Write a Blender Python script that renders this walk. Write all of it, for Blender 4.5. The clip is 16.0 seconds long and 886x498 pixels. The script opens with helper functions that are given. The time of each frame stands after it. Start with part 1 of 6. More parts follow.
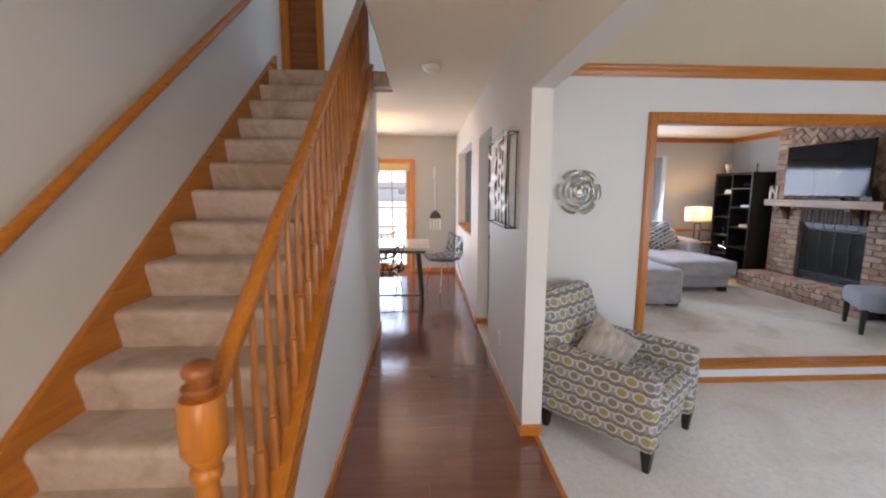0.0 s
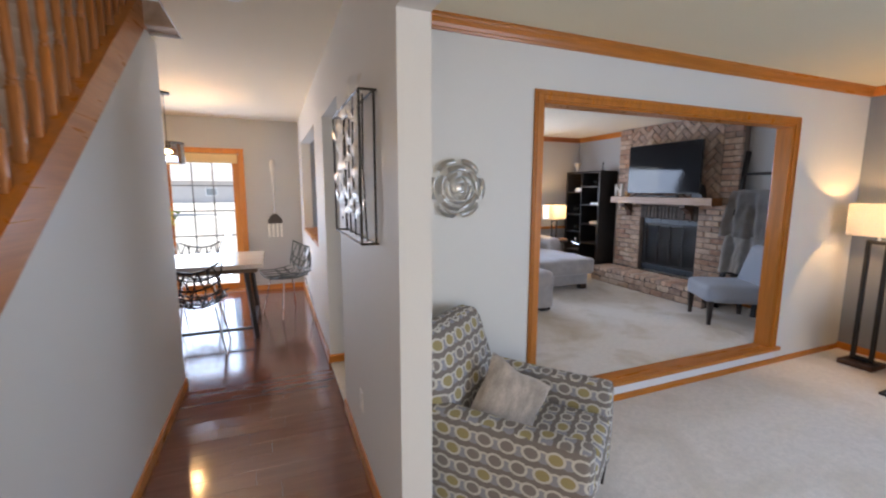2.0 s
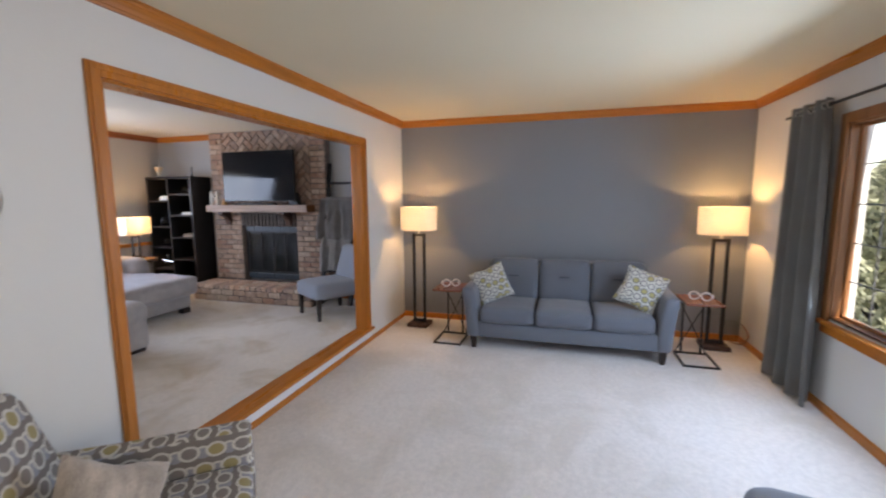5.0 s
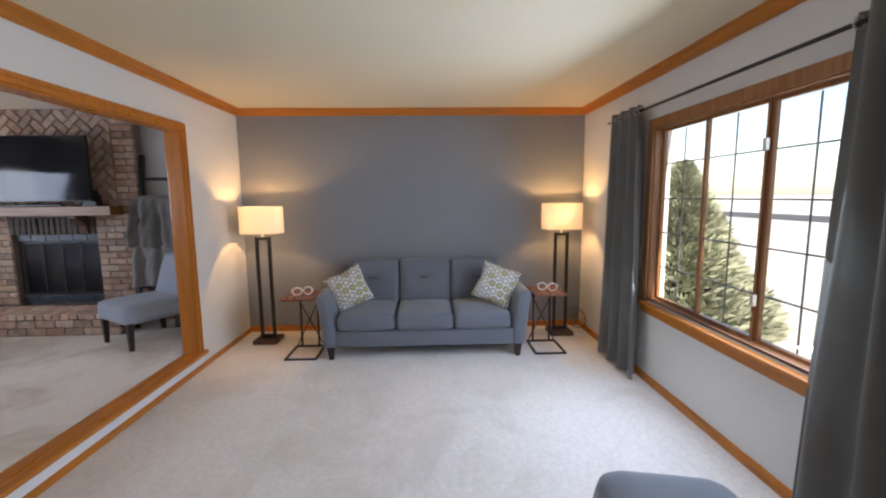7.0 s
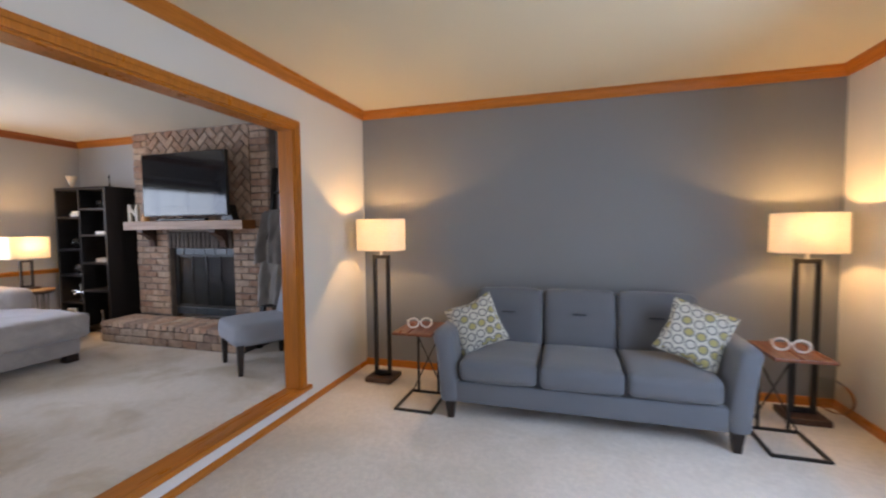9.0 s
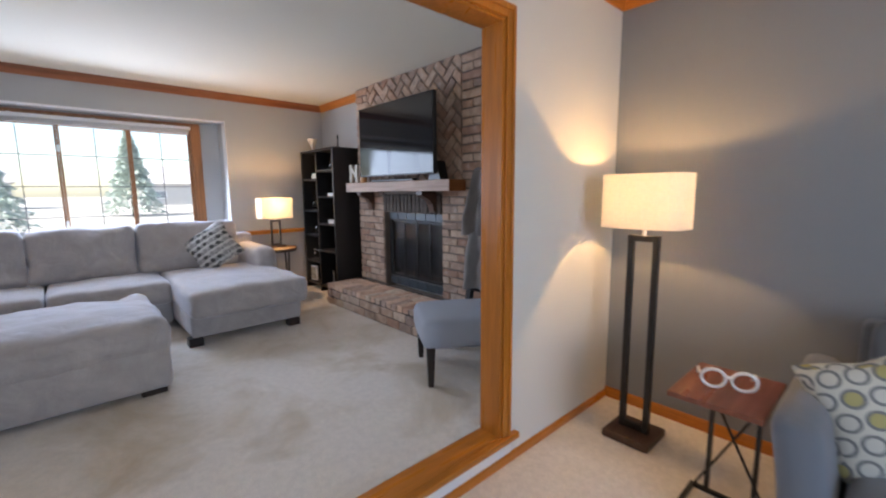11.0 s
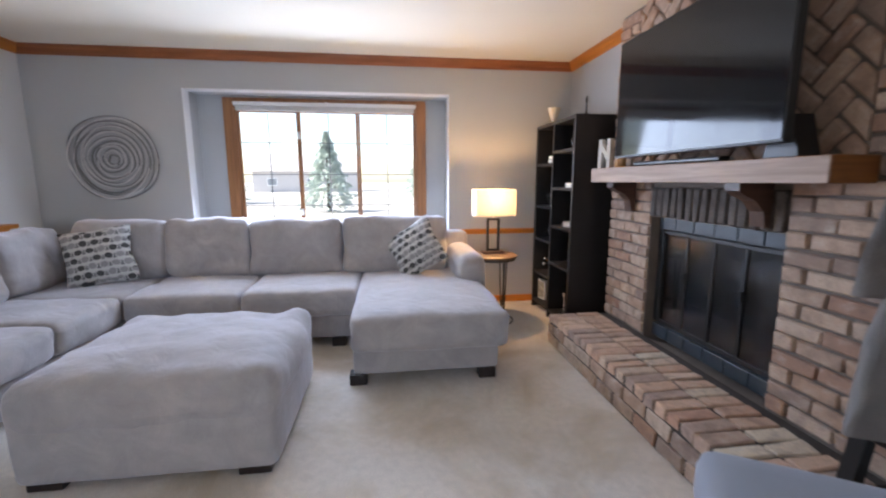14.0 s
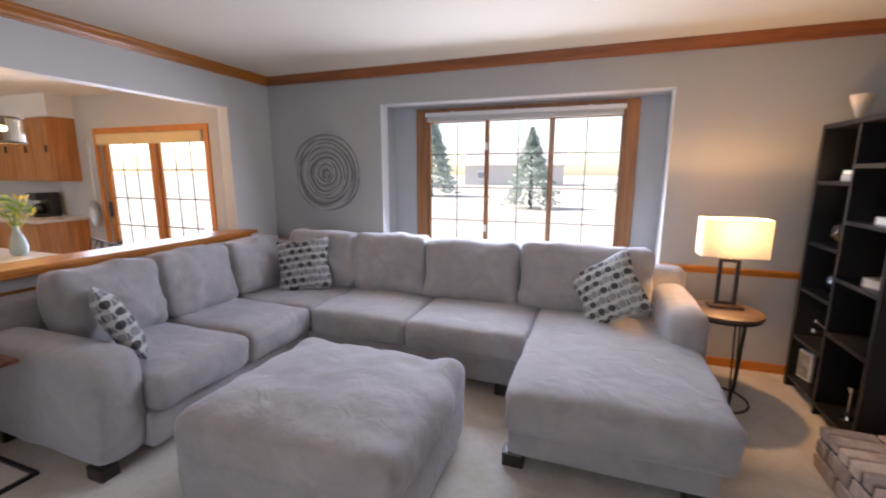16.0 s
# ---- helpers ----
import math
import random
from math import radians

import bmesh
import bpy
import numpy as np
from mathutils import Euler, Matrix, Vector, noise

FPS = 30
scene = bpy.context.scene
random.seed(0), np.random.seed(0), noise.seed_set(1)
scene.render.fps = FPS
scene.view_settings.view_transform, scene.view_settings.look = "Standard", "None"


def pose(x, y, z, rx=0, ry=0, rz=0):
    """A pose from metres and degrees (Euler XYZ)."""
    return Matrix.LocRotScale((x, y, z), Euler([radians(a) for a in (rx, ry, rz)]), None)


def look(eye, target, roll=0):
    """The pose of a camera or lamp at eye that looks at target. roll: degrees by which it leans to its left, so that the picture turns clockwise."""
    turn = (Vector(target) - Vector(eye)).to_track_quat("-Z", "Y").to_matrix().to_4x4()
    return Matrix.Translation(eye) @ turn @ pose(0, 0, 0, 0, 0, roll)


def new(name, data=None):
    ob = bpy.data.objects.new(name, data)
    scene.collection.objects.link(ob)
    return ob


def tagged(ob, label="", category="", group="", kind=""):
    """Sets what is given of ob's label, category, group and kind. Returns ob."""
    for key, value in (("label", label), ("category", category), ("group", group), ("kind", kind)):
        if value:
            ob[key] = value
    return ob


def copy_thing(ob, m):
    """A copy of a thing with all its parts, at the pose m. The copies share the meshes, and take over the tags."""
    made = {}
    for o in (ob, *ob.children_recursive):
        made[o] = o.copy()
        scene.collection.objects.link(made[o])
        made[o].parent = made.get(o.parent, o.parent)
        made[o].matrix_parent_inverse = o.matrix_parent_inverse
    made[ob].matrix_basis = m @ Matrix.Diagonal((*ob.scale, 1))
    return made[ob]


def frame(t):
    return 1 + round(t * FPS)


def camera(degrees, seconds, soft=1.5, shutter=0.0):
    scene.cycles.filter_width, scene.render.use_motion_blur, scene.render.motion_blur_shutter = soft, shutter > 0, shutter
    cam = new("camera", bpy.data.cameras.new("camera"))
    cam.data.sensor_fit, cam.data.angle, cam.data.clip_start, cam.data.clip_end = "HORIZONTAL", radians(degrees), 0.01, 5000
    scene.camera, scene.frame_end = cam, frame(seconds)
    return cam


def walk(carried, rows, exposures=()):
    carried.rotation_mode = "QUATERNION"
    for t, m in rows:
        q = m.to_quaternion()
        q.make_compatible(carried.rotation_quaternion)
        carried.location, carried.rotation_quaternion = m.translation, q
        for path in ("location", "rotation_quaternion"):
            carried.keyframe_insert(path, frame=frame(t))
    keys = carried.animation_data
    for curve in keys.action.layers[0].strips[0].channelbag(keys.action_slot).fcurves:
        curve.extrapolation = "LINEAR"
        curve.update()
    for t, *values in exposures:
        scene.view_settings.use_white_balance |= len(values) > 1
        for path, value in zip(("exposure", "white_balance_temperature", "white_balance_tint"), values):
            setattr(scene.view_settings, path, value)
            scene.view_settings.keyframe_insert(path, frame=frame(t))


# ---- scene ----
cam = camera(93.3, 16.0, soft=2.1, shutter=0.4)
PATH = [
    (0, (0.344, 0.481, 1.488), (0.441, 2.459, 1.21), 0.2),
    (0.5, (0.391, 0.716, 1.475), (0.598, 2.687, 1.205), 0.2),
    (1, (0.44, 0.986, 1.469), (0.792, 2.937, 1.205), 0.3),
    (1.5, (0.486, 1.272, 1.477), (1.069, 3.167, 1.215), -0.3),
    (2, (0.55, 1.466, 1.466), (1.295, 3.301, 1.188), 0.1),
    (2.5, (0.624, 1.632, 1.473), (1.575, 3.369, 1.192), 0.4),
    (3, (0.663, 1.728, 1.481), (1.871, 3.297, 1.2), 0.3),
    (3.5, (0.66, 1.772, 1.491), (2.117, 3.114, 1.213), 0.1),
    (4, (0.664, 1.774, 1.487), (2.32, 2.862, 1.215), -0.1),
    (4.5, (0.689, 1.777, 1.487), (2.497, 2.591, 1.222), -0.3),
    (5, (0.69, 1.707, 1.478), (2.594, 2.264, 1.228), -0.4),
    (5.2, (0.694, 1.694, 1.474), (2.626, 2.150, 1.232), -0.4),
    (7.3, (1.119, 1.652, 1.415), (3.101, 1.569, 1.165), -0.6),
    (7.5, (1.224, 1.651, 1.395), (3.208, 1.589, 1.148), -0.9),
    (8, (1.489, 1.661, 1.372), (3.477, 1.742, 1.164), -1.3),
    (8.5, (1.741, 1.688, 1.314), (3.714, 2.006, 1.227), -0.7),
    (9, (2.046, 1.781, 1.28), (3.958, 2.358, 1.171), -0.6),
    (9.5, (2.351, 1.906, 1.304), (4.136, 2.786, 1.106), -0.7),
    (10, (2.662, 2.066, 1.291), (4.286, 3.209, 1.053), 0.2),
    (10.2, (2.776, 2.155, 1.295), (4.345, 3.368, 1.037), 0.3),
    (12.3, (3.824, 3.063, 1.205), (4.754, 4.817, 0.962), -0.9),
    (12.5, (3.858, 3.139, 1.233), (4.729, 4.921, 0.974), -0.6),
    (13, (4.03, 3.363, 1.245), (4.702, 5.227, 0.97), -0.3),
    (13.5, (4.17, 3.61, 1.237), (4.618, 5.537, 0.944), 0.0),
    (14, (4.209, 3.85, 1.284), (4.462, 5.808, 0.962), -0.1),
    (14.5, (4.284, 4.055, 1.266), (4.3, 6.032, 0.967), 0.4),
    (15, (4.345, 4.272, 1.357), (4.104, 6.231, 1.038), 1.3),
    (15.5, (4.331, 4.376, 1.433), (3.867, 6.288, 1.077), 0.7),
    (16, (4.315, 4.457, 1.488), (3.643, 6.307, 1.132), 0.1),
]
walk(cam, [(t, look(eye, target, roll)) for t, eye, target, roll in PATH],
     [(0, 1.38, 6750, 13), (1.5, 1.3, 6450, 11), (2.5, 1.24, 6500, 11), (5.0, 1.2, 6700, 13), (8.5, 1.16, 6850, 13), (10.2, 1.28, 6600, 12),
      (12.5, 1.26, 6250, 10), (13.3, 1.46, 6350, 11), (14.3, 1.54, 6550, 13), (15.0, 1.46, 6750, 15), (16.0, 1.24, 6950, 17)])

# ---- world and light ----
world = bpy.data.worlds.new("sky")
scene.world = world
world.use_nodes = True
wn = world.node_tree.nodes
sky = wn.new("ShaderNodeTexSky")
sky.sky_type = "NISHITA"
sky.sun_disc = False
sky.sun_elevation, sky.sun_rotation = radians(48), radians(270)
wn["Background"].inputs["Strength"].default_value = 0.14
world.node_tree.links.new(sky.outputs["Color"], wn["Background"].inputs["Color"])

sun = new("sun", bpy.data.lights.new("sun", "SUN"))
sun.data.energy, sun.data.angle, sun.data.color = 4.4, radians(0.6), (1.0, 0.95, 0.86)
sun.matrix_world = look((-10, 3, 12), (0, 4.0, 0))


def window_light(name, eye, target, wide, high, power, colour):
    lamp = new(name, bpy.data.lights.new(name, "AREA"))
    lamp.data.shape, lamp.data.size, lamp.data.size_y = "RECTANGLE", wide, high
    lamp.data.energy, lamp.data.color = power, colour
    lamp.matrix_world = look(eye, target)
    return lamp


DAY = (0.61, 0.74, 1.0)
window_light("front_window_daylight", (3.55, -0.02, 1.27), (3.2, 2.8, 0.4), 1.75, 1.35, 23.5, (0.57, 0.73, 1.0))
window_light("bay_window_daylight", (3.6, 8.15, 1.38), (3.8, 5.4, 0.3), 1.75, 1.1, 33, DAY)
window_light("patio_door_daylight", (-0.72, 7.93, 1.02), (0.4, 5, 0.6), 1.5, 1.75, 21, DAY)
# added warm fill from an unseen entry, brightens the stairs and hall
window_light("entry_fill_light", (0.3, -1.2, 1.3), (0.0, 2, 1.2), 0.95, 1.65, 18, (1.0, 0.84, 0.64))


def bulb(name, place, power):
    lamp = new(name, bpy.data.lights.new(name, "POINT"))
    lamp.data.energy, lamp.data.color, lamp.data.shadow_soft_size = power, (1.0, 0.575, 0.225), 0.02
    lamp.location = place


for bx, by in ((5.61, 3.46), (5.68, 0.135)):
    bulb("floor_lamp_bulb", (bx, by, 1.24), 7.0)
bulb("table_lamp_bulb", (5.155, 7.58, 1.13), 8)
bulb("pendant_bulb", (-0.42, 6.6, 1.85), 8)

# ---- materials ----
def nodes_of(name):
    m = bpy.data.materials.new(name)
    m.use_nodes = True
    t = m.node_tree
    return m, t, t.nodes["Principled BSDF"]


def add(t, kind, **values):
    n = t.nodes.new(kind)
    for key, value in values.items():
        n.inputs[key].default_value = value
    return n


def coords(t, scale=(1, 1, 1)):
    c = t.nodes.new("ShaderNodeTexCoord")
    mp = t.nodes.new("ShaderNodeMapping")
    mp.inputs["Scale"].default_value = scale
    t.links.new(c.outputs["Object"], mp.inputs["Vector"])
    return mp.outputs["Vector"]


def mixed(t, fac, a, b):
    mx = t.nodes.new("ShaderNodeMix")
    mx.data_type = "RGBA"
    for sock, v in ((mx.inputs[0], fac), (mx.inputs[6], a), (mx.inputs[7], b)):
        if isinstance(v, (tuple, list)):
            sock.default_value = (*v[:3], 1)
        elif isinstance(v, (int, float)):
            sock.default_value = v
        else:
            t.links.new(v, sock)
    return mx.outputs[2]


def ramp(t, fac, lo, hi, a=0.0, b=1.0):
    r = t.nodes.new("ShaderNodeMapRange")
    r.inputs[1].default_value, r.inputs[2].default_value = lo, hi
    r.inputs[3].default_value, r.inputs[4].default_value = a, b
    t.links.new(fac, r.inputs[0])
    return r.outputs[0]


def bumped(t, p, height, strength, distance=0.01):
    b = add(t, "ShaderNodeBump", Strength=strength, Distance=distance)
    t.links.new(height, b.inputs["Height"])
    t.links.new(b.outputs[0], p.inputs["Normal"])


def tone(name, colour, rough=0.6, vary=0.12, big=1.5, fine=60, bump=0.1, metal=0.0, stretch=(1, 1, 1), sheen=0.0, dist=0.004):
    """A plain surface with slow blotches and a fine grain."""
    m, t, p = nodes_of(name)
    v = coords(t, stretch)
    n1 = add(t, "ShaderNodeTexNoise", Scale=big, Detail=4.0)
    n2 = add(t, "ShaderNodeTexNoise", Scale=fine, Detail=3.0)
    t.links.new(v, n1.inputs["Vector"])
    t.links.new(v, n2.inputs["Vector"])
    dark = [c * (1 - vary) for c in colour]
    lite = [min(1, c * (1 + vary)) for c in colour]
    c1 = mixed(t, ramp(t, n1.outputs["Fac"], 0.3, 0.7), dark, lite)
    c2 = mixed(t, ramp(t, n2.outputs["Fac"], 0.3, 0.7, 0.0, 0.35), c1, [c * (1 - 2 * vary) for c in colour])
    t.links.new(c2, p.inputs["Base Color"])
    t.links.new(ramp(t, n1.outputs["Fac"], 0.3, 0.7, max(0.02, rough - 0.06), min(1, rough + 0.06)), p.inputs["Roughness"])
    p.inputs["Metallic"].default_value = metal
    p.inputs["Sheen Weight"].default_value = sheen
    if bump:
        bumped(t, p, n2.outputs["Fac"], bump, dist)
    return m


def wood(name, colour, rough=0.35, axis=1, scale=1.0, dark=0.58, per_piece=0.0, gloss=0.0):
    """Grain that runs along one axis (0 x, 1 y, 2 z)."""
    m, t, p = nodes_of(name)
    s = [14 * scale] * 3
    s[axis] = 0.9 * scale
    v = coords(t, s)
    info = t.nodes.new("ShaderNodeObjectInfo")
    shift = t.nodes.new("ShaderNodeVectorMath")
    shift.operation = "ADD"
    mul = t.nodes.new("ShaderNodeMath")
    mul.operation = "MULTIPLY"
    mul.inputs[1].default_value = 37.0
    t.links.new(info.outputs["Random"], mul.inputs[0])
    t.links.new(v, shift.inputs[0])
    t.links.new(mul.outputs[0], shift.inputs[1])
    n1 = add(t, "ShaderNodeTexNoise", Scale=1.6, Detail=5.0, Distortion=0.8)
    n2 = add(t, "ShaderNodeTexNoise", Scale=9.0, Detail=3.0)
    for n in (n1, n2):
        t.links.new(shift.outputs[0], n.inputs["Vector"])
    c1 = mixed(t, ramp(t, n1.outputs["Fac"], 0.35, 0.68), colour, [c * dark for c in colour])
    c2 = mixed(t, ramp(t, n2.outputs["Fac"], 0.35, 0.75, 0.0, 0.4), c1, [c * dark * 0.8 for c in colour])
    if per_piece:
        c2 = mixed(t, ramp(t, info.outputs["Random"], 0, 1, 0.0, per_piece), c2, [c * 0.35 for c in colour])
    t.links.new(c2, p.inputs["Base Color"])
    t.links.new(ramp(t, n1.outputs["Fac"], 0.3, 0.7, rough - 0.05, rough + 0.08), p.inputs["Roughness"])
    p.inputs["Coat Weight"].default_value = gloss
    p.inputs["Coat Roughness"].default_value = 0.12
    bumped(t, p, n2.outputs["Fac"], 0.06, 0.001)
    return m


def carpet(name, colour, blotch=1.3, worn=(0.74, 0.66, 0.52)):
    m, t, p = nodes_of(name)
    v = coords(t)
    n1 = add(t, "ShaderNodeTexNoise", Scale=blotch, Detail=6.0, Roughness=0.6, Distortion=0.7)
    n2 = add(t, "ShaderNodeTexNoise", Scale=160.0, Detail=2.0)
    n3 = add(t, "ShaderNodeTexNoise", Scale=26.0, Detail=4.0)
    for n in (n1, n2, n3):
        t.links.new(v, n.inputs["Vector"])
    c1 = mixed(t, ramp(t, n1.outputs["Fac"], 0.36, 0.54), [c * k for c, k in zip(colour, worn)], [min(1, c * 1.08) for c in colour])
    c2 = mixed(t, ramp(t, n3.outputs["Fac"], 0.38, 0.66, 0.0, 0.3), c1, [c * 0.70 for c in colour])
    c3 = mixed(t, ramp(t, n2.outputs["Fac"], 0.3, 0.7, 0.0, 0.4), c2, [c * 0.6 for c in colour])
    t.links.new(c3, p.inputs["Base Color"])
    p.inputs["Roughness"].default_value = 0.95
    p.inputs["Sheen Weight"].default_value = 0.25
    bumped(t, p, n2.outputs["Fac"], 0.6, 0.006)
    return m


def lampshade(name, colour):
    m, t, p = nodes_of(name)
    v = coords(t, (60, 60, 60))
    n = add(t, "ShaderNodeTexNoise", Scale=1.0, Detail=2.0)
    t.links.new(v, n.inputs["Vector"])
    c = mixed(t, n.outputs["Fac"], colour, [x * 0.85 for x in colour])
    p.inputs["Roughness"].default_value = 0.9
    t.links.new(c, p.inputs["Base Color"])
    tr = t.nodes.new("ShaderNodeBsdfTranslucent")
    t.links.new(c, tr.inputs["Color"])
    mx = t.nodes.new("ShaderNodeMixShader")
    mx.inputs[0].default_value = 0.34
    t.links.new(p.outputs[0], mx.inputs[1])
    t.links.new(tr.outputs[0], mx.inputs[2])
    t.links.new(mx.outputs[0], t.nodes["Material Output"].inputs["Surface"])
    return m


def glassy(name, colour=(1, 1, 1), rough=0.0, ior=1.45):
    m, t, p = nodes_of(name)
    p.inputs["Base Color"].default_value = (*colour, 1)
    p.inputs["Roughness"].default_value = rough
    p.inputs["Transmission Weight"].default_value = 1.0
    p.inputs["IOR"].default_value = ior
    return m


WALL = tone("wall_paint", (0.72, 0.71, 0.68), 0.55, 0.02, 0.8, 140, 0.10, dist=0.002)
WALL_GREY = tone("family_wall_paint", (0.455, 0.46, 0.455), 0.6, 0.02, 0.8, 140, 0.10, dist=0.002)
WALL_SLATE = tone("slate_accent_paint", (0.25, 0.265, 0.29), 0.5, 0.03, 0.8, 140, 0.10, dist=0.002)
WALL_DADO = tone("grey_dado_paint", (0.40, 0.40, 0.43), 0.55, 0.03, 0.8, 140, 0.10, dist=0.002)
# warm lamp glow is mixed into the ceiling tints, most in the living room
LIVING_CEILING = tone("lamp_tinted_ceiling_paint", (0.80, 0.715, 0.53), 0.9, 0.02, 1.0, 90, 0.25, dist=0.003)
CEILING = tone("ceiling_paint", (0.80, 0.735, 0.61), 0.9, 0.02, 1.0, 90, 0.25, dist=0.003)
WHITE = tone("white_gloss_paint", (0.80, 0.80, 0.80), 0.35, 0.02, 2, 80, 0.03)
OAK_X = wood("honey_oak_along_x", (0.60, 0.205, 0.024), 0.3, 0, 1.0, 0.72)
OAK_Y = wood("honey_oak_along_y", (0.60, 0.205, 0.024), 0.3, 1, 1.0, 0.72)
OAK_Z = wood("honey_oak_upright", (0.60, 0.205, 0.024), 0.3, 2, 1.0, 0.72)
# honey oak darkened for window frames: their backlit shade is in the colour
OAK_BACKLIT_Z = wood("backlit_oak_upright", (0.40, 0.17, 0.06), 0.35, 2)
OAK_TURN = wood("turned_oak", (0.60, 0.215, 0.045), 0.35, 2, 1.6, 0.55)
CROWN_RED_X = wood("reddish_oak_along_x", (0.40, 0.13, 0.04), 0.35, 0)
CROWN_RED_Y = wood("reddish_oak_along_y", (0.40, 0.13, 0.04), 0.35, 1)
CARPET = carpet("beige_carpet", (0.80, 0.735, 0.66))
LIVING_CARPET = carpet("even_beige_carpet", (0.84, 0.785, 0.73), 1.6, (0.93, 0.91, 0.87))
STAIR_CARPET = carpet("stair_carpet", (0.60, 0.48, 0.415), 4.0)
FLOORBOARD = wood("cherry_floorboard", (0.225, 0.072, 0.036), 0.13, 0, 0.8, 0.78, 0.10, 0.8)

# ---- building blocks ----
def box(bm, x0, x1, y0, y1, z0, z1, bevel=0.0, seg=2):
    vs = [bm.verts.new((x, y, z)) for x in (x0, x1) for y in (y0, y1) for z in (z0, z1)]
    quads = ((0, 1, 3, 2), (4, 6, 7, 5), (0, 4, 5, 1), (2, 3, 7, 6), (0, 2, 6, 4), (1, 5, 7, 3))
    fs = [bm.faces.new([vs[i] for i in q]) for q in quads]
    if bevel:
        edges = list({e for f in fs for e in f.edges})
        bmesh.ops.bevel(bm, geom=edges, offset=bevel, segments=seg, affect="EDGES", profile=0.5)
    return vs


def fresh():
    return bmesh.new()


def boxes(*dims, bevel=0.0):
    bm = fresh()
    for d in dims:
        box(bm, *d, bevel=bevel)
    return bm


def prism(bm, poly, a0, a1, axis=0):
    """A polygon in the two other axes, drawn out along one axis."""
    def at(p, a):
        return {0: (a, p[0], p[1]), 1: (p[0], a, p[1]), 2: (p[0], p[1], a)}[axis]
    lo = [bm.verts.new(at(p, a0)) for p in poly]
    hi = [bm.verts.new(at(p, a1)) for p in poly]
    n = len(poly)
    bm.faces.new(lo)
    bm.faces.new(hi[::-1])
    for i in range(n):
        bm.faces.new((lo[i], hi[i], hi[(i + 1) % n], lo[(i + 1) % n]))


def lathe(bm, profile, cx=0, cy=0, sides=16, z0=0.0):
    """Rings of (radius, height) round an upright axis."""
    rings = []
    for r, z in profile:
        rings.append([bm.verts.new((cx + r * math.cos(2 * math.pi * i / sides), cy + r * math.sin(2 * math.pi * i / sides), z0 + z)) for i in range(sides)])
    for a, b in zip(rings, rings[1:]):
        for i in range(sides):
            bm.faces.new((a[i], a[(i + 1) % sides], b[(i + 1) % sides], b[i]))
    bm.faces.new(rings[0][::-1])
    bm.faces.new(rings[-1])


def tube(bm, points, radius, sides=8, closed=False):
    """A round bar through points."""
    pts = [Vector(p) for p in points]
    n = len(pts)
    rings = []
    for i, p in enumerate(pts):
        a = pts[(i - 1) % n] if (i or closed) else p
        b = pts[(i + 1) % n] if (i < n - 1 or closed) else p
        d = (b - a).normalized()
        u = d.cross(Vector((0, 0, 1)))
        u = u.normalized() if u.length > 1e-3 else Vector((1, 0, 0))
        w = d.cross(u).normalized()
        rings.append([bm.verts.new(p + radius * (math.cos(2 * math.pi * k / sides) * u + math.sin(2 * math.pi * k / sides) * w)) for k in range(sides)])
    pairs = list(zip(rings, rings[1:])) + ([(rings[-1], rings[0])] if closed else [])
    for a, b in pairs:
        for k in range(sides):
            bm.faces.new((a[k], b[k], b[(k + 1) % sides], a[(k + 1) % sides]))
    if not closed:
        bm.faces.new(rings[0])
        bm.faces.new(rings[-1][::-1])


def mesh_of(name, bm, material, smooth=False):
    me = bpy.data.meshes.new(name)
    bmesh.ops.recalc_face_normals(bm, faces=bm.faces)
    bm.to_mesh(me)
    bm.free()
    me.materials.append(material)
    if smooth:
        for p in me.polygons:
            p.use_smooth = True
        me.set_sharp_from_angle(angle=radians(40))
    return me


def part(name, bm, material, parent, label="", smooth=False, m=None):
    """One mesh object under a thing or a part."""
    ob = new(name, mesh_of(name, bm, material, smooth) if not isinstance(bm, bpy.types.Mesh) else bm)
    ob.parent = parent
    if m is not None:
        ob.matrix_basis = m
    return tagged(ob, label)


def structure(name, bm, material, label, category="", smooth=False):
    return tagged(new(name, mesh_of(name, bm, material, smooth)), label, category or name.split("_")[0], kind="structure")


def thing(name, label, category, m=None, group=""):
    ob = new(name)
    ob.empty_display_size = 0.1
    if m is not None:
        ob.matrix_basis = m
    return tagged(ob, label, category, group)


def wall_grid(a0, a1, z0, z1, holes):
    """Rectangles (a0, a1, z0, z1) of a wall that leave the holes open."""
    cuts = sorted({a0, a1, *(h[0] for h in holes), *(h[1] for h in holes)})
    out = []
    for p, q in zip(cuts, cuts[1:]):
        spans = sorted((h[2], h[3]) for h in holes if h[0] <= p and h[1] >= q)
        z = z0
        for lo, hi in spans:
            if lo > z:
                out.append((p, q, z, lo))
            z = hi
        if z < z1:
            out.append((p, q, z, z1))
    return out


def wall_along_x(name, x0, x1, y0, y1, z0, z1, holes, material, label):
    bm = fresh()
    for a, b, lo, hi in wall_grid(x0, x1, z0, z1, holes):
        box(bm, a, b, y0, y1, lo, hi)
    bmesh.ops.remove_doubles(bm, verts=bm.verts, dist=0.0005)
    return structure(name, bm, material, label)


def wall_along_y(name, x0, x1, y0, y1, z0, z1, holes, material, label):
    bm = fresh()
    for a, b, lo, hi in wall_grid(y0, y1, z0, z1, holes):
        box(bm, x0, x1, a, b, lo, hi)
    bmesh.ops.remove_doubles(bm, verts=bm.verts, dist=0.0005)
    return structure(name, bm, material, label)


# ---- floors, walls, ceilings ----
CEIL, LOW = 2.445, -0.16
NORTH, SOUTH, EAST_L, EAST_F = 8.102, -0.206, 5.966, 6.075
HALL_R, FAM_W = 0.945, 1.065
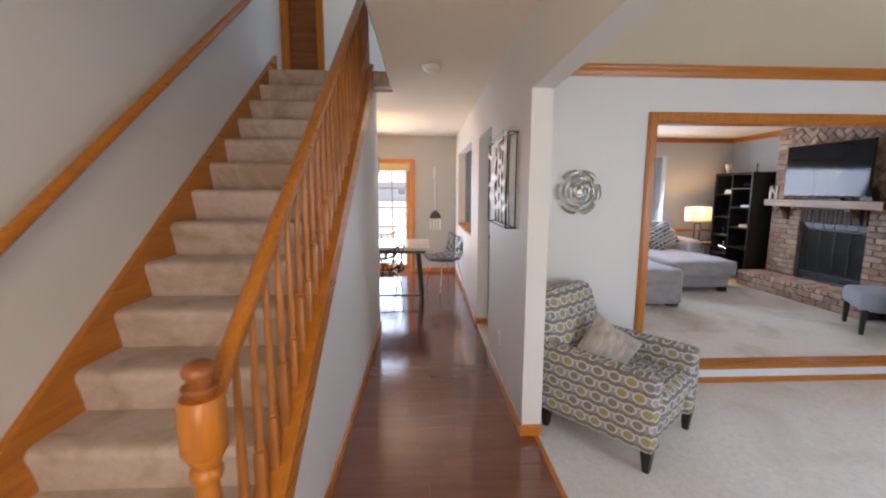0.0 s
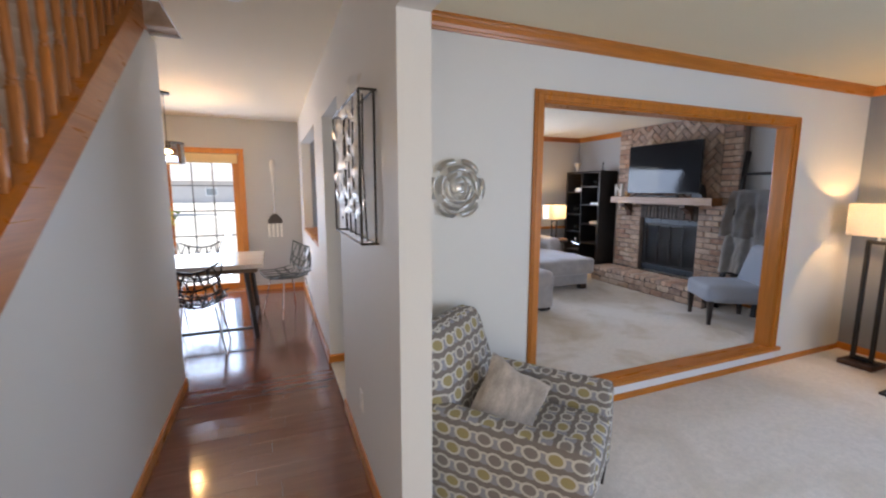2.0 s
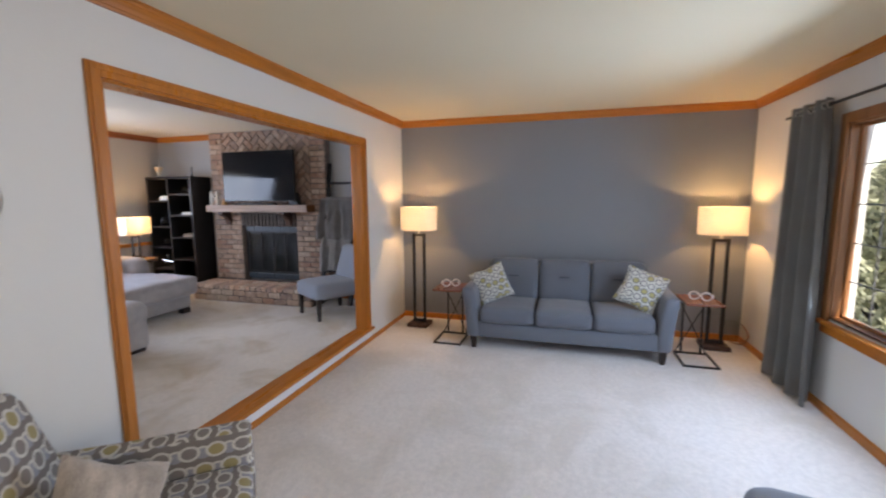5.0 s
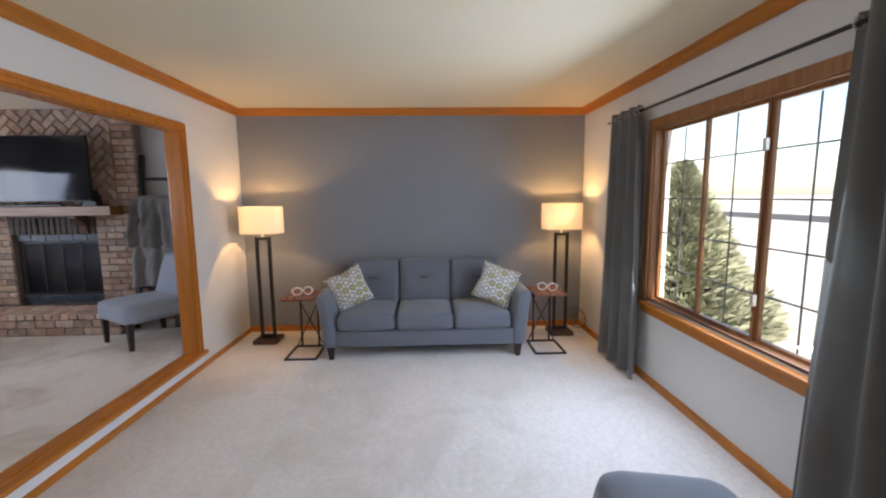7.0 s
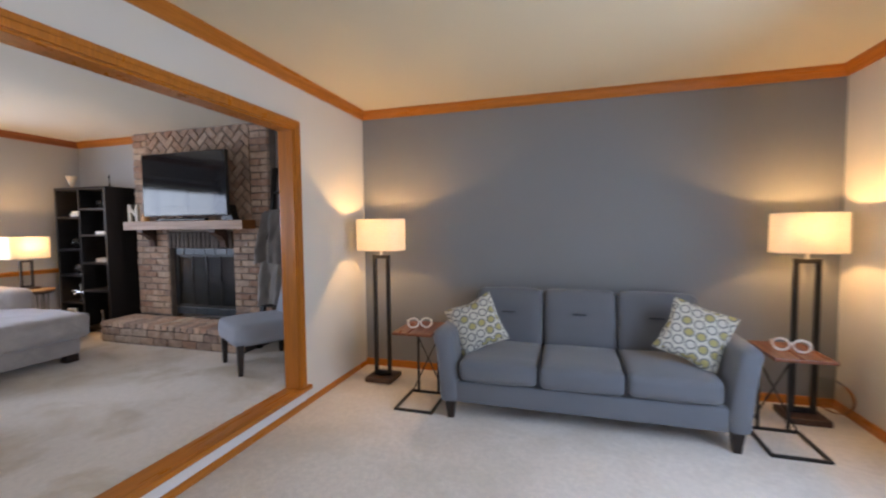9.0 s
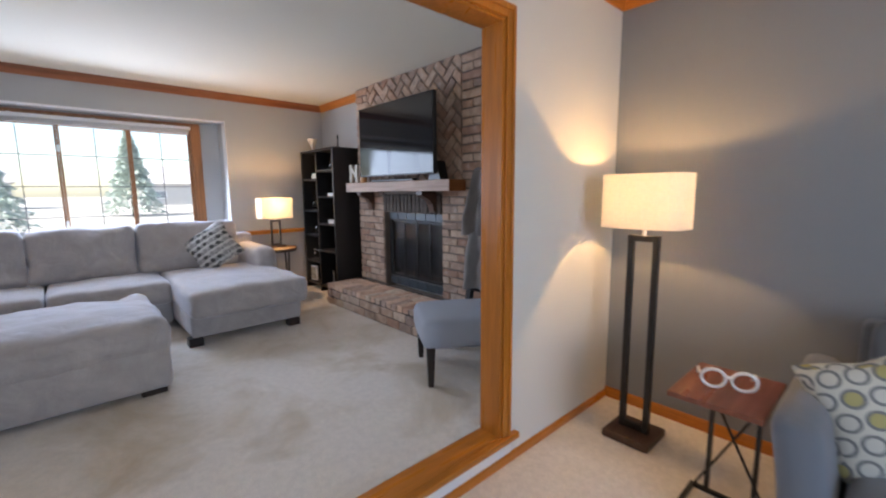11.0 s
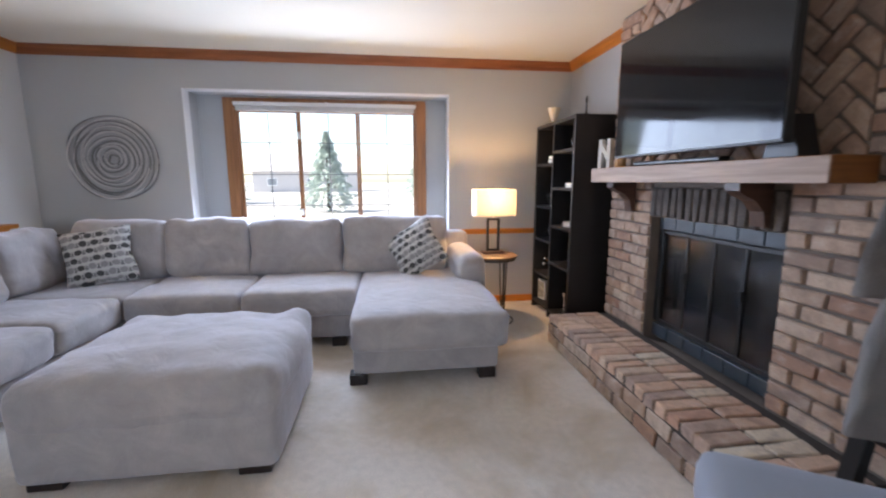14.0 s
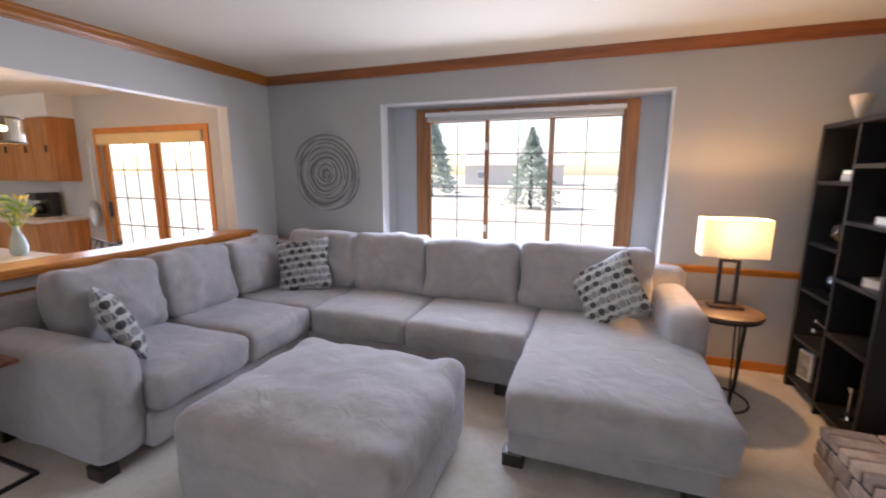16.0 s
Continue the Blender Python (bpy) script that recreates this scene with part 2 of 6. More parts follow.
DIV_S, DIV_N = 3.81, 3.935

structure("floor_hall", boxes((-4.2, 1.02, -1.4, 8.3, -0.2, -0.012)), WALL_DADO, "dark subfloor under the hall boards", "floor")
structure("floor_living", boxes((1.035, 6.1, -0.36, 3.82, -0.32, LOW)), LIVING_CARPET, "pale beige cut-pile carpet in the sunken living room", "floor")
structure("floor_family", boxes((1.0, 6.2, 3.945, 8.3, -0.2, 0.0), (0.95, 1.065, 4.185, 4.995, -0.2, 0.001)), CARPET, "pale beige cut-pile carpet in the family room", "floor")
structure("step_nosing", boxes((1.02, 1.05, SOUTH, 2.84, -0.02, 0.002), bevel=0.004), OAK_Y, "dark wood edge of the step down", "trim")
structure("step_riser", boxes((1.025, 1.035, SOUTH, 2.84, LOW, -0.02)), WHITE, "white painted riser of the step", "step")

wall_along_y("wall_living_east", EAST_L, EAST_L + 0.13, SOUTH, DIV_S, LOW, CEIL, [], WALL_SLATE, "slate grey painted accent wall")
wall_along_x("wall_dividing", FAM_W + 0.002, EAST_F, DIV_S, DIV_N, LOW, CEIL, [(2.192, 4.825, -0.03, 2.038)], WALL, "off-white wall with a wide cased opening")
wall_along_x("wall_front", HALL_R, EAST_L + 0.13, SOUTH - 0.15, SOUTH, LOW, CEIL, [(2.745, 4.42, 0.56, 1.98)], WALL, "off-white wall with the front window")
wall_along_y("wall_hall", HALL_R, FAM_W, 2.84, NORTH, -0.13, CEIL,
             [(4.18, 5.0, 0.0, 2.04), (5.66, 7.56, 0.91, 2.085)], WALL, "off-white hall wall with doorway and pass-through")
wall_along_y("wall_hall_header", HALL_R, FAM_W, SOUTH, 2.84, 2.045, CEIL, [], WALL, "dropped header over the step to the living room")
wall_along_x("wall_north", -4.2, EAST_F + 0.13, NORTH, NORTH + 0.13, -0.1, CEIL,
             [(-1.67, 0.14, 0.0, 1.965), (2.364, 4.823, 0.46, 2.121)], WALL_GREY, "pale grey rear wall with patio door and window bay")
wall_along_y("wall_family_east", EAST_F, EAST_F + 0.13, DIV_S, NORTH + 0.1, -0.1, CEIL, [], WALL_GREY, "pale grey wall behind the brick fireplace")
wall_along_y("wall_west", -4.3, -4.2, -1.4, NORTH + 0.1, -0.1, CEIL, [], WALL, "plain kitchen wall")
wall_along_x("wall_entry", -1.25, HALL_R, -1.4, -1.25, -0.1, 5.0, [(-0.2, 0.8, 0.4, 2.1)], WALL, "plain entry wall with an assumed front door opening")
wall_along_y("wall_entry_side", HALL_R, FAM_W, -1.4, SOUTH, -0.1, CEIL, [], WALL, "plain entry side wall")
wall_along_y("wall_stairs", -1.24, -1.12, -1.4, 6.2, -0.1, 5.0, [], WALL, "tall off-white wall beside the stairs")

# bay box behind the sofa
bm = fresh()
for d in ((2.26, 2.364, NORTH + 0.13, 8.51, 0.36, 2.2), (4.823, 4.92, NORTH + 0.13, 8.51, 0.36, 2.2),
          (2.364, 4.823, NORTH + 0.13, 8.51, 2.121, 2.2), (2.364, 4.823, NORTH + 0.13, 8.51, 0.36, 0.46)):
    box(bm, *d)
for a, b, lo, hi in wall_grid(2.364, 4.823, 0.46, 2.121, [(2.68, 4.54, 0.66, 2.02)]):
    box(bm, a, b, 8.41, 8.51, lo, hi)
structure("wall_bay", bm, WALL_GREY, "pale grey box bay round the rear window", "wall")

structure("trim_bay", boxes((2.3645, 2.372, NORTH - 0.004, NORTH + 0.125, 0.47, 2.113), (4.815, 4.8225, NORTH - 0.004, NORTH + 0.125, 0.47, 2.113), (2.3645, 4.8225, NORTH - 0.004, NORTH + 0.125, 2.1135, 2.1205), bevel=0.003), WHITE, "white painted edge of the window bay", "trim")

# wall under the stairs with its sloping top, stair soffit and upper landing
bm = fresh()
prism(bm, [(1.33, 0.0), (4.94, 0.0), (4.94, CEIL), (4.66, CEIL), (1.33, 0.03)], -0.22, -0.12, 0)
structure("wall_under_stairs", bm, WALL, "off-white triangular wall under the stairs", "wall")
structure("wall_upper", boxes((-1.12, 0.3, 6.1, 6.2, 2.6, 5.0), (0.06, 0.16, -1.3, 4.8, 2.6, 5.0)), WALL, "off-white walls of the upper landing", "wall")
structure("ceiling_upper", boxes((-1.3, 0.4, -1.4, 6.3, 5.0, 5.1)), CEILING, "white ceiling over the stairwell", "ceiling")
structure("floor_upper", boxes((-1.12, 0.06, 4.65, 6.1, 2.46, 2.6)), STAIR_CARPET, "carpeted upper landing", "floor")

structure("ceiling_hall", boxes((0.058, HALL_R, -1.3, 4.80, CEIL, CEIL + 0.12), (-4.2, HALL_R, 4.80, NORTH, CEIL, CEIL + 0.12)), CEILING,
          "white ceiling of hall and dining area", "ceiling")
structure("ceiling_living", boxes((FAM_W, EAST_L + 0.1, SOUTH - 0.1, DIV_S + 0.06, CEIL, CEIL + 0.12)), LIVING_CEILING, "living room ceiling, lamp glow in its cream tint", "ceiling")
structure("ceiling_family", boxes((FAM_W, EAST_F + 0.1, DIV_S + 0.06, NORTH + 0.1, CEIL, CEIL + 0.12)), CEILING, "cream ceiling of the family room", "ceiling")
# grey paint stands in for the shade on the stairwell edge
structure("trim_stairwell", boxes((0.052, 0.06, 1.0, 4.8, CEIL - 0.002, 2.6), (-0.12, 0.058, 4.79, 4.80, CEIL - 0.002, 2.6)), WALL_DADO, "stairwell opening edge, its shade painted grey", "trim")

# grey dado below the chair rail in the family room
structure("wall_dado", boxes((FAM_W + 0.001, 2.36, NORTH - 0.004, NORTH, 0.0, 0.74), (4.826, EAST_F, NORTH - 0.004, NORTH, 0.0, 0.74)),
          WALL_DADO, "grey painted lower wall", "wall")


# ---- trim ----
def moulding(name, p, q, inward, profile, z, material, label):
    """A moulding from p to q in plan; profile points are (out from the wall, up)."""
    bm = fresh()
    ends = []
    for x, y in (p, q):
        ends.append([bm.verts.new((x + inward[0] * o, y + inward[1] * o, z + u)) for o, u in profile])
    n = len(profile)
    for i in range(n):
        bm.faces.new((ends[0][i], ends[0][(i + 1) % n], ends[1][(i + 1) % n], ends[1][i]))
    bm.faces.new(ends[0])
    bm.faces.new(ends[1][::-1])
    return structure(name, bm, material, label, "trim")


CROWN = [(0, 0), (0.012, 0), (0.016, 0.012), (0.022, 0.015), (0.028, 0.034), (0.04, 0.052), (0.046, 0.055), (0.049, 0.068), (0.056, 0.07), (0.056, 0.08), (0, 0.08)]
BASE = [(0, 0), (0.013, 0), (0.013, 0.055), (0.008, 0.068), (0, 0.07)]
LOW_BASE = [(0, 0), (0.012, 0), (0.012, 0.038), (0.007, 0.048), (0, 0.05)]
RAIL = [(0, 0), (0.012, 0.004), (0.014, 0.02), (0.022, 0.028), (0.022, 0.044), (0.012, 0.052), (0, 0.056)]
cz = CEIL - 0.08
moulding("trim_crown_living_north", (FAM_W, DIV_S), (EAST_L, DIV_S), (0, -1), CROWN, cz, OAK_X, "honey oak crown moulding")
moulding("trim_crown_living_east", (EAST_L, SOUTH), (EAST_L, DIV_S), (-1, 0), CROWN, cz, OAK_Y, "honey oak crown moulding")
moulding("trim_crown_living_south", (FAM_W, SOUTH), (EAST_L, SOUTH), (0, 1), CROWN, cz, OAK_X, "honey oak crown moulding")
moulding("trim_crown_living_west", (FAM_W, SOUTH), (FAM_W, DIV_S), (1, 0), CROWN, cz, OAK_Y, "honey oak crown moulding")
moulding("trim_crown_family_north", (FAM_W, NORTH), (EAST_F, NORTH), (0, -1), CROWN, cz, CROWN_RED_X, "reddish oak crown moulding")
moulding("trim_crown_family_west", (FAM_W, DIV_N), (FAM_W, NORTH), (1, 0), CROWN, cz, OAK_Y, "honey oak crown moulding")
moulding("trim_crown_family_south", (FAM_W, DIV_N), (EAST_F, DIV_N), (0, 1), CROWN, cz, CROWN_RED_X, "reddish oak crown moulding")
moulding("trim_crown_family_east", (EAST_F, 6.935), (EAST_F, NORTH), (-1, 0), CROWN, cz, OAK_Y, "honey oak crown moulding")
moulding("trim_crown_family_east", (EAST_F, DIV_N), (EAST_F, 4.945), (-1, 0), CROWN, cz, OAK_Y, "honey oak crown moulding")
moulding("baseboard_living_north", (FAM_W + 0.01, DIV_S), (EAST_L, DIV_S), (0, -1), LOW_BASE, LOW, OAK_X, "honey oak baseboard")
moulding("baseboard_living_east", (EAST_L, SOUTH), (EAST_L, DIV_S), (-1, 0), BASE, LOW, OAK_Y, "honey oak baseboard")
moulding("baseboard_living_south", (FAM_W, SOUTH), (EAST_L, SOUTH), (0, 1), BASE, LOW, OAK_X, "honey oak baseboard")
moulding("baseboard_hall_wall", (HALL_R, 2.83), (HALL_R, 4.18), (-1, 0), BASE, 0, OAK_Y, "honey oak baseboard")
moulding("baseboard_hall_post", (HALL_R - 0.012, 2.84), (FAM_W, 2.84), (0, -1), BASE, 0, OAK_X, "honey oak baseboard")
moulding("baseboard_hall_rear", (HALL_R, 4.99), (HALL_R, NORTH), (-1, 0), BASE, 0, OAK_Y, "honey oak baseboard")
moulding("baseboard_doorway", (HALL_R - 0.012, 5.0), (FAM_W, 5.0), (0, -1), BASE, 0, OAK_X, "honey oak baseboard")
moulding("baseboard_stairs", (-0.12, 1.45), (-0.12, 4.95), (1, 0), BASE, 0, OAK_Y, "honey oak baseboard")
moulding("baseboard_dining", (0.20, NORTH), (HALL_R, NORTH), (0, -1), BASE, 0, OAK_X, "honey oak baseboard")
moulding("baseboard_family_north", (FAM_W, NORTH - 0.004), (EAST_F, NORTH - 0.004), (0, -1), BASE, 0, OAK_X, "honey oak baseboard")
moulding("baseboard_family_east", (EAST_F, 6.935), (EAST_F, NORTH), (-1, 0), BASE, 0, OAK_Y, "honey oak baseboard")
moulding("baseboard_family_east", (EAST_F, DIV_N), (EAST_F, 4.945), (-1, 0), BASE, 0, OAK_Y, "honey oak baseboard")
moulding("trim_chair_rail", (4.826, NORTH - 0.004), (EAST_F, NORTH - 0.004), (0, -1), RAIL, 0.735, OAK_X, "honey oak chair rail")
moulding("trim_chair_rail_west", (FAM_W, NORTH - 0.004), (2.36, NORTH - 0.004), (0, -1), RAIL, 0.735, OAK_X, "honey oak chair rail")
moulding("trim_chair_rail_passage", (FAM_W, 5.0), (FAM_W, NORTH - 0.03), (1, 0), RAIL, 0.735, OAK_Y, "honey oak chair rail")
moulding("trim_chair_rail_hall", (EAST_F, DIV_N + 0.02), (EAST_F, 4.945), (-1, 0), RAIL, 0.735, OAK_Y, "honey oak chair rail")


def casing_x(bm, x0, x1, z0, z1, w, y0, y1, sides="LRTB", bevel=0.004):
    """Flat casing boards round an opening in a wall along x, outer size given."""
    if "L" in sides:
        box(bm, x0, x0 + w, y0, y1, z0, z1, bevel)
    if "R" in sides:
        box(bm, x1 - w, x1, y0, y1, z0, z1, bevel)
    if "T" in sides:
        box(bm, x0 + w, x1 - w, y0, y1, z1 - w, z1, bevel)
    if "B" in sides:
        box(bm, x0 + w, x1 - w, y0, y1, z0, z0 + w, bevel)


bm = fresh()
casing_x(bm, 2.126, 4.891, 0.006, 2.104, 0.066, DIV_S - 0.018, DIV_S, "LRT")
casing_x(bm, 2.138, 4.881, 0.006, 2.092, 0.022, DIV_S - 0.026, DIV_S - 0.018, "LRT")
casing_x(bm, 2.126, 4.891, 0.002, 2.104, 0.066, DIV_N, DIV_N + 0.018, "LRT")
structure("trim_opening_casing", bm, OAK_Z, "honey oak casing round the wide opening", "trim")
bm = fresh()
casing_x(bm, 2.191, 4.826, 0.006, 2.039, 0.016, DIV_S - 0.004, DIV_N + 0.004, "LRT")
structure("trim_opening_jamb", bm, OAK_Z, "honey oak lining of the wide opening", "trim")
structure("trim_opening_sill", boxes((2.10, 4.94, DIV_S - 0.036, DIV_S - 0.0005, -0.028, 0.006), (2.1935, 4.8235, DIV_S - 0.0005, DIV_N + 0.01, -0.028, 0.006), bevel=0.004), OAK_X, "honey oak sill board of the wide opening", "trim")
structure("trim_riser", boxes((2.126, 4.91, DIV_S - 0.004, DIV_S - 0.0005, LOW + 0.0505, -0.0285)), WHITE, "white painted board under the sill", "trim")
structure("trim_ledge", boxes((0.945, 1.22, 5.62, 7.66, 0.91, 0.945), (0.96, 1.2, 5.66, 7.6, 0.885, 0.91), bevel=0.006), OAK_Y, "honey oak ledge of the pass-through", "trim")


# ---- more materials ----
def ring_fabric(name, ground, pale, fills, pitch, oval=1.0, ring=(0.27, 0.40), crescent=None, wob=0.06):
    """Rows of rings on a woven ground; cell colours alternate."""
    m, t, p = nodes_of(name)
    uv = t.nodes.new("ShaderNodeUVMap")

    def math_(op, a, b=0.0):
        n = t.nodes.new("ShaderNodeMath")
        n.operation = op
        for s, v in ((n.inputs[0], a), (n.inputs[1], b)):
            if isinstance(v, (int, float)):
                s.default_value = v
            else:
                t.links.new(v, s)
        return n.outputs[0]

    sep = t.nodes.new("ShaderNodeSeparateXYZ")
    t.links.new(uv.outputs[0], sep.inputs[0])
    u, v = math_("MULTIPLY", sep.outputs[0], 1 / pitch), math_("MULTIPLY", sep.outputs[1], 1 / (pitch * oval))
    row = math_("FLOOR", v)
    u2 = math_("ADD", u, math_("MULTIPLY", math_("FLOORED_MODULO", row, 2.0), 0.5))
    fu = math_("SUBTRACT", math_("FRACT", u2), 0.5)
    fv = math_("SUBTRACT", math_("FRACT", v), 0.5)
    nz = add(t, "ShaderNodeTexNoise", Scale=9.0 / pitch * 0.1, Detail=1.0)
    t.links.new(uv.outputs[0], nz.inputs["Vector"])
    fv = math_("ADD", fv, math_("MULTIPLY", math_("SUBTRACT", nz.outputs["Fac"], 0.5), wob))
    d = math_("SQRT", math_("ADD", math_("MULTIPLY", fu, fu), math_("MULTIPLY", fv, fv)))
    inner, outer = math_("LESS_THAN", d, ring[0]), math_("LESS_THAN", d, ring[1])
    cell = t.nodes.new("ShaderNodeTexWhiteNoise")
    cell.noise_dimensions = "2D"
    comb = t.nodes.new("ShaderNodeCombineXYZ")
    t.links.new(math_("FLOOR", u2), comb.inputs[0])
    t.links.new(row, comb.inputs[1])
    t.links.new(comb.outputs[0], cell.inputs["Vector"])
    fill = mixed(t, math_("GREATER_THAN", cell.outputs["Value"], 0.5), fills[0], fills[1])
    base = ground
    if crescent:
        du = math_("SUBTRACT", math_("ABSOLUTE", fu), 0.5)
        dc = math_("SQRT", math_("ADD", math_("MULTIPLY", du, du), math_("MULTIPLY", fv, fv)))
        dv = math_("ADD", fv, 0.10)
        db = math_("SQRT", math_("ADD", math_("MULTIPLY", du, du), math_("MULTIPLY", dv, dv)))
        base = mixed(t, math_("LESS_THAN", dc, 0.31), ground, pale)
        base = mixed(t, math_("LESS_THAN", db, 0.29), base, crescent)
    col = mixed(t, outer, base, pale)
    col = mixed(t, inner, col, fill)
    weave = add(t, "ShaderNodeTexNoise", Scale=240.0, Detail=2.0)
    t.links.new(uv.outputs[0], weave.inputs["Vector"])
    col = mixed(t, math_("MULTIPLY", weave.outputs["Fac"], 0.35), col, [g * 0.5 for g in ground])
    t.links.new(col, p.inputs["Base Color"])
    p.inputs["Roughness"].default_value = 0.9
    bumped(t, p, weave.outputs["Fac"], 0.25, 0.002)
    return m


BLACK = tone("black_metal", (0.018, 0.017, 0.016), 0.4, 0.2, 6, 90, 0.05)
BLACKWOOD = tone("black_painted_wood", (0.014, 0.013, 0.013), 0.38, 0.2, 4, 60, 0.08)
DARKLEG = tone("espresso_leg", (0.022, 0.013, 0.010), 0.35, 0.25, 8, 60, 0.05)
SILVER = tone("brushed_silver", (0.80, 0.78, 0.74), 0.36, 0.12, 7, 120, 0.1, 1.0)
CHROME = tone("chrome", (0.75, 0.75, 0.75), 0.08, 0.02, 5, 100, 0.0, 1.0)
PLASTIC = tone("white_plastic", (0.78, 0.77, 0.74), 0.4, 0.02, 5, 100, 0.0)
SOFA_GREY = tone("slate_blue_upholstery", (0.150, 0.165, 0.195), 0.85, 0.06, 3, 320, 0.35, sheen=0.3, dist=0.002)
CHAIR_BLUE = tone("blue_grey_upholstery", (0.32, 0.36, 0.43), 0.8, 0.05, 3, 320, 0.3, sheen=0.2, dist=0.002)


def velour(name, colour):
    """Napped cloth: brushed patches, soft creases, fine pile."""
    m, t, p = nodes_of(name)
    v = coords(t)
    n1 = add(t, "ShaderNodeTexNoise", Scale=5.0, Detail=6.0, Roughness=0.65, Distortion=0.7)
    n2 = add(t, "ShaderNodeTexNoise", Scale=6.5, Detail=5.0, Distortion=1.2)
    n3 = add(t, "ShaderNodeTexNoise", Scale=260.0, Detail=2.0)
    for n in (n1, n2, n3):
        t.links.new(v, n.inputs["Vector"])
    c = mixed(t, ramp(t, n1.outputs["Fac"], 0.36, 0.64), [x * 0.86 for x in colour], [x * 1.10 for x in colour])
    c = mixed(t, ramp(t, n2.outputs["Fac"], 0.4, 0.7, 0.0, 0.3), c, [x * 0.78 for x in colour])
    c = mixed(t, ramp(t, n3.outputs["Fac"], 0.3, 0.7, 0.0, 0.3), c, [x * 0.7 for x in colour])
    t.links.new(c, p.inputs["Base Color"])
    p.inputs["Roughness"].default_value = 0.85
    p.inputs["Sheen Weight"].default_value = 0.6
    p.inputs["Sheen Tint"].default_value = (0.85, 0.88, 1.0, 1)
    b1 = add(t, "ShaderNodeBump", Strength=0.35, Distance=0.03)
    t.links.new(n2.outputs["Fac"], b1.inputs["Height"])
    b2 = add(t, "ShaderNodeBump", Strength=0.25, Distance=0.002)
    t.links.new(n3.outputs["Fac"], b2.inputs["Height"])
    t.links.new(b1.outputs[0], b2.inputs["Normal"])
    t.links.new(b2.outputs[0], p.inputs["Normal"])
    return m


SECTION = velour("grey_velour", (0.415, 0.385, 0.37))
PIPING = tone("dark_piping", (0.05, 0.055, 0.07), 0.8, 0.05)
CURTAIN = tone("charcoal_curtain", (0.30, 0.295, 0.275), 0.85, 0.10, 4, 260, 0.3, sheen=0.2, dist=0.002)
BLANKET_DARK = tone("charcoal_throw", (0.31, 0.295, 0.285), 0.95, 0.22, 7, 150, 0.6, sheen=0.6)
BLANKET = tone("grey_throw", (0.46, 0.45, 0.44), 0.95, 0.15, 9, 150, 0.6, sheen=0.5)
FUR = tone("pale_fur", (0.48, 0.41, 0.35), 0.95, 0.30, 22, 200, 0.9, sheen=0.5, stretch=(1, 1, 0.4))
TABLETOP = wood("reddish_table_top", (0.26, 0.085, 0.045), 0.3, 0)
RUSTIC = wood("rustic_table_top", (0.17, 0.105, 0.065), 0.5, 0)
RUSTBASE = wood("dark_lamp_base", (0.11, 0.055, 0.035), 0.45, 0)
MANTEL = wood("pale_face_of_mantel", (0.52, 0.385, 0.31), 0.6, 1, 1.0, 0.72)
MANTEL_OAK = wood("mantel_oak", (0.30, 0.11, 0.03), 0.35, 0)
SHADE = lampshade("linen_lampshade", (0.88, 0.86, 0.83))
SCREEN = tone("tv_screen", (0.010, 0.011, 0.013), 0.06, 0.05, 2, 50, 0.0)
SCREEN.node_tree.nodes["Principled BSDF"].inputs["Specular IOR Level"].default_value = 0.3
FIREGLASS = tone("smoked_fire_glass", (0.012, 0.013, 0.014), 0.12, 0.2, 3, 50, 0.0)
FIREMETAL = tone("blackened_firebox", (0.028, 0.032, 0.036), 0.5, 0.25, 8, 70, 0.2)
SILL_BLUE = tone("dark_slate_tile", (0.045, 0.06, 0.075), 0.35, 0.25, 5, 60, 0.1)
LOG = tone("ceramic_log", (0.16, 0.11, 0.08), 0.9, 0.4, 9, 40, 0.5)
SOOT_MORTAR = tone("dark_mortar", (0.085, 0.072, 0.064), 0.95, 0.2, 9, 120, 0.5)
MORTAR = tone("mortar", (0.21, 0.175, 0.15), 0.95, 0.15, 9, 120, 0.5)
CREAM = tone("cream_cloth", (0.68, 0.52, 0.28), 0.9, 0.06, 4, 200, 0.2)
CLEAR = glassy("clear_glass")
SMOKE = glassy("smoked_bowl_glass", (0.85, 0.86, 0.86), 0.02)
PANE = glassy("window_glass", (1, 1, 1), 0.0, 1.02)
ARM_FABRIC = ring_fabric("ring_print_armchair", (0.24, 0.21, 0.19), (0.72, 0.69, 0.62), ((0.27, 0.24, 0.22), (0.42, 0.35, 0.16)), 0.104, 0.80, (0.29, 0.41), (0.36, 0.36, 0.40), 0.12)
PILLOW_FABRIC = ring_fabric("ring_print_cushion", (0.68, 0.67, 0.60), (0.17, 0.18, 0.19), ((0.66, 0.65, 0.60), (0.46, 0.40, 0.14)), 0.078, 0.95, (0.31, 0.45), None, 0.1)
BW_FABRIC = ring_fabric("oval_print_cushion", (0.56, 0.55, 0.52), (0.50, 0.49, 0.47), ((0.012, 0.012, 0.014), (0.26, 0.25, 0.25)), 0.074, 0.85, (0.35, 0.43), (0.13, 0.13, 0.135), 0.35)


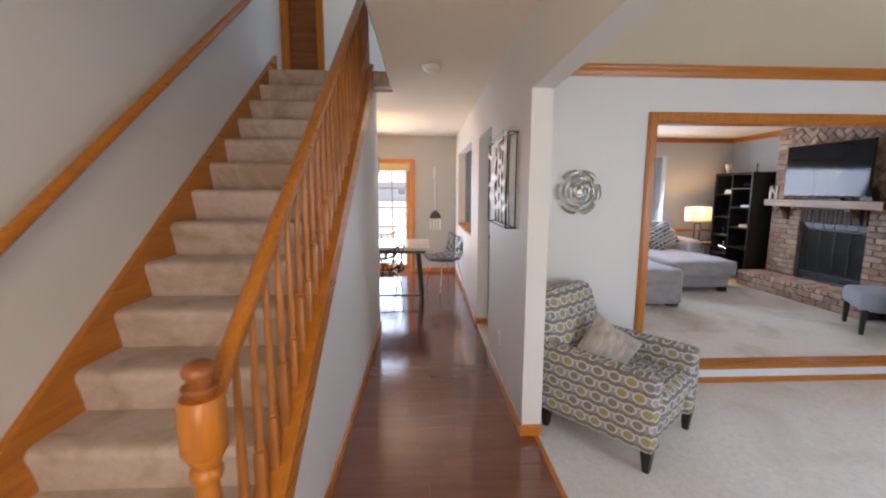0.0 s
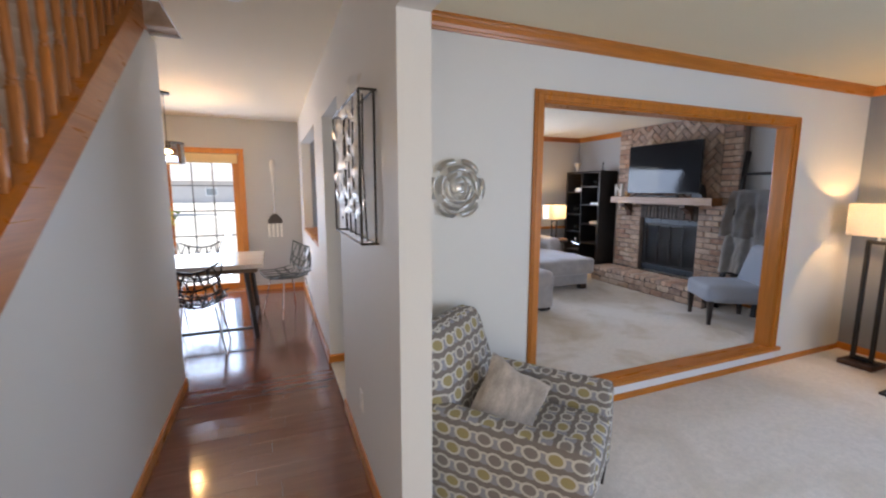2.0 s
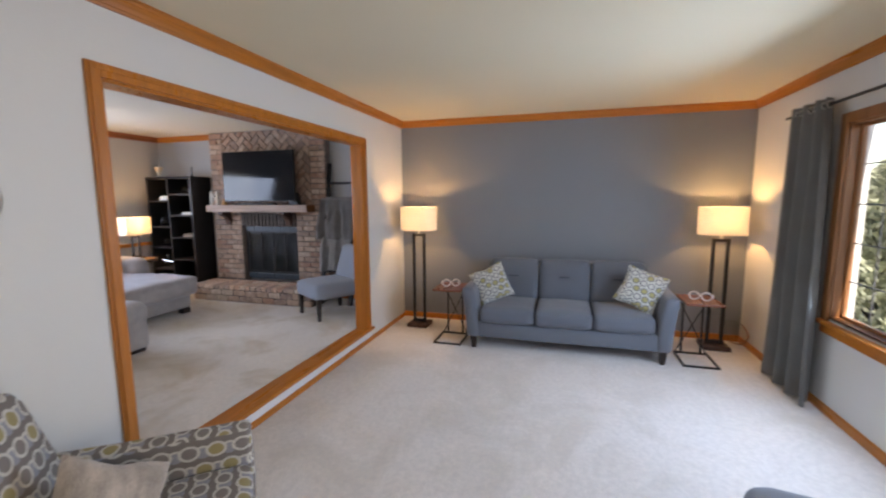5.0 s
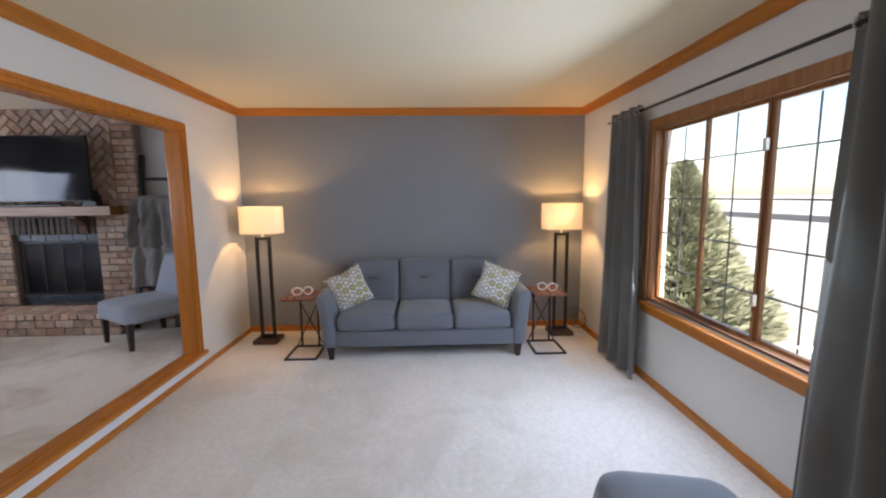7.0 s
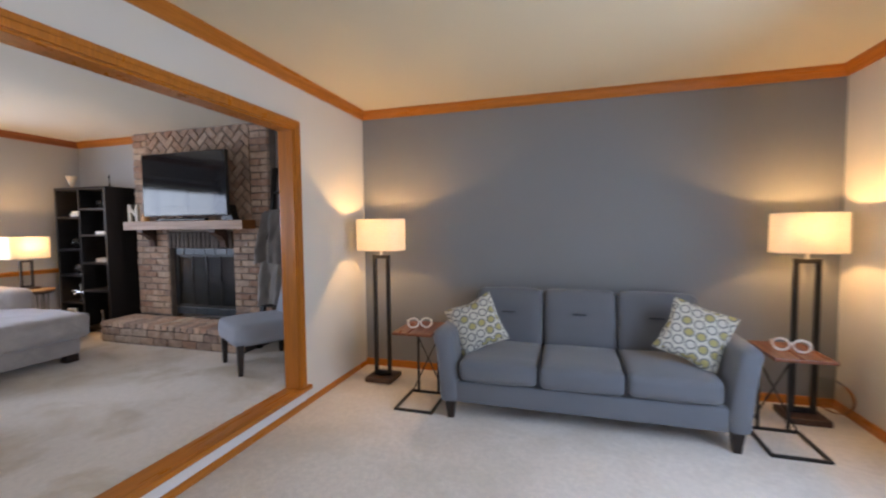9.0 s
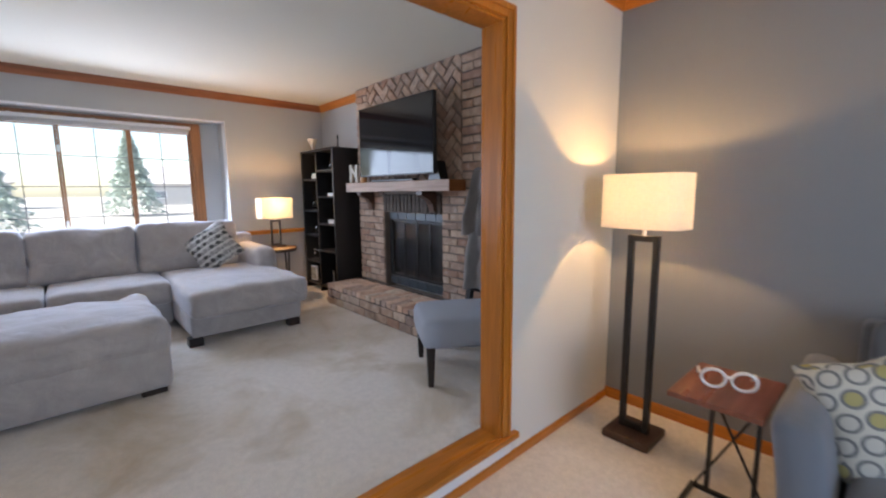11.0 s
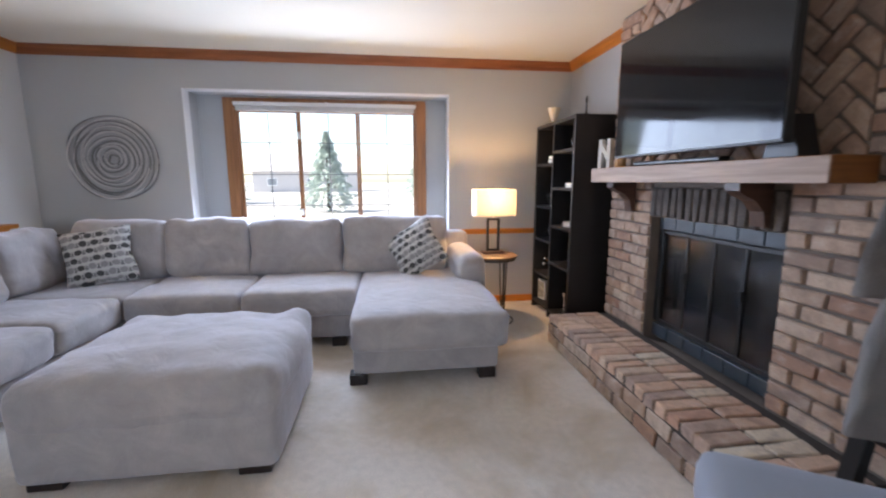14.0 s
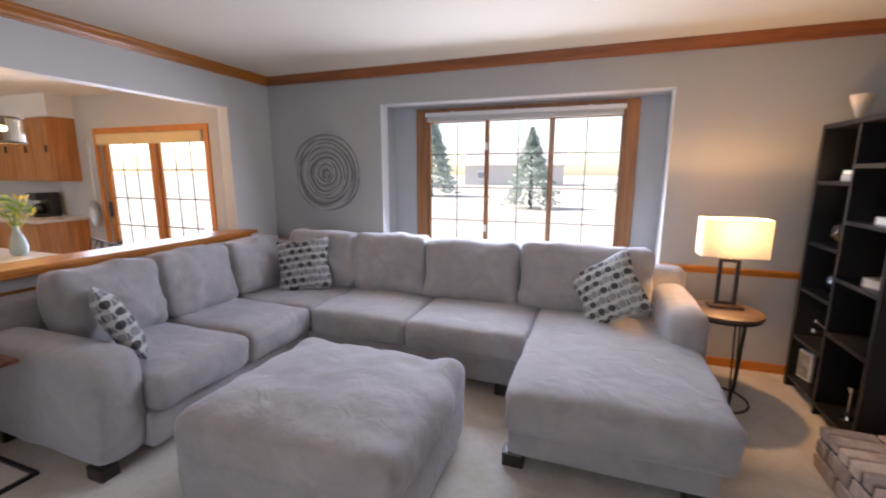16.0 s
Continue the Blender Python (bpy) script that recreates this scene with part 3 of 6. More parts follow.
# ---- soft shapes ----
def soft_box(bm, x0, x1, y0, y1, z0, z1, r=0.04, puff=(0, 0, 0), n=10, wobble=0.0, seed=0):
    """A cushion: a box with rounded edges whose faces swell by puff metres in x, y, z."""
    c = Vector(((x0 + x1) / 2, (y0 + y1) / 2, (z0 + z1) / 2))
    h = Vector(((x1 - x0) / 2, (y1 - y0) / 2, (z1 - z0) / 2))
    seen = {}

    def steps(k):
        e = r / h[k]
        inner = np.linspace(-1 + e, 1 - e, max(2, n - 3))
        return [-1, -1 + e * 0.35, *inner, 1 - e * 0.35, 1]
    grid = [steps(k) for k in range(3)]

    def vert(q):
        key = tuple(round(a, 5) for a in q)
        if key not in seen:
            p = Vector((q[0] * h.x, q[1] * h.y, q[2] * h.z))
            inner = Vector([max(-(h[k] - r), min(h[k] - r, p[k])) for k in range(3)])
            d = p - inner
            if d.length > 1e-6:
                p = inner + d.normalized() * min(d.length, r)
            s = [1 - (p[k] / h[k]) ** 2 for k in range(3)]
            p.x += puff[0] * (1 if q[0] > 0 else -1) * s[1] * s[2] * (abs(q[0]) > 0.99)
            p.y += puff[1] * (1 if q[1] > 0 else -1) * s[0] * s[2] * (abs(q[1]) > 0.99)
            p.z += puff[2] * (1 if q[2] > 0 else -1) * s[0] * s[1] * (abs(q[2]) > 0.99)
            p += c
            if wobble:
                p += wobble * (noise.noise_vector(p * 5 + Vector((seed, seed, 0))) + 0.45 * noise.noise_vector(p * 13 + Vector((seed, 3, 0))))
            seen[key] = bm.verts.new(p)
        return seen[key]
    for k in range(3):
        i, j = [a for a in range(3) if a != k]
        for side in (-1, 1):
            for a0, a1 in zip(grid[i], grid[i][1:]):
                for b0, b1 in zip(grid[j], grid[j][1:]):
                    quad = []
                    for a, b in ((a0, b0), (a1, b0), (a1, b1), (a0, b1)):
                        q = [0, 0, 0]
                        q[k], q[i], q[j] = side, a, b
                        quad.append(vert(q))
                    if len(set(quad)) == 4:
                        bm.faces.new(quad)


def soft(x0, x1, y0, y1, z0, z1, **kw):
    bm = fresh()
    soft_box(bm, x0, x1, y0, y1, z0, z1, **kw)
    return bm


def pillow(size, thick, seed, n=14, sag=0.0):
    """A square throw cushion with pointed corners, standing in the xz plane, front towards -y."""
    bm = fresh()
    rows = {}
    for side in (-1, 1):
        for i in range(n + 1):
            for j in range(n + 1):
                a, b = 2 * i / n - 1, 2 * j / n - 1
                edge = max(abs(a), abs(b)) > 0.999
                if edge and side == 1:
                    rows[side, i, j] = rows[-1, i, j]
                    continue
                swell = ((1 - a * a) * (1 - b * b)) ** 0.42
                pinch = 1 - 0.10 * (1 - abs(a * b)) * max(abs(a), abs(b)) ** 3
                p = Vector((a * size / 2 * pinch, side * thick / 2 * swell, size / 2 + b * size / 2 * pinch))
                p += 0.012 * noise.noise_vector(p * 7 + Vector((seed, 0, 0)))
                p.y += sag * (1 - b * b)
                rows[side, i, j] = bm.verts.new(p)
        for i in range(n):
            for j in range(n):
                bm.faces.new((rows[side, i, j], rows[side, i + 1, j], rows[side, i + 1, j + 1], rows[side, i, j + 1]))
    return bm


def box_uv(ob):
    """Metre-true texture space by the way each face looks."""
    me = ob.data
    uv = me.uv_layers.new(name="UVMap")
    for poly in me.polygons:
        nx, ny, nz = (abs(a) for a in poly.normal)
        for li in poly.loop_indices:
            c = me.vertices[me.loops[li].vertex_index].co
            if nz > 0.75:
                uv.data[li].uv = (c.x, c.y)
            elif nx > ny:
                uv.data[li].uv = (c.y, c.z)
            else:
                uv.data[li].uv = (c.x, c.z)
    return ob


# ---- windows and doors ----
def sash_window(name, label, x0, x1, z0, z1, y, inward, bars, rows, casing, glass_y, sill, frame_mat):
    """A three-light window in a wall along x. inward: +1 if the room lies towards +y. Outer casing size given."""
    top = structure(name, boxes((x0, x0 + 0.01, glass_y, glass_y + 0.01, z0, z0 + 0.01)), frame_mat, label, "window")
    s = inward
    bm = fresh()
    casing_x(bm, x0, x1, z0, z1, casing, min(y, y + 0.02 * s), max(y, y + 0.02 * s), "LRT" if sill else "LRTB")
    part("casing", bm, frame_mat, top)
    ya, yb = sorted((y, glass_y - 0.03 * s))
    bm = fresh()
    casing_x(bm, x0 + casing - 0.01, x1 - casing + 0.01, z0 + casing - 0.01, z1 - casing + 0.01, 0.02, ya, yb, bevel=0.002)
    part("lining", bm, frame_mat, top)
    if sill:
        a, b = sorted((y, y + 0.05 * s))
        part("sill", boxes((x0 - 0.03, x1 + 0.03, a, b, z0 + casing - 0.05, z0 + casing - 0.02), bevel=0.006), OAK_X, top)
        a, b = sorted((y, y + 0.018 * s))
        part("apron", boxes((x0, x1, a, b, z0 - 0.045, z0 + casing - 0.05), bevel=0.004), OAK_X, top)
    gx0, gx1, gz0, gz1 = x0 + casing + 0.01, x1 - casing - 0.01, z0 + casing + 0.01, z1 - casing - 0.01
    w = (gx1 - gx0) / 3
    fy0, fy1 = glass_y - 0.015, glass_y + 0.015
    for k in range(3):
        a, b = gx0 + k * w, gx0 + (k + 1) * w
        off = 0.006 * s * (1 if k == 1 else -1)
        bm = fresh()
        casing_x(bm, a + 0.001, b - 0.001, gz0, gz1, 0.021, fy0 + off, fy1 + off, bevel=0.003)
        sash = part("sash", bm, frame_mat, top)
        pane = part("pane", boxes((a + 0.02, b - 0.02, glass_y + off - 0.002, glass_y + off + 0.002, gz0 + 0.02, gz1 - 0.02)), PANE, sash)
        pane.visible_shadow = False
        for i in range(1, rows):
            z = gz0 + (gz1 - gz0) * i / rows
            part("muntin", boxes((a + 0.028, b - 0.028, glass_y + off - 0.008, glass_y + off - 0.0025, z - 0.0045, z + 0.0045)), MUNTIN, sash)
        for i in range(1, bars):
            x = a + (b - a) * i / bars
            part("muntin", boxes((x - 0.0045, x + 0.0045, glass_y + off - 0.0085, glass_y + off - 0.003, gz0 + 0.028, gz1 - 0.028)), MUNTIN, sash)
        for z in (gz0 + 0.25, gz1 - 0.25):
            if k == 1:
                part("latch", boxes((a - 0.012, a + 0.012, fy1 + 0.001 if s > 0 else fy0 - 0.03, fy1 + 0.03 if s > 0 else fy0 - 0.001, z - 0.035, z + 0.035), bevel=0.006), SILVER, sash, "small metal sash latch")
    return top


MUNTIN = tone("dark_glazing_bar", (0.16, 0.16, 0.17), 0.4, 0.05)
sash_window("window_1", "honey oak three-light front window with dark glazing bars", 2.685, 4.483, 0.48, 2.045, SOUTH, 1, 2, 5, 0.075, SOUTH - 0.07, True, OAK_BACKLIT_Z)
sash_window("window_2", "honey oak three-light rear window in the bay", 2.603, 4.615, 0.60, 2.102, 8.41, -1, 2, 4, 0.10, 8.45, False, OAK_BACKLIT_Z)

blind = thing("window_blind", "white slatted blind drawn up under the window head", "blind", pose(3.61, 8.38, 1.975))
part("headrail", boxes((-0.90, 0.90, -0.022, 0.022, 0.045, 0.085), bevel=0.004), PLASTIC, blind)
for k in range(7):
    part("slat", boxes((-0.88, 0.88, -0.024, 0.02, 0.002 + 0.006 * k, 0.005 + 0.006 * k)), PLASTIC, blind)
for x in (-0.62, 0.0, 0.62):
    part("bracket", boxes((x - 0.015, x + 0.015, -0.03, -0.022, 0.06, 0.09), bevel=0.003), PLASTIC, blind)

# patio door in the dining area
door = structure("door_patio", boxes((-1.67, 0.14, NORTH + 0.02, NORTH + 0.11, 0.0, 0.03)), OAK_X, "honey oak sliding patio door with glazing bars", "door")
bm = fresh()
casing_x(bm, -1.735, 0.205, 0.0, 2.036, 0.07, NORTH - 0.02, NORTH, "LRT")
part("casing", bm, OAK_Z, door)
for k, (a, b, y) in enumerate(((-1.66, -0.74, NORTH + 0.03), (-0.80, 0.13, NORTH + 0.075))):
    bm = fresh()
    casing_x(bm, a, b, 0.032, 1.96, 0.085, y, y + 0.04)
    leaf = part("door_leaf", bm, OAK_Z, door)
    pane = part("pane", boxes((a + 0.08, b - 0.08, y + 0.018, y + 0.022, 0.11, 1.88)), PANE, leaf)
    pane.visible_shadow = False
    for i in range(1, 5):
        z = 0.117 + (1.875 - 0.117) * i / 5
        part("muntin", boxes((a + 0.085, b - 0.085, y + 0.008, y + 0.014, z - 0.008, z + 0.008)), MUNTIN, leaf)
    for i in (1, 2):
        x = a + 0.085 + (b - a - 0.17) * i / 3
        part("muntin", boxes((x - 0.008, x + 0.008, y + 0.007, y + 0.013, 0.117, 1.875)), MUNTIN, leaf)
    if k == 0:
        part("handle", boxes((a + 0.03, a + 0.055, y - 0.04, y - 0.001, 0.92, 1.12), bevel=0.008), BLACK, leaf, "dark pull handle")
shade = thing("roman_shade", "cream cloth shade rolled up over the patio door", "shade", pose(-0.765, NORTH - 0.012, 1.835))
part("cloth", soft(-0.89, 0.89, -0.03, 0.01, 0.0, 0.13, r=0.015, n=8, wobble=0.006), CREAM, shade, smooth=True)

# ---- stairs ----
RISE, RUN, FOOT = 0.1857, 0.247, 1.45
stairs = thing("staircase", "carpeted staircase with honey oak stringers", "stairs", pose(0, 0, 0))
for k in range(1, 15):
    y = FOOT + RUN * (k - 1)
    z = RISE * k
    y_end = y + RUN + 0.06 if k < 14 else y + 0.4
    z_low = max(0.0, z - RISE - 0.12)
    prof = [(y + 0.05, z_low), (y + 0.022, z - 0.15), (y + 0.006, z - 0.085), (y - 0.006, z - 0.055), (y - 0.010, z - 0.036), (y - 0.006, z - 0.018), (y + 0.006, z - 0.006), (y + 0.028, z), (y + 0.09, z + 0.001), (y_end, z - 0.002), (y_end, z_low)]
    bm = fresh()
    prism(bm, prof, -1.088, -0.225, 0)
    part("step", bm, STAIR_CARPET, stairs, smooth=True)


def along(y):
    return RISE * (1 + (y - FOOT) / RUN)


bm = fresh()
prism(bm, [(1.30, 0.0), (1.62, 0.0), (4.9, along(4.9) - 0.22), (4.9, along(4.9) + 0.015), (1.30, along(1.30) + 0.12)], -1.119, -1.088, 0)
part("skirt_board", bm, OAK_Y, stairs, "honey oak skirt along the wall")
bm = fresh()
prism(bm, [(1.355, 0.05), (4.66, CEIL - 0.002), (4.70, CEIL - 0.002), (4.70, along(4.70) + 0.05), (1.355, along(1.355) + 0.055)], -0.224, -0.116, 0)
part("stringer", bm, OAK_Y, stairs, "honey oak outer stringer")

railing = thing("stair_railing", "honey oak stair railing with turned balusters", "railing", pose(-0.17, 0, 0))
bm = fresh()
box(bm, -0.047, 0.047, 1.371, 1.465, 0.0, 0.36, 0.006)
lathe(bm, [(0.042, 0.36), (0.045, 0.37), (0.034, 0.39), (0.026, 0.40), (0.029, 0.43), (0.037, 0.52), (0.038, 0.60), (0.031, 0.74), (0.026, 0.80), (0.037, 0.815), (0.037, 0.83), (0.028, 0.842), (0.041, 0.865), (0.041, 0.875)], 0, 1.418, 20)
lathe(bm, [(0.045, 0.875), (0.052, 0.885), (0.052, 1.0), (0.046, 1.015), (0.02, 1.02)], 0, 1.418, 20)
part("newel_post", bm, OAK_Z, railing, "turned oak newel post", True)
bm = fresh()
lathe(bm, [(0.03, 1.016), (0.035, 1.03), (0.040, 1.034), (0.040, 1.042), (0.026, 1.050), (0.030, 1.062), (0.037, 1.070), (0.038, 1.080), (0.031, 1.094), (0.013, 1.102)], 0, 1.418, 20)
part("newel_cap", bm, CROWN_RED_Y, railing, "reddish turned mushroom cap", True)
hr = 0.742
bm = fresh()
secn = [(-0.022, -0.026), (-0.026, 0.0), (-0.022, 0.016), (-0.01, 0.026), (0.01, 0.026), (0.022, 0.016), (0.026, 0.0), (0.022, -0.026), (0.014, -0.03), (-0.014, -0.03)]
ya, yb = 1.46, 4.72
za = 0.985
lo = [bm.verts.new((sx, ya, za + sz)) for sx, sz in secn]
hi = [bm.verts.new((sx, yb, za + (yb - ya) * hr + sz)) for sx, sz in secn]
for i in range(len(secn)):
    bm.faces.new((lo[i], lo[(i + 1) % len(secn)], hi[(i + 1) % len(secn)], hi[i]))
bm.faces.new(lo)
bm.faces.new(hi[::-1])
part("handrail", bm, OAK_Y, railing, "honey oak handrail", True)
for k in range(26):
    y = 1.60 + 0.1235 * k
    if y > 4.70:
        break
    b, t_ = along(y) + 0.035, za + (y - ya) * hr - 0.03
    h = t_ - b
    f = 0.27 + (0.07 if k % 2 else 0.0)
    bm = fresh()
    box(bm, -0.016, 0.016, y - 0.016, y + 0.016, b - 0.05, b + h * f, 0.003)
    z1 = b + h * f
    lathe(bm, [(0.014, 0), (0.017, 0.012), (0.012, 0.02), (0.016, 0.03), (0.011, 0.045), (0.016, 0.09), (0.015, 0.16), (0.0095, h * (1 - f))], 0, y, 10, z1)
    part("baluster", bm, OAK_TURN, railing, smooth=True)

rail = thing("wall_handrail", "honey oak handrail on brackets along the stair wall", "handrail", pose(-1.04, 0, 0))
bm = fresh()
tube(bm, [(0, 1.35, 0.885), (0, 4.9, 0.885 + 3.55 * 0.758)], 0.026, 12)
part("rail", bm, OAK_Y, rail, smooth=True)
for y in (1.7, 3.22, 4.5):
    z = 0.90 + (y - 1.35) * 0.755
    bm = fresh()
    tube(bm, [(0, y, z - 0.02), (-0.02, y, z - 0.06), (-0.08, y, z - 0.075)], 0.007, 8)
    lathe(bm, [(0.02, 0), (0.02, 0.006)], -0.06, y, 10, z - 0.09)
    part("bracket", bm, BLACK, rail, "small dark rail bracket", True)

updoor = structure("door_upper", boxes((-1.06, -0.72, 5.2, 5.24, 2.6, 4.65)), MANTEL_OAK, "dark stained door at the stair head", "door")
part("casing", boxes((-1.12, -1.04, 5.16, 5.2, 2.6, 4.7), (-0.75, -0.68, 5.16, 5.2, 2.6, 4.7), bevel=0.004), OAK_Z, updoor)

# ---- hall things ----
smoke = thing("smoke_detector", "round white smoke detector on the hall ceiling", "smoke detector", pose(0.42, 3.9, CEIL, 180))
bm = fresh()
lathe(bm, [(0.075, 0.0), (0.075, 0.012), (0.068, 0.018), (0.066, 0.03), (0.05, 0.043), (0.02, 0.046)], 0, 0, 28)
part("body", bm, PLASTIC, smoke, smooth=True)
outlet = thing("power_outlet", "white power outlet plate low on the hall wall", "outlet", pose(HALL_R, 3.6, 0.34))
part("plate", boxes((-0.006, 0, -0.035, 0.035, -0.057, 0.057), bevel=0.003), PLASTIC, outlet)
for z in (-0.026, 0.026):
    part("socket", boxes((-0.009, -0.006, -0.016, 0.016, z - 0.014, z + 0.014), bevel=0.003), WHITE, outlet)

art = thing("metal_wall_art", "framed wall sculpture of hammered silver leaves on stems", "wall art", pose(HALL_R, 3.127, 1.25))
L, Hh, D = 0.71, 0.60, 0.07
fr = 0.005
bm = fresh()
for x in (-0.012, -D):
    for z in (0.0, Hh):
        tube(bm, [(x, 0, z), (x, L, z)], fr, 6)
    for y in (0.0, L):
        tube(bm, [(x, y, 0), (x, y, Hh)], fr, 6)
for y in (0.0, L):
    for z in (0.0, Hh):
        tube(bm, [(-D, y, z), (0, y, z)], fr, 6)
part("frame", bm, BLACK, art, "thin dark metal box frame")
rnd = random.Random(5)
for k in range(5):
    y = 0.09 + 0.13 * k
    lean = rnd.uniform(-0.06, 0.06)
    top = rnd.uniform(0.45, 0.66)
    bm = fresh()
    tube(bm, [(-0.03, y, 0.0), (-0.04, y + lean * 0.6, top * 0.5), (-0.035, y + lean, top)], 0.004, 6)
    stem = part("stem", bm, BLACK, art)
    for i in range(7):
        f = 0.12 + 0.14 * i
        cy, czz = y + lean * f, top * f
        ang = radians((35 if i % 2 else -35) + rnd.uniform(-12, 12))
        lng = rnd.uniform(0.085, 0.13)
        bm = fresh()
        rows_ = []
        for j in range(7):
            s = j / 6
            w = 0.026 * math.sin(math.pi * min(1, s * 0.93 + 0.07)) ** 0.8
            a_, c_ = s * lng, -0.012 * math.sin(math.pi * s)
            rows_.append([bm.verts.new((-0.045 + c_ - o * o * 6 - 0.014 * (i % 3), cy + math.sin(ang) * a_ + math.cos(ang) * o, czz + math.cos(ang) * a_ - math.sin(ang) * o)) for o in (-w, 0, w)])
        for ra, rb in zip(rows_, rows_[1:]):
            for q in range(2):
                bm.faces.new((ra[q], ra[q + 1], rb[q + 1], rb[q]))
        bmesh.ops.solidify(bm, geom=bm.faces, thickness=0.002)
        part("leaf", bm, SILVER, stem, smooth=True)

flower = thing("metal_flower_art", "round wall sculpture of curled silver strips, like a rose", "wall art", pose(1.586, DIV_S, 1.477))
for ring_, (rad, count, half, dep) in enumerate(((0.165, 6, 0.062, 0.030), (0.118, 5, 0.056, 0.042), (0.078, 5, 0.04, 0.052), (0.045, 4, 0.027, 0.06))):
    for k in range(count):
        a = 2 * math.pi * (k + 0.37 * ring_) / count
        bm = fresh()
        cols = []
        for i in range(9):
            s = -1 + i / 4
            px, pz = rad * (1 - 0.10 * s * s), s * half
            col = []
            for j in range(5):
                w = (j - 2) / 2
                col.append((px + 0.018 * w - 0.006 * (1 - w * w), -dep - 0.014 * (1 - w * w) * (1 + 0.3 * s), pz))
            cols.append([bm.verts.new((math.cos(a) * x - math.sin(a) * z, y, math.sin(a) * x + math.cos(a) * z)) for x, y, z in col])
        for ca, cb in zip(cols, cols[1:]):
            for q in range(4):
                bm.faces.new((ca[q], ca[q + 1], cb[q + 1], cb[q]))
        bmesh.ops.solidify(bm, geom=bm.faces, thickness=0.003)
        part("petal", bm, SILVER, flower, smooth=True)
bm = fresh()
lathe(bm, [(0.10, 0.0), (0.10, 0.02), (0.03, 0.028), (0.026, 0.05), (0.012, 0.058)], 0, 0, 18)
bmesh.ops.rotate(bm, verts=bm.verts, matrix=Matrix.Rotation(radians(90), 3, "X"))
part("centre", bm, SILVER, flower, smooth=True)


def cutlery(kind, x, label):
    ob = thing("giant_" + kind, label, "wall art", pose(x, NORTH, 0.78))
    bm = fresh()
    pts = [(0.34, 0.014), (0.45, 0.009), (0.7, 0.013), (0.88, 0.022), (0.98, 0.036), (1.05, 0.04), (1.10, 0.03), (1.125, 0.008)]
    rows_ = [[bm.verts.new((o * w, -0.012 - 0.012 * (1 - o * o), z)) for o in (-1, -0.5, 0, 0.5, 1)] for z, w in pts]
    for a, b in zip(rows_, rows_[1:]):
        for q in range(4):
            bm.faces.new((a[q], a[q + 1], b[q + 1], b[q]))
    bmesh.ops.solidify(bm, geom=bm.faces, thickness=0.006)
    part("handle", bm, SILVER, ob, smooth=True)
    bm = fresh()
    if kind == "fork":
        for k in range(4):
            xx = -0.084 + 0.056 * k
            box(bm, xx - 0.014, xx + 0.014, -0.03, -0.012, 0.0, 0.22, 0.004)
        part("tines", bm, SILVER, ob)
        bm = fresh()
        prism(bm, [(-0.10, 0.20), (0.10, 0.20), (0.098, 0.25), (0.06, 0.31), (0.016, 0.345), (-0.016, 0.345), (-0.06, 0.31), (-0.098, 0.25)], -0.034, -0.008, 1)
        part("shoulder", bm, DARKLEG, ob, "dark fork shoulder")
    else:
        seg = 20
        rings = []
        for r, d in ((1, 0), (0.8, 0.022), (0.5, 0.036), (0.15, 0.042)):
            rings.append([bm.verts.new((0.10 * r * math.cos(2 * math.pi * i / seg), -0.05 + d, 0.18 + 0.175 * r * math.sin(2 * math.pi * i / seg))) for i in range(seg)])
        for a, b in zip(rings, rings[1:]):
            for i in range(seg):
                bm.faces.new((a[i], a[(i + 1) % seg], b[(i + 1) % seg], b[i]))
        bm.faces.new(rings[-1])
        bmesh.ops.solidify(bm, geom=bm.faces, thickness=0.006)
        part("bowl", bm, SILVER, ob, smooth=True)
    return ob


cutlery("fork", 0.575, "giant silver fork hung on the dining wall")
cutlery("spoon", -1.86, "giant silver spoon hung beside the patio door")

# ---- dining area ----
table = thing("dining_table", "pale-topped dining table on black slanted legs", "table", pose(-0.42, 6.30, 0))
part("tabletop", boxes((-0.86, 0.86, -0.48, 0.48, 0.715, 0.76), bevel=0.006), tone("pale_table_top", (0.62, 0.58, 0.54), 0.18, 0.05, 3, 60, 0.05), table)
part("apron", boxes((-0.8, 0.8, -0.44, 0.44, 0.67, 0.715)), RUSTIC, table)
for sx in (-1, 1):
    for sy in (-1, 1):
        bm = fresh()
        tube(bm, [(sx * 0.70, sy * 0.40, 0.67), (sx * 0.76, sy * 0.42, 0.0)], 0.028, 4)
        part("leg", bm, BLACK, table)
    part("crossbar", boxes((sx * 0.75 - 0.015, sx * 0.75 + 0.015, -0.42, 0.42, 0.10, 0.13)), BLACK, table)
part("stretcher", boxes((-0.75, 0.75, -0.43, -0.40, 0.10, 0.125)), BLACK, table)


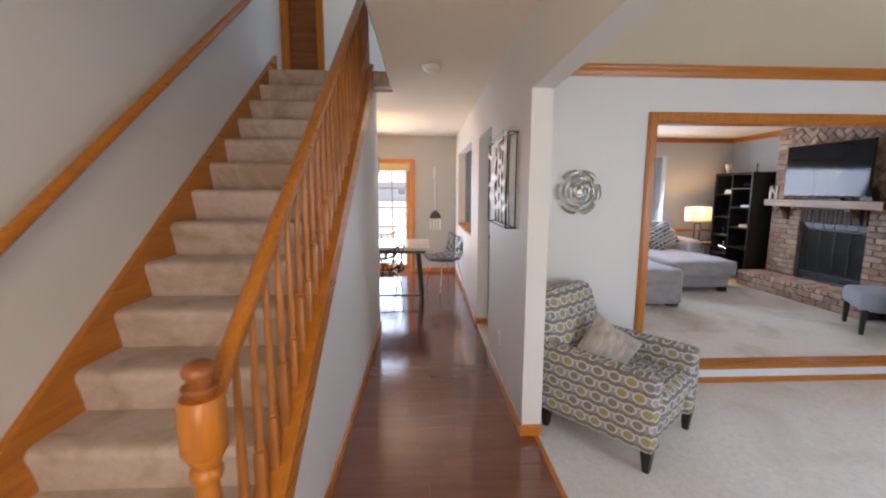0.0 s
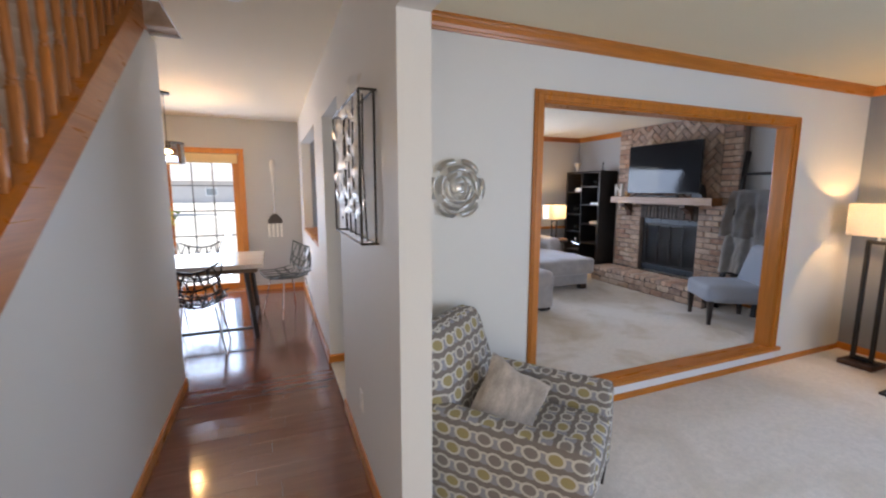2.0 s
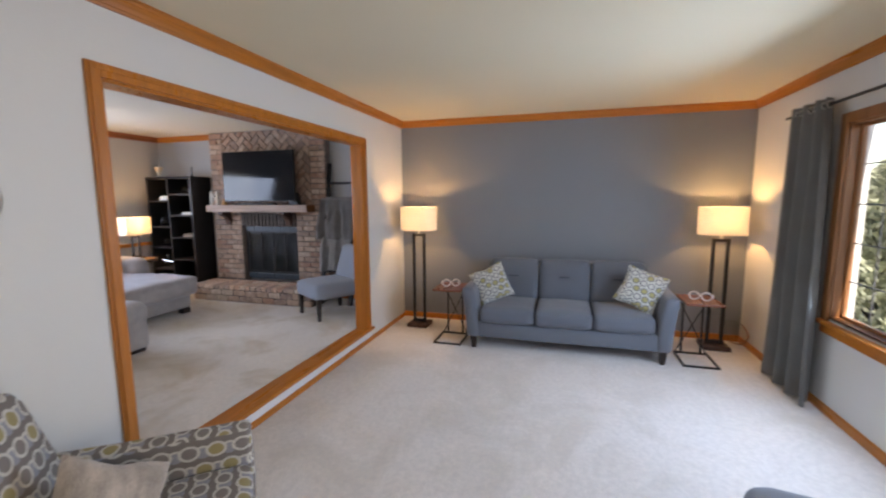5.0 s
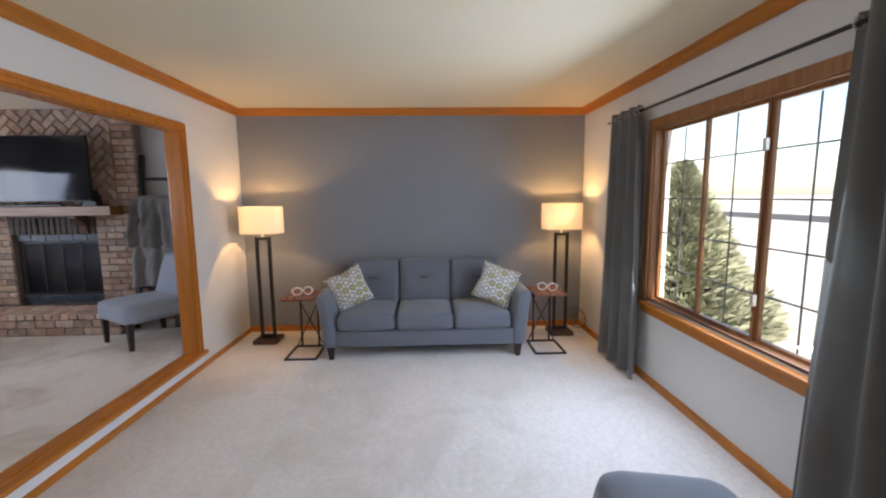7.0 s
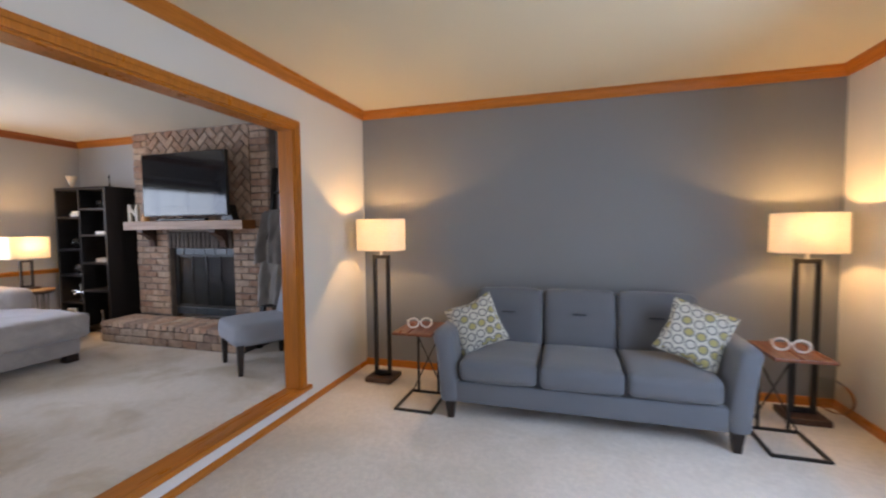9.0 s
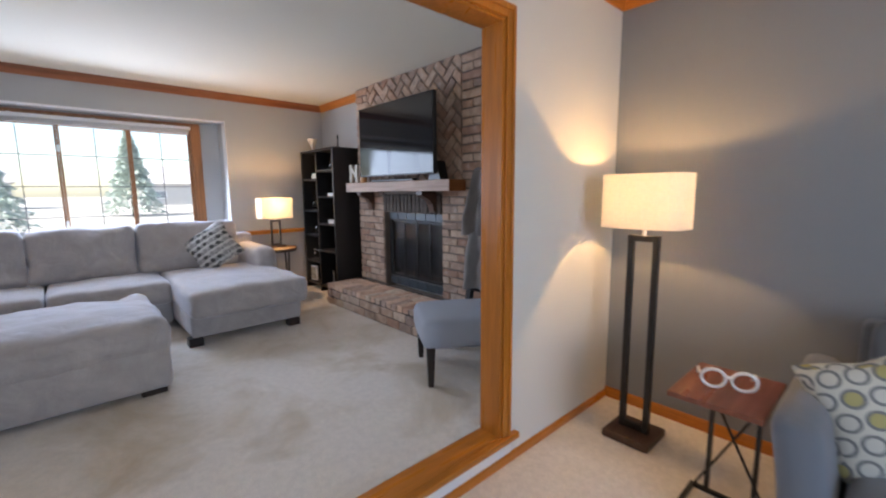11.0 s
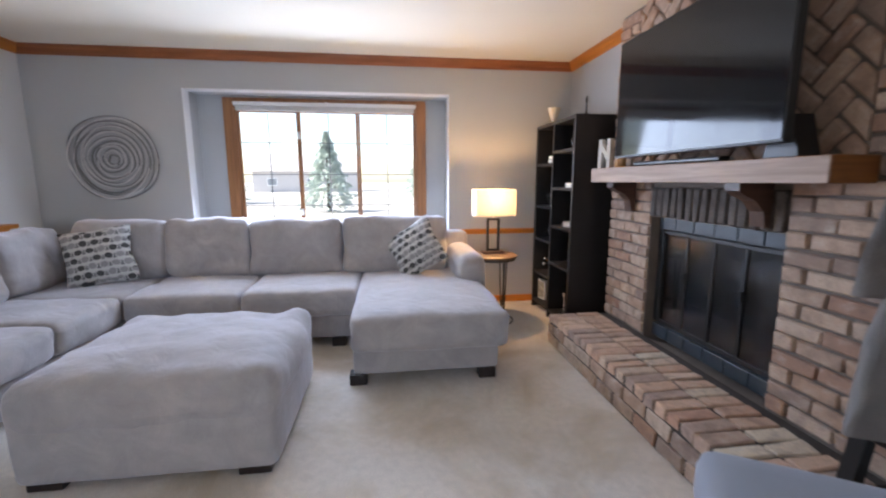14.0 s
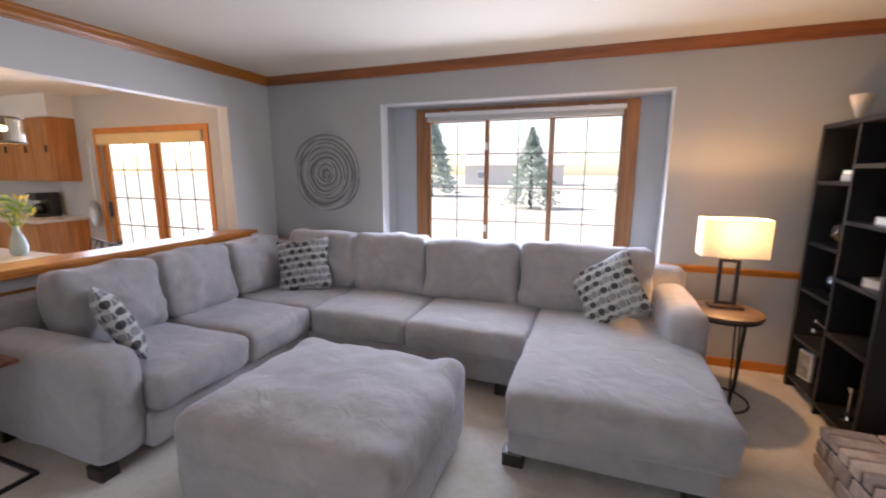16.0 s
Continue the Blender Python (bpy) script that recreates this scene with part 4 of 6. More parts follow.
def dining_chair(m, shell_mat, label):
    ob = thing("dining_chair", label, "chair", m, "chairs round the dining table")
    bm = fresh()
    rnd = random.Random(3)
    for i in range(13):
        u = -1 + i / 6
        pts = []
        for j in range(9):
            v = j / 8
            if v < 0.5:
                y, z = -0.20 + 0.8 * v * 0.5 * 2 - 0.02, 0.445 - 0.03 * math.sin(v * 2 * math.pi * 0.5)
            else:
                s = (v - 0.5) * 2
                y, z = 0.18 + 0.10 * s, 0.43 + 0.34 * s
            w = 0.235 * (1 - 0.10 * v)
            sk = 0.05 * math.sin(i * 2.3 + j * 1.4)
            pts.append((u * w + sk * 0.5, y - 0.05 * u * u * (v > 0.5), z + 0.10 * u * u * (1 - abs(v - 0.5) * 0.6)))
        tube(bm, pts, 0.007, 5)
    for j in (0, 2, 3, 5, 6, 8):
        v = j / 8
        pts = []
        for i in range(11):
            u = -1 + i / 5
            if v < 0.5:
                y, z = -0.22 + 0.8 * v, 0.445 - 0.03 * math.sin(v * math.pi)
            else:
                s = (v - 0.5) * 2
                y, z = 0.18 + 0.10 * s, 0.43 + 0.34 * s
            w = 0.235 * (1 - 0.10 * v)
            pts.append((u * w, y - 0.05 * u * u * (v > 0.5) + 0.02 * math.sin(3 * u + j), z + 0.10 * u * u * (1 - abs(v - 0.5) * 0.6)))
        tube(bm, pts, 0.009, 6)
    part("shell", bm, shell_mat, ob, smooth=True)
    for sx in (-1, 1):
        for sy in (-1, 1):
            bm = fresh()
            tube(bm, [(sx * 0.15, sy * 0.14, 0.43), (sx * 0.22, sy * 0.21 , 0.0)], 0.009, 8)
            part("leg", bm, CHROME, ob, "thin chrome leg", True)
    return ob


dining_chair(pose(-0.12, 5.74, 0, rz=180), BLACKWOOD, "black openwork shell chair on thin chrome legs")
dining_chair(pose(0.68, 6.72, 0, rz=-62), tone("grey_shell", (0.10, 0.12, 0.12), 0.35, 0.1), "grey openwork shell chair on thin chrome legs")
dining_chair(pose(-0.28, 6.98, 0, rz=0), BLACKWOOD, "black openwork shell chair behind the table")

pend = thing("pendant_lamp", "glass pendant lamp with dark rims over the table", "lamp", pose(-0.42, 6.6, 1.74))
bm = fresh()
for z in (0.0, 0.205):
    tube(bm, [(0.15 * math.cos(2 * math.pi * i / 24), 0.15 * math.sin(2 * math.pi * i / 24), z) for i in range(24)], 0.006, 6, True)
part("rim", bm, BLACK, pend, smooth=True)
bm = fresh()
for r, s in ((0.148, 1), (0.144, -1)):
    lathe(bm, [(r, 0.004), (r, 0.20)], 0, 0, 28)
glass = part("shade", bm, SMOKE, pend, "clear glass drum", True)
glass.visible_shadow = False
bm = fresh()
tube(bm, [(0, 0, 0.15), (0, 0, 0.70)], 0.005, 6)
lathe(bm, [(0.06, 0.68), (0.06, 0.70)], 0, 0, 16)
lathe(bm, [(0.018, 0.14), (0.018, 0.2)], 0, 0, 12)
part("cord", bm, BLACK, pend)

vase = thing("flower_vase", "pale green bottle vase with leafy yellow flowers", "vase", pose(-0.50, 6.62, 0.76))
bm = fresh()
lathe(bm, [(0.045, 0.0), (0.062, 0.03), (0.065, 0.08), (0.05, 0.15), (0.028, 0.21), (0.024, 0.25), (0.03, 0.265)], 0, 0, 20)
part("body", bm, tone("celadon_glaze", (0.42, 0.52, 0.50), 0.25, 0.08), vase, smooth=True)
LEAF = tone("fresh_leaf", (0.20, 0.38, 0.06), 0.6, 0.3, 12, 60, 0.1)
PETAL = tone("yellow_petal", (0.62, 0.55, 0.10), 0.6, 0.2, 12, 60, 0.1)
rnd = random.Random(8)
for k in range(16):
    a, e = rnd.uniform(0, 6.28), rnd.uniform(0.15, 0.9)
    tip = Vector((0.17 * math.cos(a) * e, 0.17 * math.sin(a) * e, 0.30 + rnd.uniform(0.06, 0.22)))
    bm = fresh()
    tube(bm, [(0, 0, 0.2), tip * 0.6 + Vector((0, 0, 0.1)), tip], 0.003, 5)
    for q in range(5):
        c = tip + Vector((rnd.uniform(-0.04, 0.04), rnd.uniform(-0.04, 0.04), rnd.uniform(-0.05, 0.04)))
        d = Vector((rnd.uniform(-1, 1), rnd.uniform(-1, 1), rnd.uniform(-0.4, 0.8))).normalized()
        s = d.orthogonal().normalized() * 0.014
        bm.faces.new([bm.verts.new(c + p) for p in (-d * 0.035, s, d * 0.035, -s)])
    part("flower_stem", bm, PETAL if k % 3 == 0 else LEAF, vase)

# kitchen corner seen through the pass-through
OAKCAB = wood("oak_cabinet", (0.50, 0.20, 0.045), 0.35, 2)


def cabinet(name, label, x0, x1, y0, y1, z0, z1, doors, toe=0.0):
    ob = thing(name, label, "cabinet", pose(x0, y0, z0))
    w, d, h = x1 - x0, y1 - y0, z1 - z0
    part("body", boxes((0, w, 0.02, d, toe, h)), OAKCAB, ob)
    if toe:
        part("plinth", boxes((0.0, w, 0.07, d, 0, toe)), DARKLEG, ob)
    for k in range(doors):
        a, b = w * k / doors, w * (k + 1) / doors
        bm = boxes((a + 0.006, b - 0.006, 0.004, 0.02, toe + 0.01, h - 0.01), bevel=0.004)
        casing_x(bm, a + 0.006, b - 0.006, toe + 0.01, h - 0.01, 0.055, -0.004, 0.004, bevel=0.003)
        dr = part("door", bm, OAKCAB, ob)
        part("handle", boxes((b - 0.05, b - 0.038, -0.025, -0.0045, h * 0.45, h * 0.45 + 0.09), bevel=0.003), BLACK, dr)
    return ob


for k in range(2):
    cabinet("wall_cabinet", "honey oak wall cabinet in the kitchen corner", -3.78 + 0.85 * k, -2.935 + 0.85 * k, 7.79, NORTH, 1.38, 2.17, 2)
    cabinet("base_cabinet", "honey oak base cabinet under the counter", -3.78 + 0.85 * k, -2.935 + 0.85 * k, 7.54, NORTH, 0.0, 0.87, 2, 0.1)
structure("wall_soffit", boxes((-4.2, -2.06, 7.80, NORTH, 2.175, CEIL)), WALL, "painted soffit over the wall cabinets", "wall")
counter = thing("kitchen_counter", "pale laminate counter on oak base cabinets", "counter", pose(-3.0, 7.82, 0.872))
part("worktop", boxes((-0.85, 0.94, -0.31, 0.318, 0.0, 0.036), bevel=0.006), tone("pale_laminate", (0.62, 0.55, 0.48), 0.3, 0.08, 8, 90, 0.03), counter)
coffee = thing("coffee_maker", "black coffee maker on the kitchen counter", "coffee maker", pose(-2.62, 7.92, 0.91))
part("body", boxes((-0.11, 0.11, 0.0, 0.12, 0.0, 0.32), (-0.11, 0.11, -0.14, 0.0, 0.22, 0.32), (-0.11, 0.11, -0.14, 0.0, 0.0, 0.03), bevel=0.008), BLACK, coffee)
bm = fresh()
lathe(bm, [(0.05, 0.035), (0.068, 0.06), (0.066, 0.14), (0.045, 0.18)], 0, -0.07, 16)
part("jug", bm, FIREGLASS, coffee, smooth=True)


# ---- living room ----
def tapered_leg(bm, x, y, z0, z1, r0, r1):
    box_v = []
    for z, r in ((z0, r0), (z1, r1)):
        box_v.append([bm.verts.new((x + a * r, y + b * r, z)) for a, b in ((-1, -1), (1, -1), (1, 1), (-1, 1))])
    for i in range(4):
        bm.faces.new((box_v[0][i], box_v[0][(i + 1) % 4], box_v[1][(i + 1) % 4], box_v[1][i]))
    bm.faces.new(box_v[0])
    bm.faces.new(box_v[1][::-1])


# three-seat sofa; local x along its length, front towards -y
sofa = thing("sofa", "slate blue three-seat sofa with tufted back cushions", "sofa", pose(5.437, 1.697, LOW, rz=-90))
hw = 1.012
part("base", soft(-hw + 0.12, hw - 0.12, -0.43, 0.40, 0.12, 0.285, r=0.02, n=8), SOFA_GREY, sofa, smooth=True)
for sx in (-1, 1):
    bm = fresh()
    a, b = sorted((sx * (hw - 0.14), sx * (hw + 0.005)))
    soft_box(bm, a, b, -0.455, 0.40, 0.11, 0.66, r=0.055, puff=(0.01, 0.01, 0.012), n=10)
    for v in bm.verts:
        f = max(0, (v.co.z - 0.11) / 0.55)
        v.co.x += sx * 0.06 * f * f
        v.co.z += 0.02 * max(0, v.co.y)
    part("arm", bm, SOFA_GREY, sofa, smooth=True)
w = (2 * hw - 0.30) / 3
for k in range(3):
    a = -hw + 0.15 + k * w
    part("seat_cushion", soft(a + 0.004, a + w - 0.004, -0.46, 0.18, 0.29, 0.455, r=0.045, puff=(0.0, 0.012, 0.022), n=12, wobble=0.006, seed=k), SOFA_GREY, sofa, smooth=True)
    bm = fresh()
    soft_box(bm, a + 0.004, a + w - 0.004, 0.0, 0.17, 0.0, 0.48, r=0.05, puff=(0.0, 0.022, 0.01), n=13, wobble=0.005, seed=k + 9)
    for v in bm.verts:
        dx, dz = v.co.x - (a + w / 2), v.co.z - 0.27
        if v.co.y < 0.06:
            v.co.y += 0.03 * math.exp(-(dx * dx / 0.010 + dz * dz / 0.0012))
    bmesh.ops.rotate(bm, verts=bm.verts, matrix=Matrix.Rotation(radians(-14), 3, "X"))
    bmesh.ops.translate(bm, verts=bm.verts, vec=(0, 0.10, 0.44))
    back = part("back_cushion", bm, SOFA_GREY, sofa, smooth=True)
    part("tuft", boxes((a + w / 2 - 0.055, a + w / 2 + 0.055, 0.148, 0.166, 0.702, 0.711), bevel=0.003), PIPING, back)
    if k:
        part("welt", boxes((a - 0.006, a + 0.006, -0.445, 0.16, 0.30, 0.452), bevel=0.003), PIPING, sofa)
part("back_frame", soft(-hw + 0.12, hw - 0.12, 0.30, 0.44, 0.12, 0.86, r=0.03, n=8), SOFA_GREY, sofa, smooth=True)
for sx in (-1, 1):
    for y in (-0.41, 0.36):
        bm = fresh()
        tapered_leg(bm, sx * (hw - 0.08), y, 0.0, 0.13, 0.022, 0.036)
        part("leg", bm, DARKLEG, sofa)


def cushion(name, label, fabric, m, size, thick, seed, sag=0.0):
    ob = new(name, mesh_of(name, pillow(size, thick, seed, sag=sag), fabric, True))
    box_uv(ob)
    ob.matrix_basis = m
    return tagged(ob, label, "cushion", "throw cushions")


cushion("throw_cushion", "cream throw cushion printed with grey and olive rings", PILLOW_FABRIC, pose(5.235, 2.395, 0.325, 0, 0, -72) @ pose(0, 0, 0, -24, -22, 0), 0.40, 0.13, 1)
cushion("throw_cushion", "cream throw cushion with ring print, leaning on the sofa arm", PILLOW_FABRIC, pose(5.215, 1.03, 0.345, 0, 0, -108) @ pose(0, 0, 0, -26, 20, 0), 0.41, 0.13, 2)


def shade_wall(bm, hx, hy, z0, z1, sides=48, power=0.62):
    """An open drum of rounded-rectangle plan with a thin wall."""
    rings = []
    for dx, z in ((0.0, z0), (0.0, z1), (-0.003, z1), (-0.003, z0)):
        ring = []
        for i in range(sides):
            c, s = math.cos(2 * math.pi * i / sides), math.sin(2 * math.pi * i / sides)
            ring.append(bm.verts.new(((hx + dx) * math.copysign(abs(c) ** power, c), (hy + dx) * math.copysign(abs(s) ** power, s), z)))
        rings.append(ring)
    for a, b in zip(rings, rings[1:] + rings[:1]):
        for i in range(sides):
            bm.faces.new((a[i], a[(i + 1) % sides], b[(i + 1) % sides], b[i]))


def floor_lamp(m, label):
    ob = thing("floor_lamp", label, "lamp", m, "floor lamps beside the sofa")
    part("base", boxes((-0.13, 0.13, -0.13, 0.13, 0.0, 0.045), bevel=0.008), RUSTBASE, ob, "dark rustic wood block")
    for s in (-1, 1):
        part("upright", boxes((-0.016, 0.016, s * 0.067 - 0.016, s * 0.067 + 0.016, 0.045, 1.18), bevel=0.003), BLACK, ob)
    part("crosspiece", boxes((-0.016, 0.016, -0.051, 0.051, 1.145, 1.177), bevel=0.003), BLACK, ob)
    part("crosspiece", boxes((-0.016, 0.016, -0.051, 0.051, 0.047, 0.085), bevel=0.003), BLACK, ob)
    bm = fresh()
    lathe(bm, [(0.012, 1.177), (0.012, 1.22), (0.02, 1.222), (0.02, 1.25)], 0, 0, 12)
    tube(bm, [(0, 0.0, 1.25), (0, 0.03, 1.38), (0, 0.0, 1.52)], 0.003, 6)
    part("stem", bm, SILVER, ob)
    hx, hy = 0.15, 0.22
    bm = fresh()
    shade_wall(bm, hx, hy, 1.222, 1.51)
    part("shade", bm, SHADE, ob, "glowing cream linen oval shade", True)
    return ob


lamp_a = floor_lamp(pose(5.61, 3.46, LOW), "floor lamp with black frame and lit cream linen shade")
lamp_b = copy_thing(lamp_a, pose(5.68, 0.135, LOW))


def c_table(m, label, group="small c-shaped tables"):
    ob = thing("side_table", label, "table", m, group)
    part("top", boxes((-0.21, 0.21, -0.16, 0.16, 0.60, 0.622), bevel=0.004), TABLETOP, ob, "reddish wood top")
    bm = fresh()
    r = 0.009
    for y in (-0.15, 0.15):
        box(bm, -0.2, 0.2, y - r, y + r, 0.0, 2 * r)
    for x in (-0.2 + r, 0.2 - r):
        box(bm, x - r, x + r, -0.15 + r, 0.15 - r, 0.0, 2 * r)
    part("foot_frame", bm, BLACK, ob)
    for y in (-0.09, 0.09):
        part("post", boxes((0.182, 0.2, y - r, y + r, 2 * r, 0.60)), BLACK, ob)
    bm = fresh()
    tube(bm, [(0.19, -0.14, 0.02), (0.19, 0.14, 0.59)], 0.006, 6)
    tube(bm, [(0.192, 0.14, 0.02), (0.192, -0.14, 0.59)], 0.006, 6)
    part("cross_brace", bm, BLACK, ob)
    return ob


tab_a = c_table(pose(5.21, 2.935, LOW), "small c-shaped side table, reddish wood on black frame")
copy_thing(tab_a, pose(5.215, 0.425, LOW))


def spectacles(m):
    ob = thing("spectacle_ornament", "white eyeglass-shaped ornament on a side table", "ornament", m, "ornaments on side tables")
    for s in (-1, 1):
        bm = fresh()
        tube(bm, [(s * 0.052 + 0.042 * math.cos(2 * math.pi * i / 20), 0, 0.045 + 0.037 * math.sin(2 * math.pi * i / 20)) for i in range(20)], 0.007, 6, True)
        part("rim", bm, PLASTIC, ob, smooth=True)
        bm = fresh()
        tube(bm, [(s * 0.096, 0.0, 0.055), (s * 0.10, 0.09, 0.05), (s * 0.098, 0.13, 0.008)], 0.005, 6)
        part("temple", bm, PLASTIC, ob, smooth=True)
    part("bridge", boxes((-0.012, 0.012, -0.006, 0.006, 0.05, 0.062), bevel=0.003), PLASTIC, ob)
    return ob


glasses = spectacles(pose(5.17, 2.925, LOW + 0.623, rz=-70))
copy_thing(glasses, pose(5.165, 0.435, LOW + 0.623, rz=-110))


def curtain(m, label, width, height, seed):
    ob = thing("curtain", label, "curtain", m, "curtains at the front window")
    bm = fresh()
    nx, nz = 64, 14
    grid = []
    for j in range(nz + 1):
        f = j / nz
        row = []
        for i in range(nx + 1):
            u = i / nx
            amp = 0.055 * (0.75 + 0.25 * f)
            x = (u - 0.5) * width * (0.80 + 0.25 * f) + 0.012 * math.sin(seed + 9 * u + 4 * f)
            y = amp * math.sin(u * 2 * math.pi * 3.5 + seed + 0.5 * math.sin(3 * f + seed)) + 0.012 * noise.noise(Vector((u * 4, f * 3, seed)))
            row.append(bm.verts.new((x, y, height * (1 - f))))
        grid.append(row)
    for a, b in zip(grid, grid[1:]):
        for i in range(nx):
            bm.faces.new((a[i], a[i + 1], b[i + 1], b[i]))
    bmesh.ops.solidify(bm, geom=bm.faces, thickness=0.003)
    part("panel", bm, CURTAIN, ob, smooth=True)
    for k in range(9):
        bm = fresh()
        u = (k + 0.5) / 9
        x = (u - 0.5) * width * 0.80
        tube(bm, [(x, 0.025 * math.cos(2 * math.pi * i / 14), height - 0.05 + 0.025 * math.sin(2 * math.pi * i / 14)) for i in range(14)], 0.004, 6, True)
        part("grommet", bm, SILVER, ob, smooth=True)
    return ob


curtain(pose(4.72, -0.11, LOW + 0.02), "charcoal grommet curtain panel, drawn aside to the floor", 0.70, 2.31, 1.0)
curtain(pose(2.46, -0.11, LOW + 0.02), "charcoal grommet curtain panel, gathered near the hall", 0.74, 2.31, 2.6)
rod = thing("curtain_rod", "thin dark curtain rod over the front window", "curtain rod", pose(3.5, -0.11, LOW + 2.28))
bm = fresh()
tube(bm, [(-1.55, 0, 0), (1.6, 0, 0)], 0.011, 10)
part("pole", bm, BLACK, rod, smooth=True)
for x in (-1.45, 1.45):
    part("bracket", boxes((x - 0.01, x + 0.01, -0.093, 0.0, -0.03, -0.012), bevel=0.003), BLACK, rod)

# patterned armchair by the opening; front towards -y
arm = thing("armchair", "armchair with taupe, cream and olive ring-print fabric", "armchair", pose(1.69, 3.185, LOW, rz=40))


def covered(name, bm, label=""):
    return box_uv(part(name, bm, ARM_FABRIC, arm, label, True))


covered("base", soft(-0.28, 0.28, -0.36, 0.33, 0.13, 0.30, r=0.02, n=8))
covered("seat_cushion", soft(-0.265, 0.265, -0.405, 0.22, 0.30, 0.455, r=0.045, puff=(0, 0.012, 0.02), n=11, wobble=0.005))
for sx in (-1, 1):
    a, b = sorted((sx * 0.265, sx * 0.385))
    bm = fresh()
    soft_box(bm, a, b, -0.40, 0.36, 0.13, 0.60, r=0.03, puff=(0.006, 0.006, 0.006), n=10)
    for v in bm.verts:
        if v.co.z > 0.4:
            v.co.z += 0.05 * max(0, v.co.y)
    covered("arm", bm)
bm = fresh()
soft_box(bm, -0.32, 0.32, -0.02, 0.15, 0.0, 0.555, r=0.075, puff=(0.01, 0.02, 0.02), n=12, wobble=0.004)
for v in bm.verts:
    f = v.co.z / 0.60
    v.co.x *= 1.08 - 0.14 * f * f
bmesh.ops.rotate(bm, verts=bm.verts, matrix=Matrix.Rotation(radians(-16), 3, "X"))
bmesh.ops.translate(bm, verts=bm.verts, vec=(0, 0.24, 0.42))
covered("backrest", bm)
for sx in (-1, 1):
    for y, zt in ((-0.36, 0.14), (0.33, 0.14)):
        bm = fresh()
        tapered_leg(bm, sx * 0.34, y, 0.0, zt, 0.018, 0.032)
        part("leg", bm, DARKLEG, arm, "dark tapered wooden leg")
cushion("throw_cushion", "pale fur throw cushion leaning in the armchair", FUR, pose(1.50, 3.11, LOW + 0.455, 0, 0, -4) @ pose(0, 0, 0, -30) @ pose(0, 0, 0, 0, 36, 0), 0.35, 0.13, 4)

stool = thing("footstool", "slate blue upholstered footstool near the front window", "footstool", pose(2.40, 0.70, LOW, rz=-12))
part("cushion", soft(-0.29, 0.29, -0.29, 0.29, 0.12, 0.40, r=0.11, puff=(0.01, 0.01, 0.02), n=10), SOFA_GREY, stool, smooth=True)
for sx in (-1, 1):
    for sy in (-1, 1):
        bm = fresh()
        tapered_leg(bm, sx * 0.20, sy * 0.20, 0.0, 0.135, 0.018, 0.03)
        part("leg", bm, DARKLEG, stool)

plug = thing("plug_in_freshener", "pale round disc leaning in the corner by the lamp", "ornament", pose(5.82, -0.11, LOW, rz=40))
bm = fresh()
lathe(bm, [(0.13, -0.012), (0.14, 0.0), (0.13, 0.012)], 0, 0, 24)
bmesh.ops.rotate(bm, verts=bm.verts, matrix=Matrix.Rotation(radians(80), 3, "X"))
bmesh.ops.translate(bm, verts=bm.verts, vec=(0, 0, 0.14))
part("disc", bm, SMOKE, plug, smooth=True)


# ---- family room ----
O = Vector((3.0, 6.9, 0.0))
sect = thing("sectional_sofa", "large grey velour sectional sofa with chaise, loose back cushions", "sofa", pose(*O))


def upholstery(name, x0, x1, y0, y1, z0, z1, lean=None, parent=None, **kw):
    """A cushion of the sectional in room coordinates. lean: (axis, degrees) about its lower rear edge."""
    bm = soft(x0 - O.x, x1 - O.x, y0 - O.y, y1 - O.y, z0, z1, **kw)
    if lean:
        axis, deg, px, py = lean
        bmesh.ops.rotate(bm, verts=bm.verts, cent=(px - O.x, py - O.y, z0), matrix=Matrix.Rotation(radians(deg), 3, axis))
    return part(name, bm, SECTION, parent or sect, smooth=True)


upholstery("base", 1.32, 3.96, 7.06, 8.04, 0.07, 0.27, r=0.03, n=8)
upholstery("base", 1.32, 2.24, 5.78, 7.06, 0.07, 0.27, r=0.03, n=8)
upholstery("chaise_base", 3.965, 4.905, 6.375, 8.04, 0.07, 0.27, r=0.03, n=8)
upholstery("back_rail", 1.30, 4.98, 7.86, 8.06, 0.07, 0.80, r=0.06, n=10)
upholstery("back_rail", 1.14, 1.34, 5.60, 8.04, 0.07, 0.80, r=0.06, n=10)
upholstery("seat_cushion", 2.30, 3.10, 6.985, 7.75, 0.27, 0.47, r=0.05, puff=(0.0, 0.015, 0.02), n=13, wobble=0.012, seed=1)
upholstery("seat_cushion", 3.105, 3.955, 6.975, 7.75, 0.27, 0.475, r=0.05, puff=(0.0, 0.015, 0.02), n=13, wobble=0.012, seed=2)
upholstery("corner_cushion", 1.40, 2.295, 7.03, 7.80, 0.27, 0.47, r=0.05, puff=(0, 0, 0.015), n=12, wobble=0.012, seed=3)
upholstery("seat_cushion", 1.45, 2.30, 5.80, 6.42, 0.27, 0.475, r=0.05, puff=(0.015, 0, 0.02), n=13, wobble=0.012, seed=4)
upholstery("seat_cushion", 1.45, 2.30, 6.425, 7.025, 0.27, 0.475, r=0.05, puff=(0.015, 0, 0.02), n=13, wobble=0.012, seed=5)
bm = soft(3.96 - O.x, 4.955 - O.x, 6.285 - O.y, 7.72 - O.y, 0.24, 0.475, r=0.055, puff=(0.012, 0.02, 0.022), n=16, wobble=0.014, seed=6)
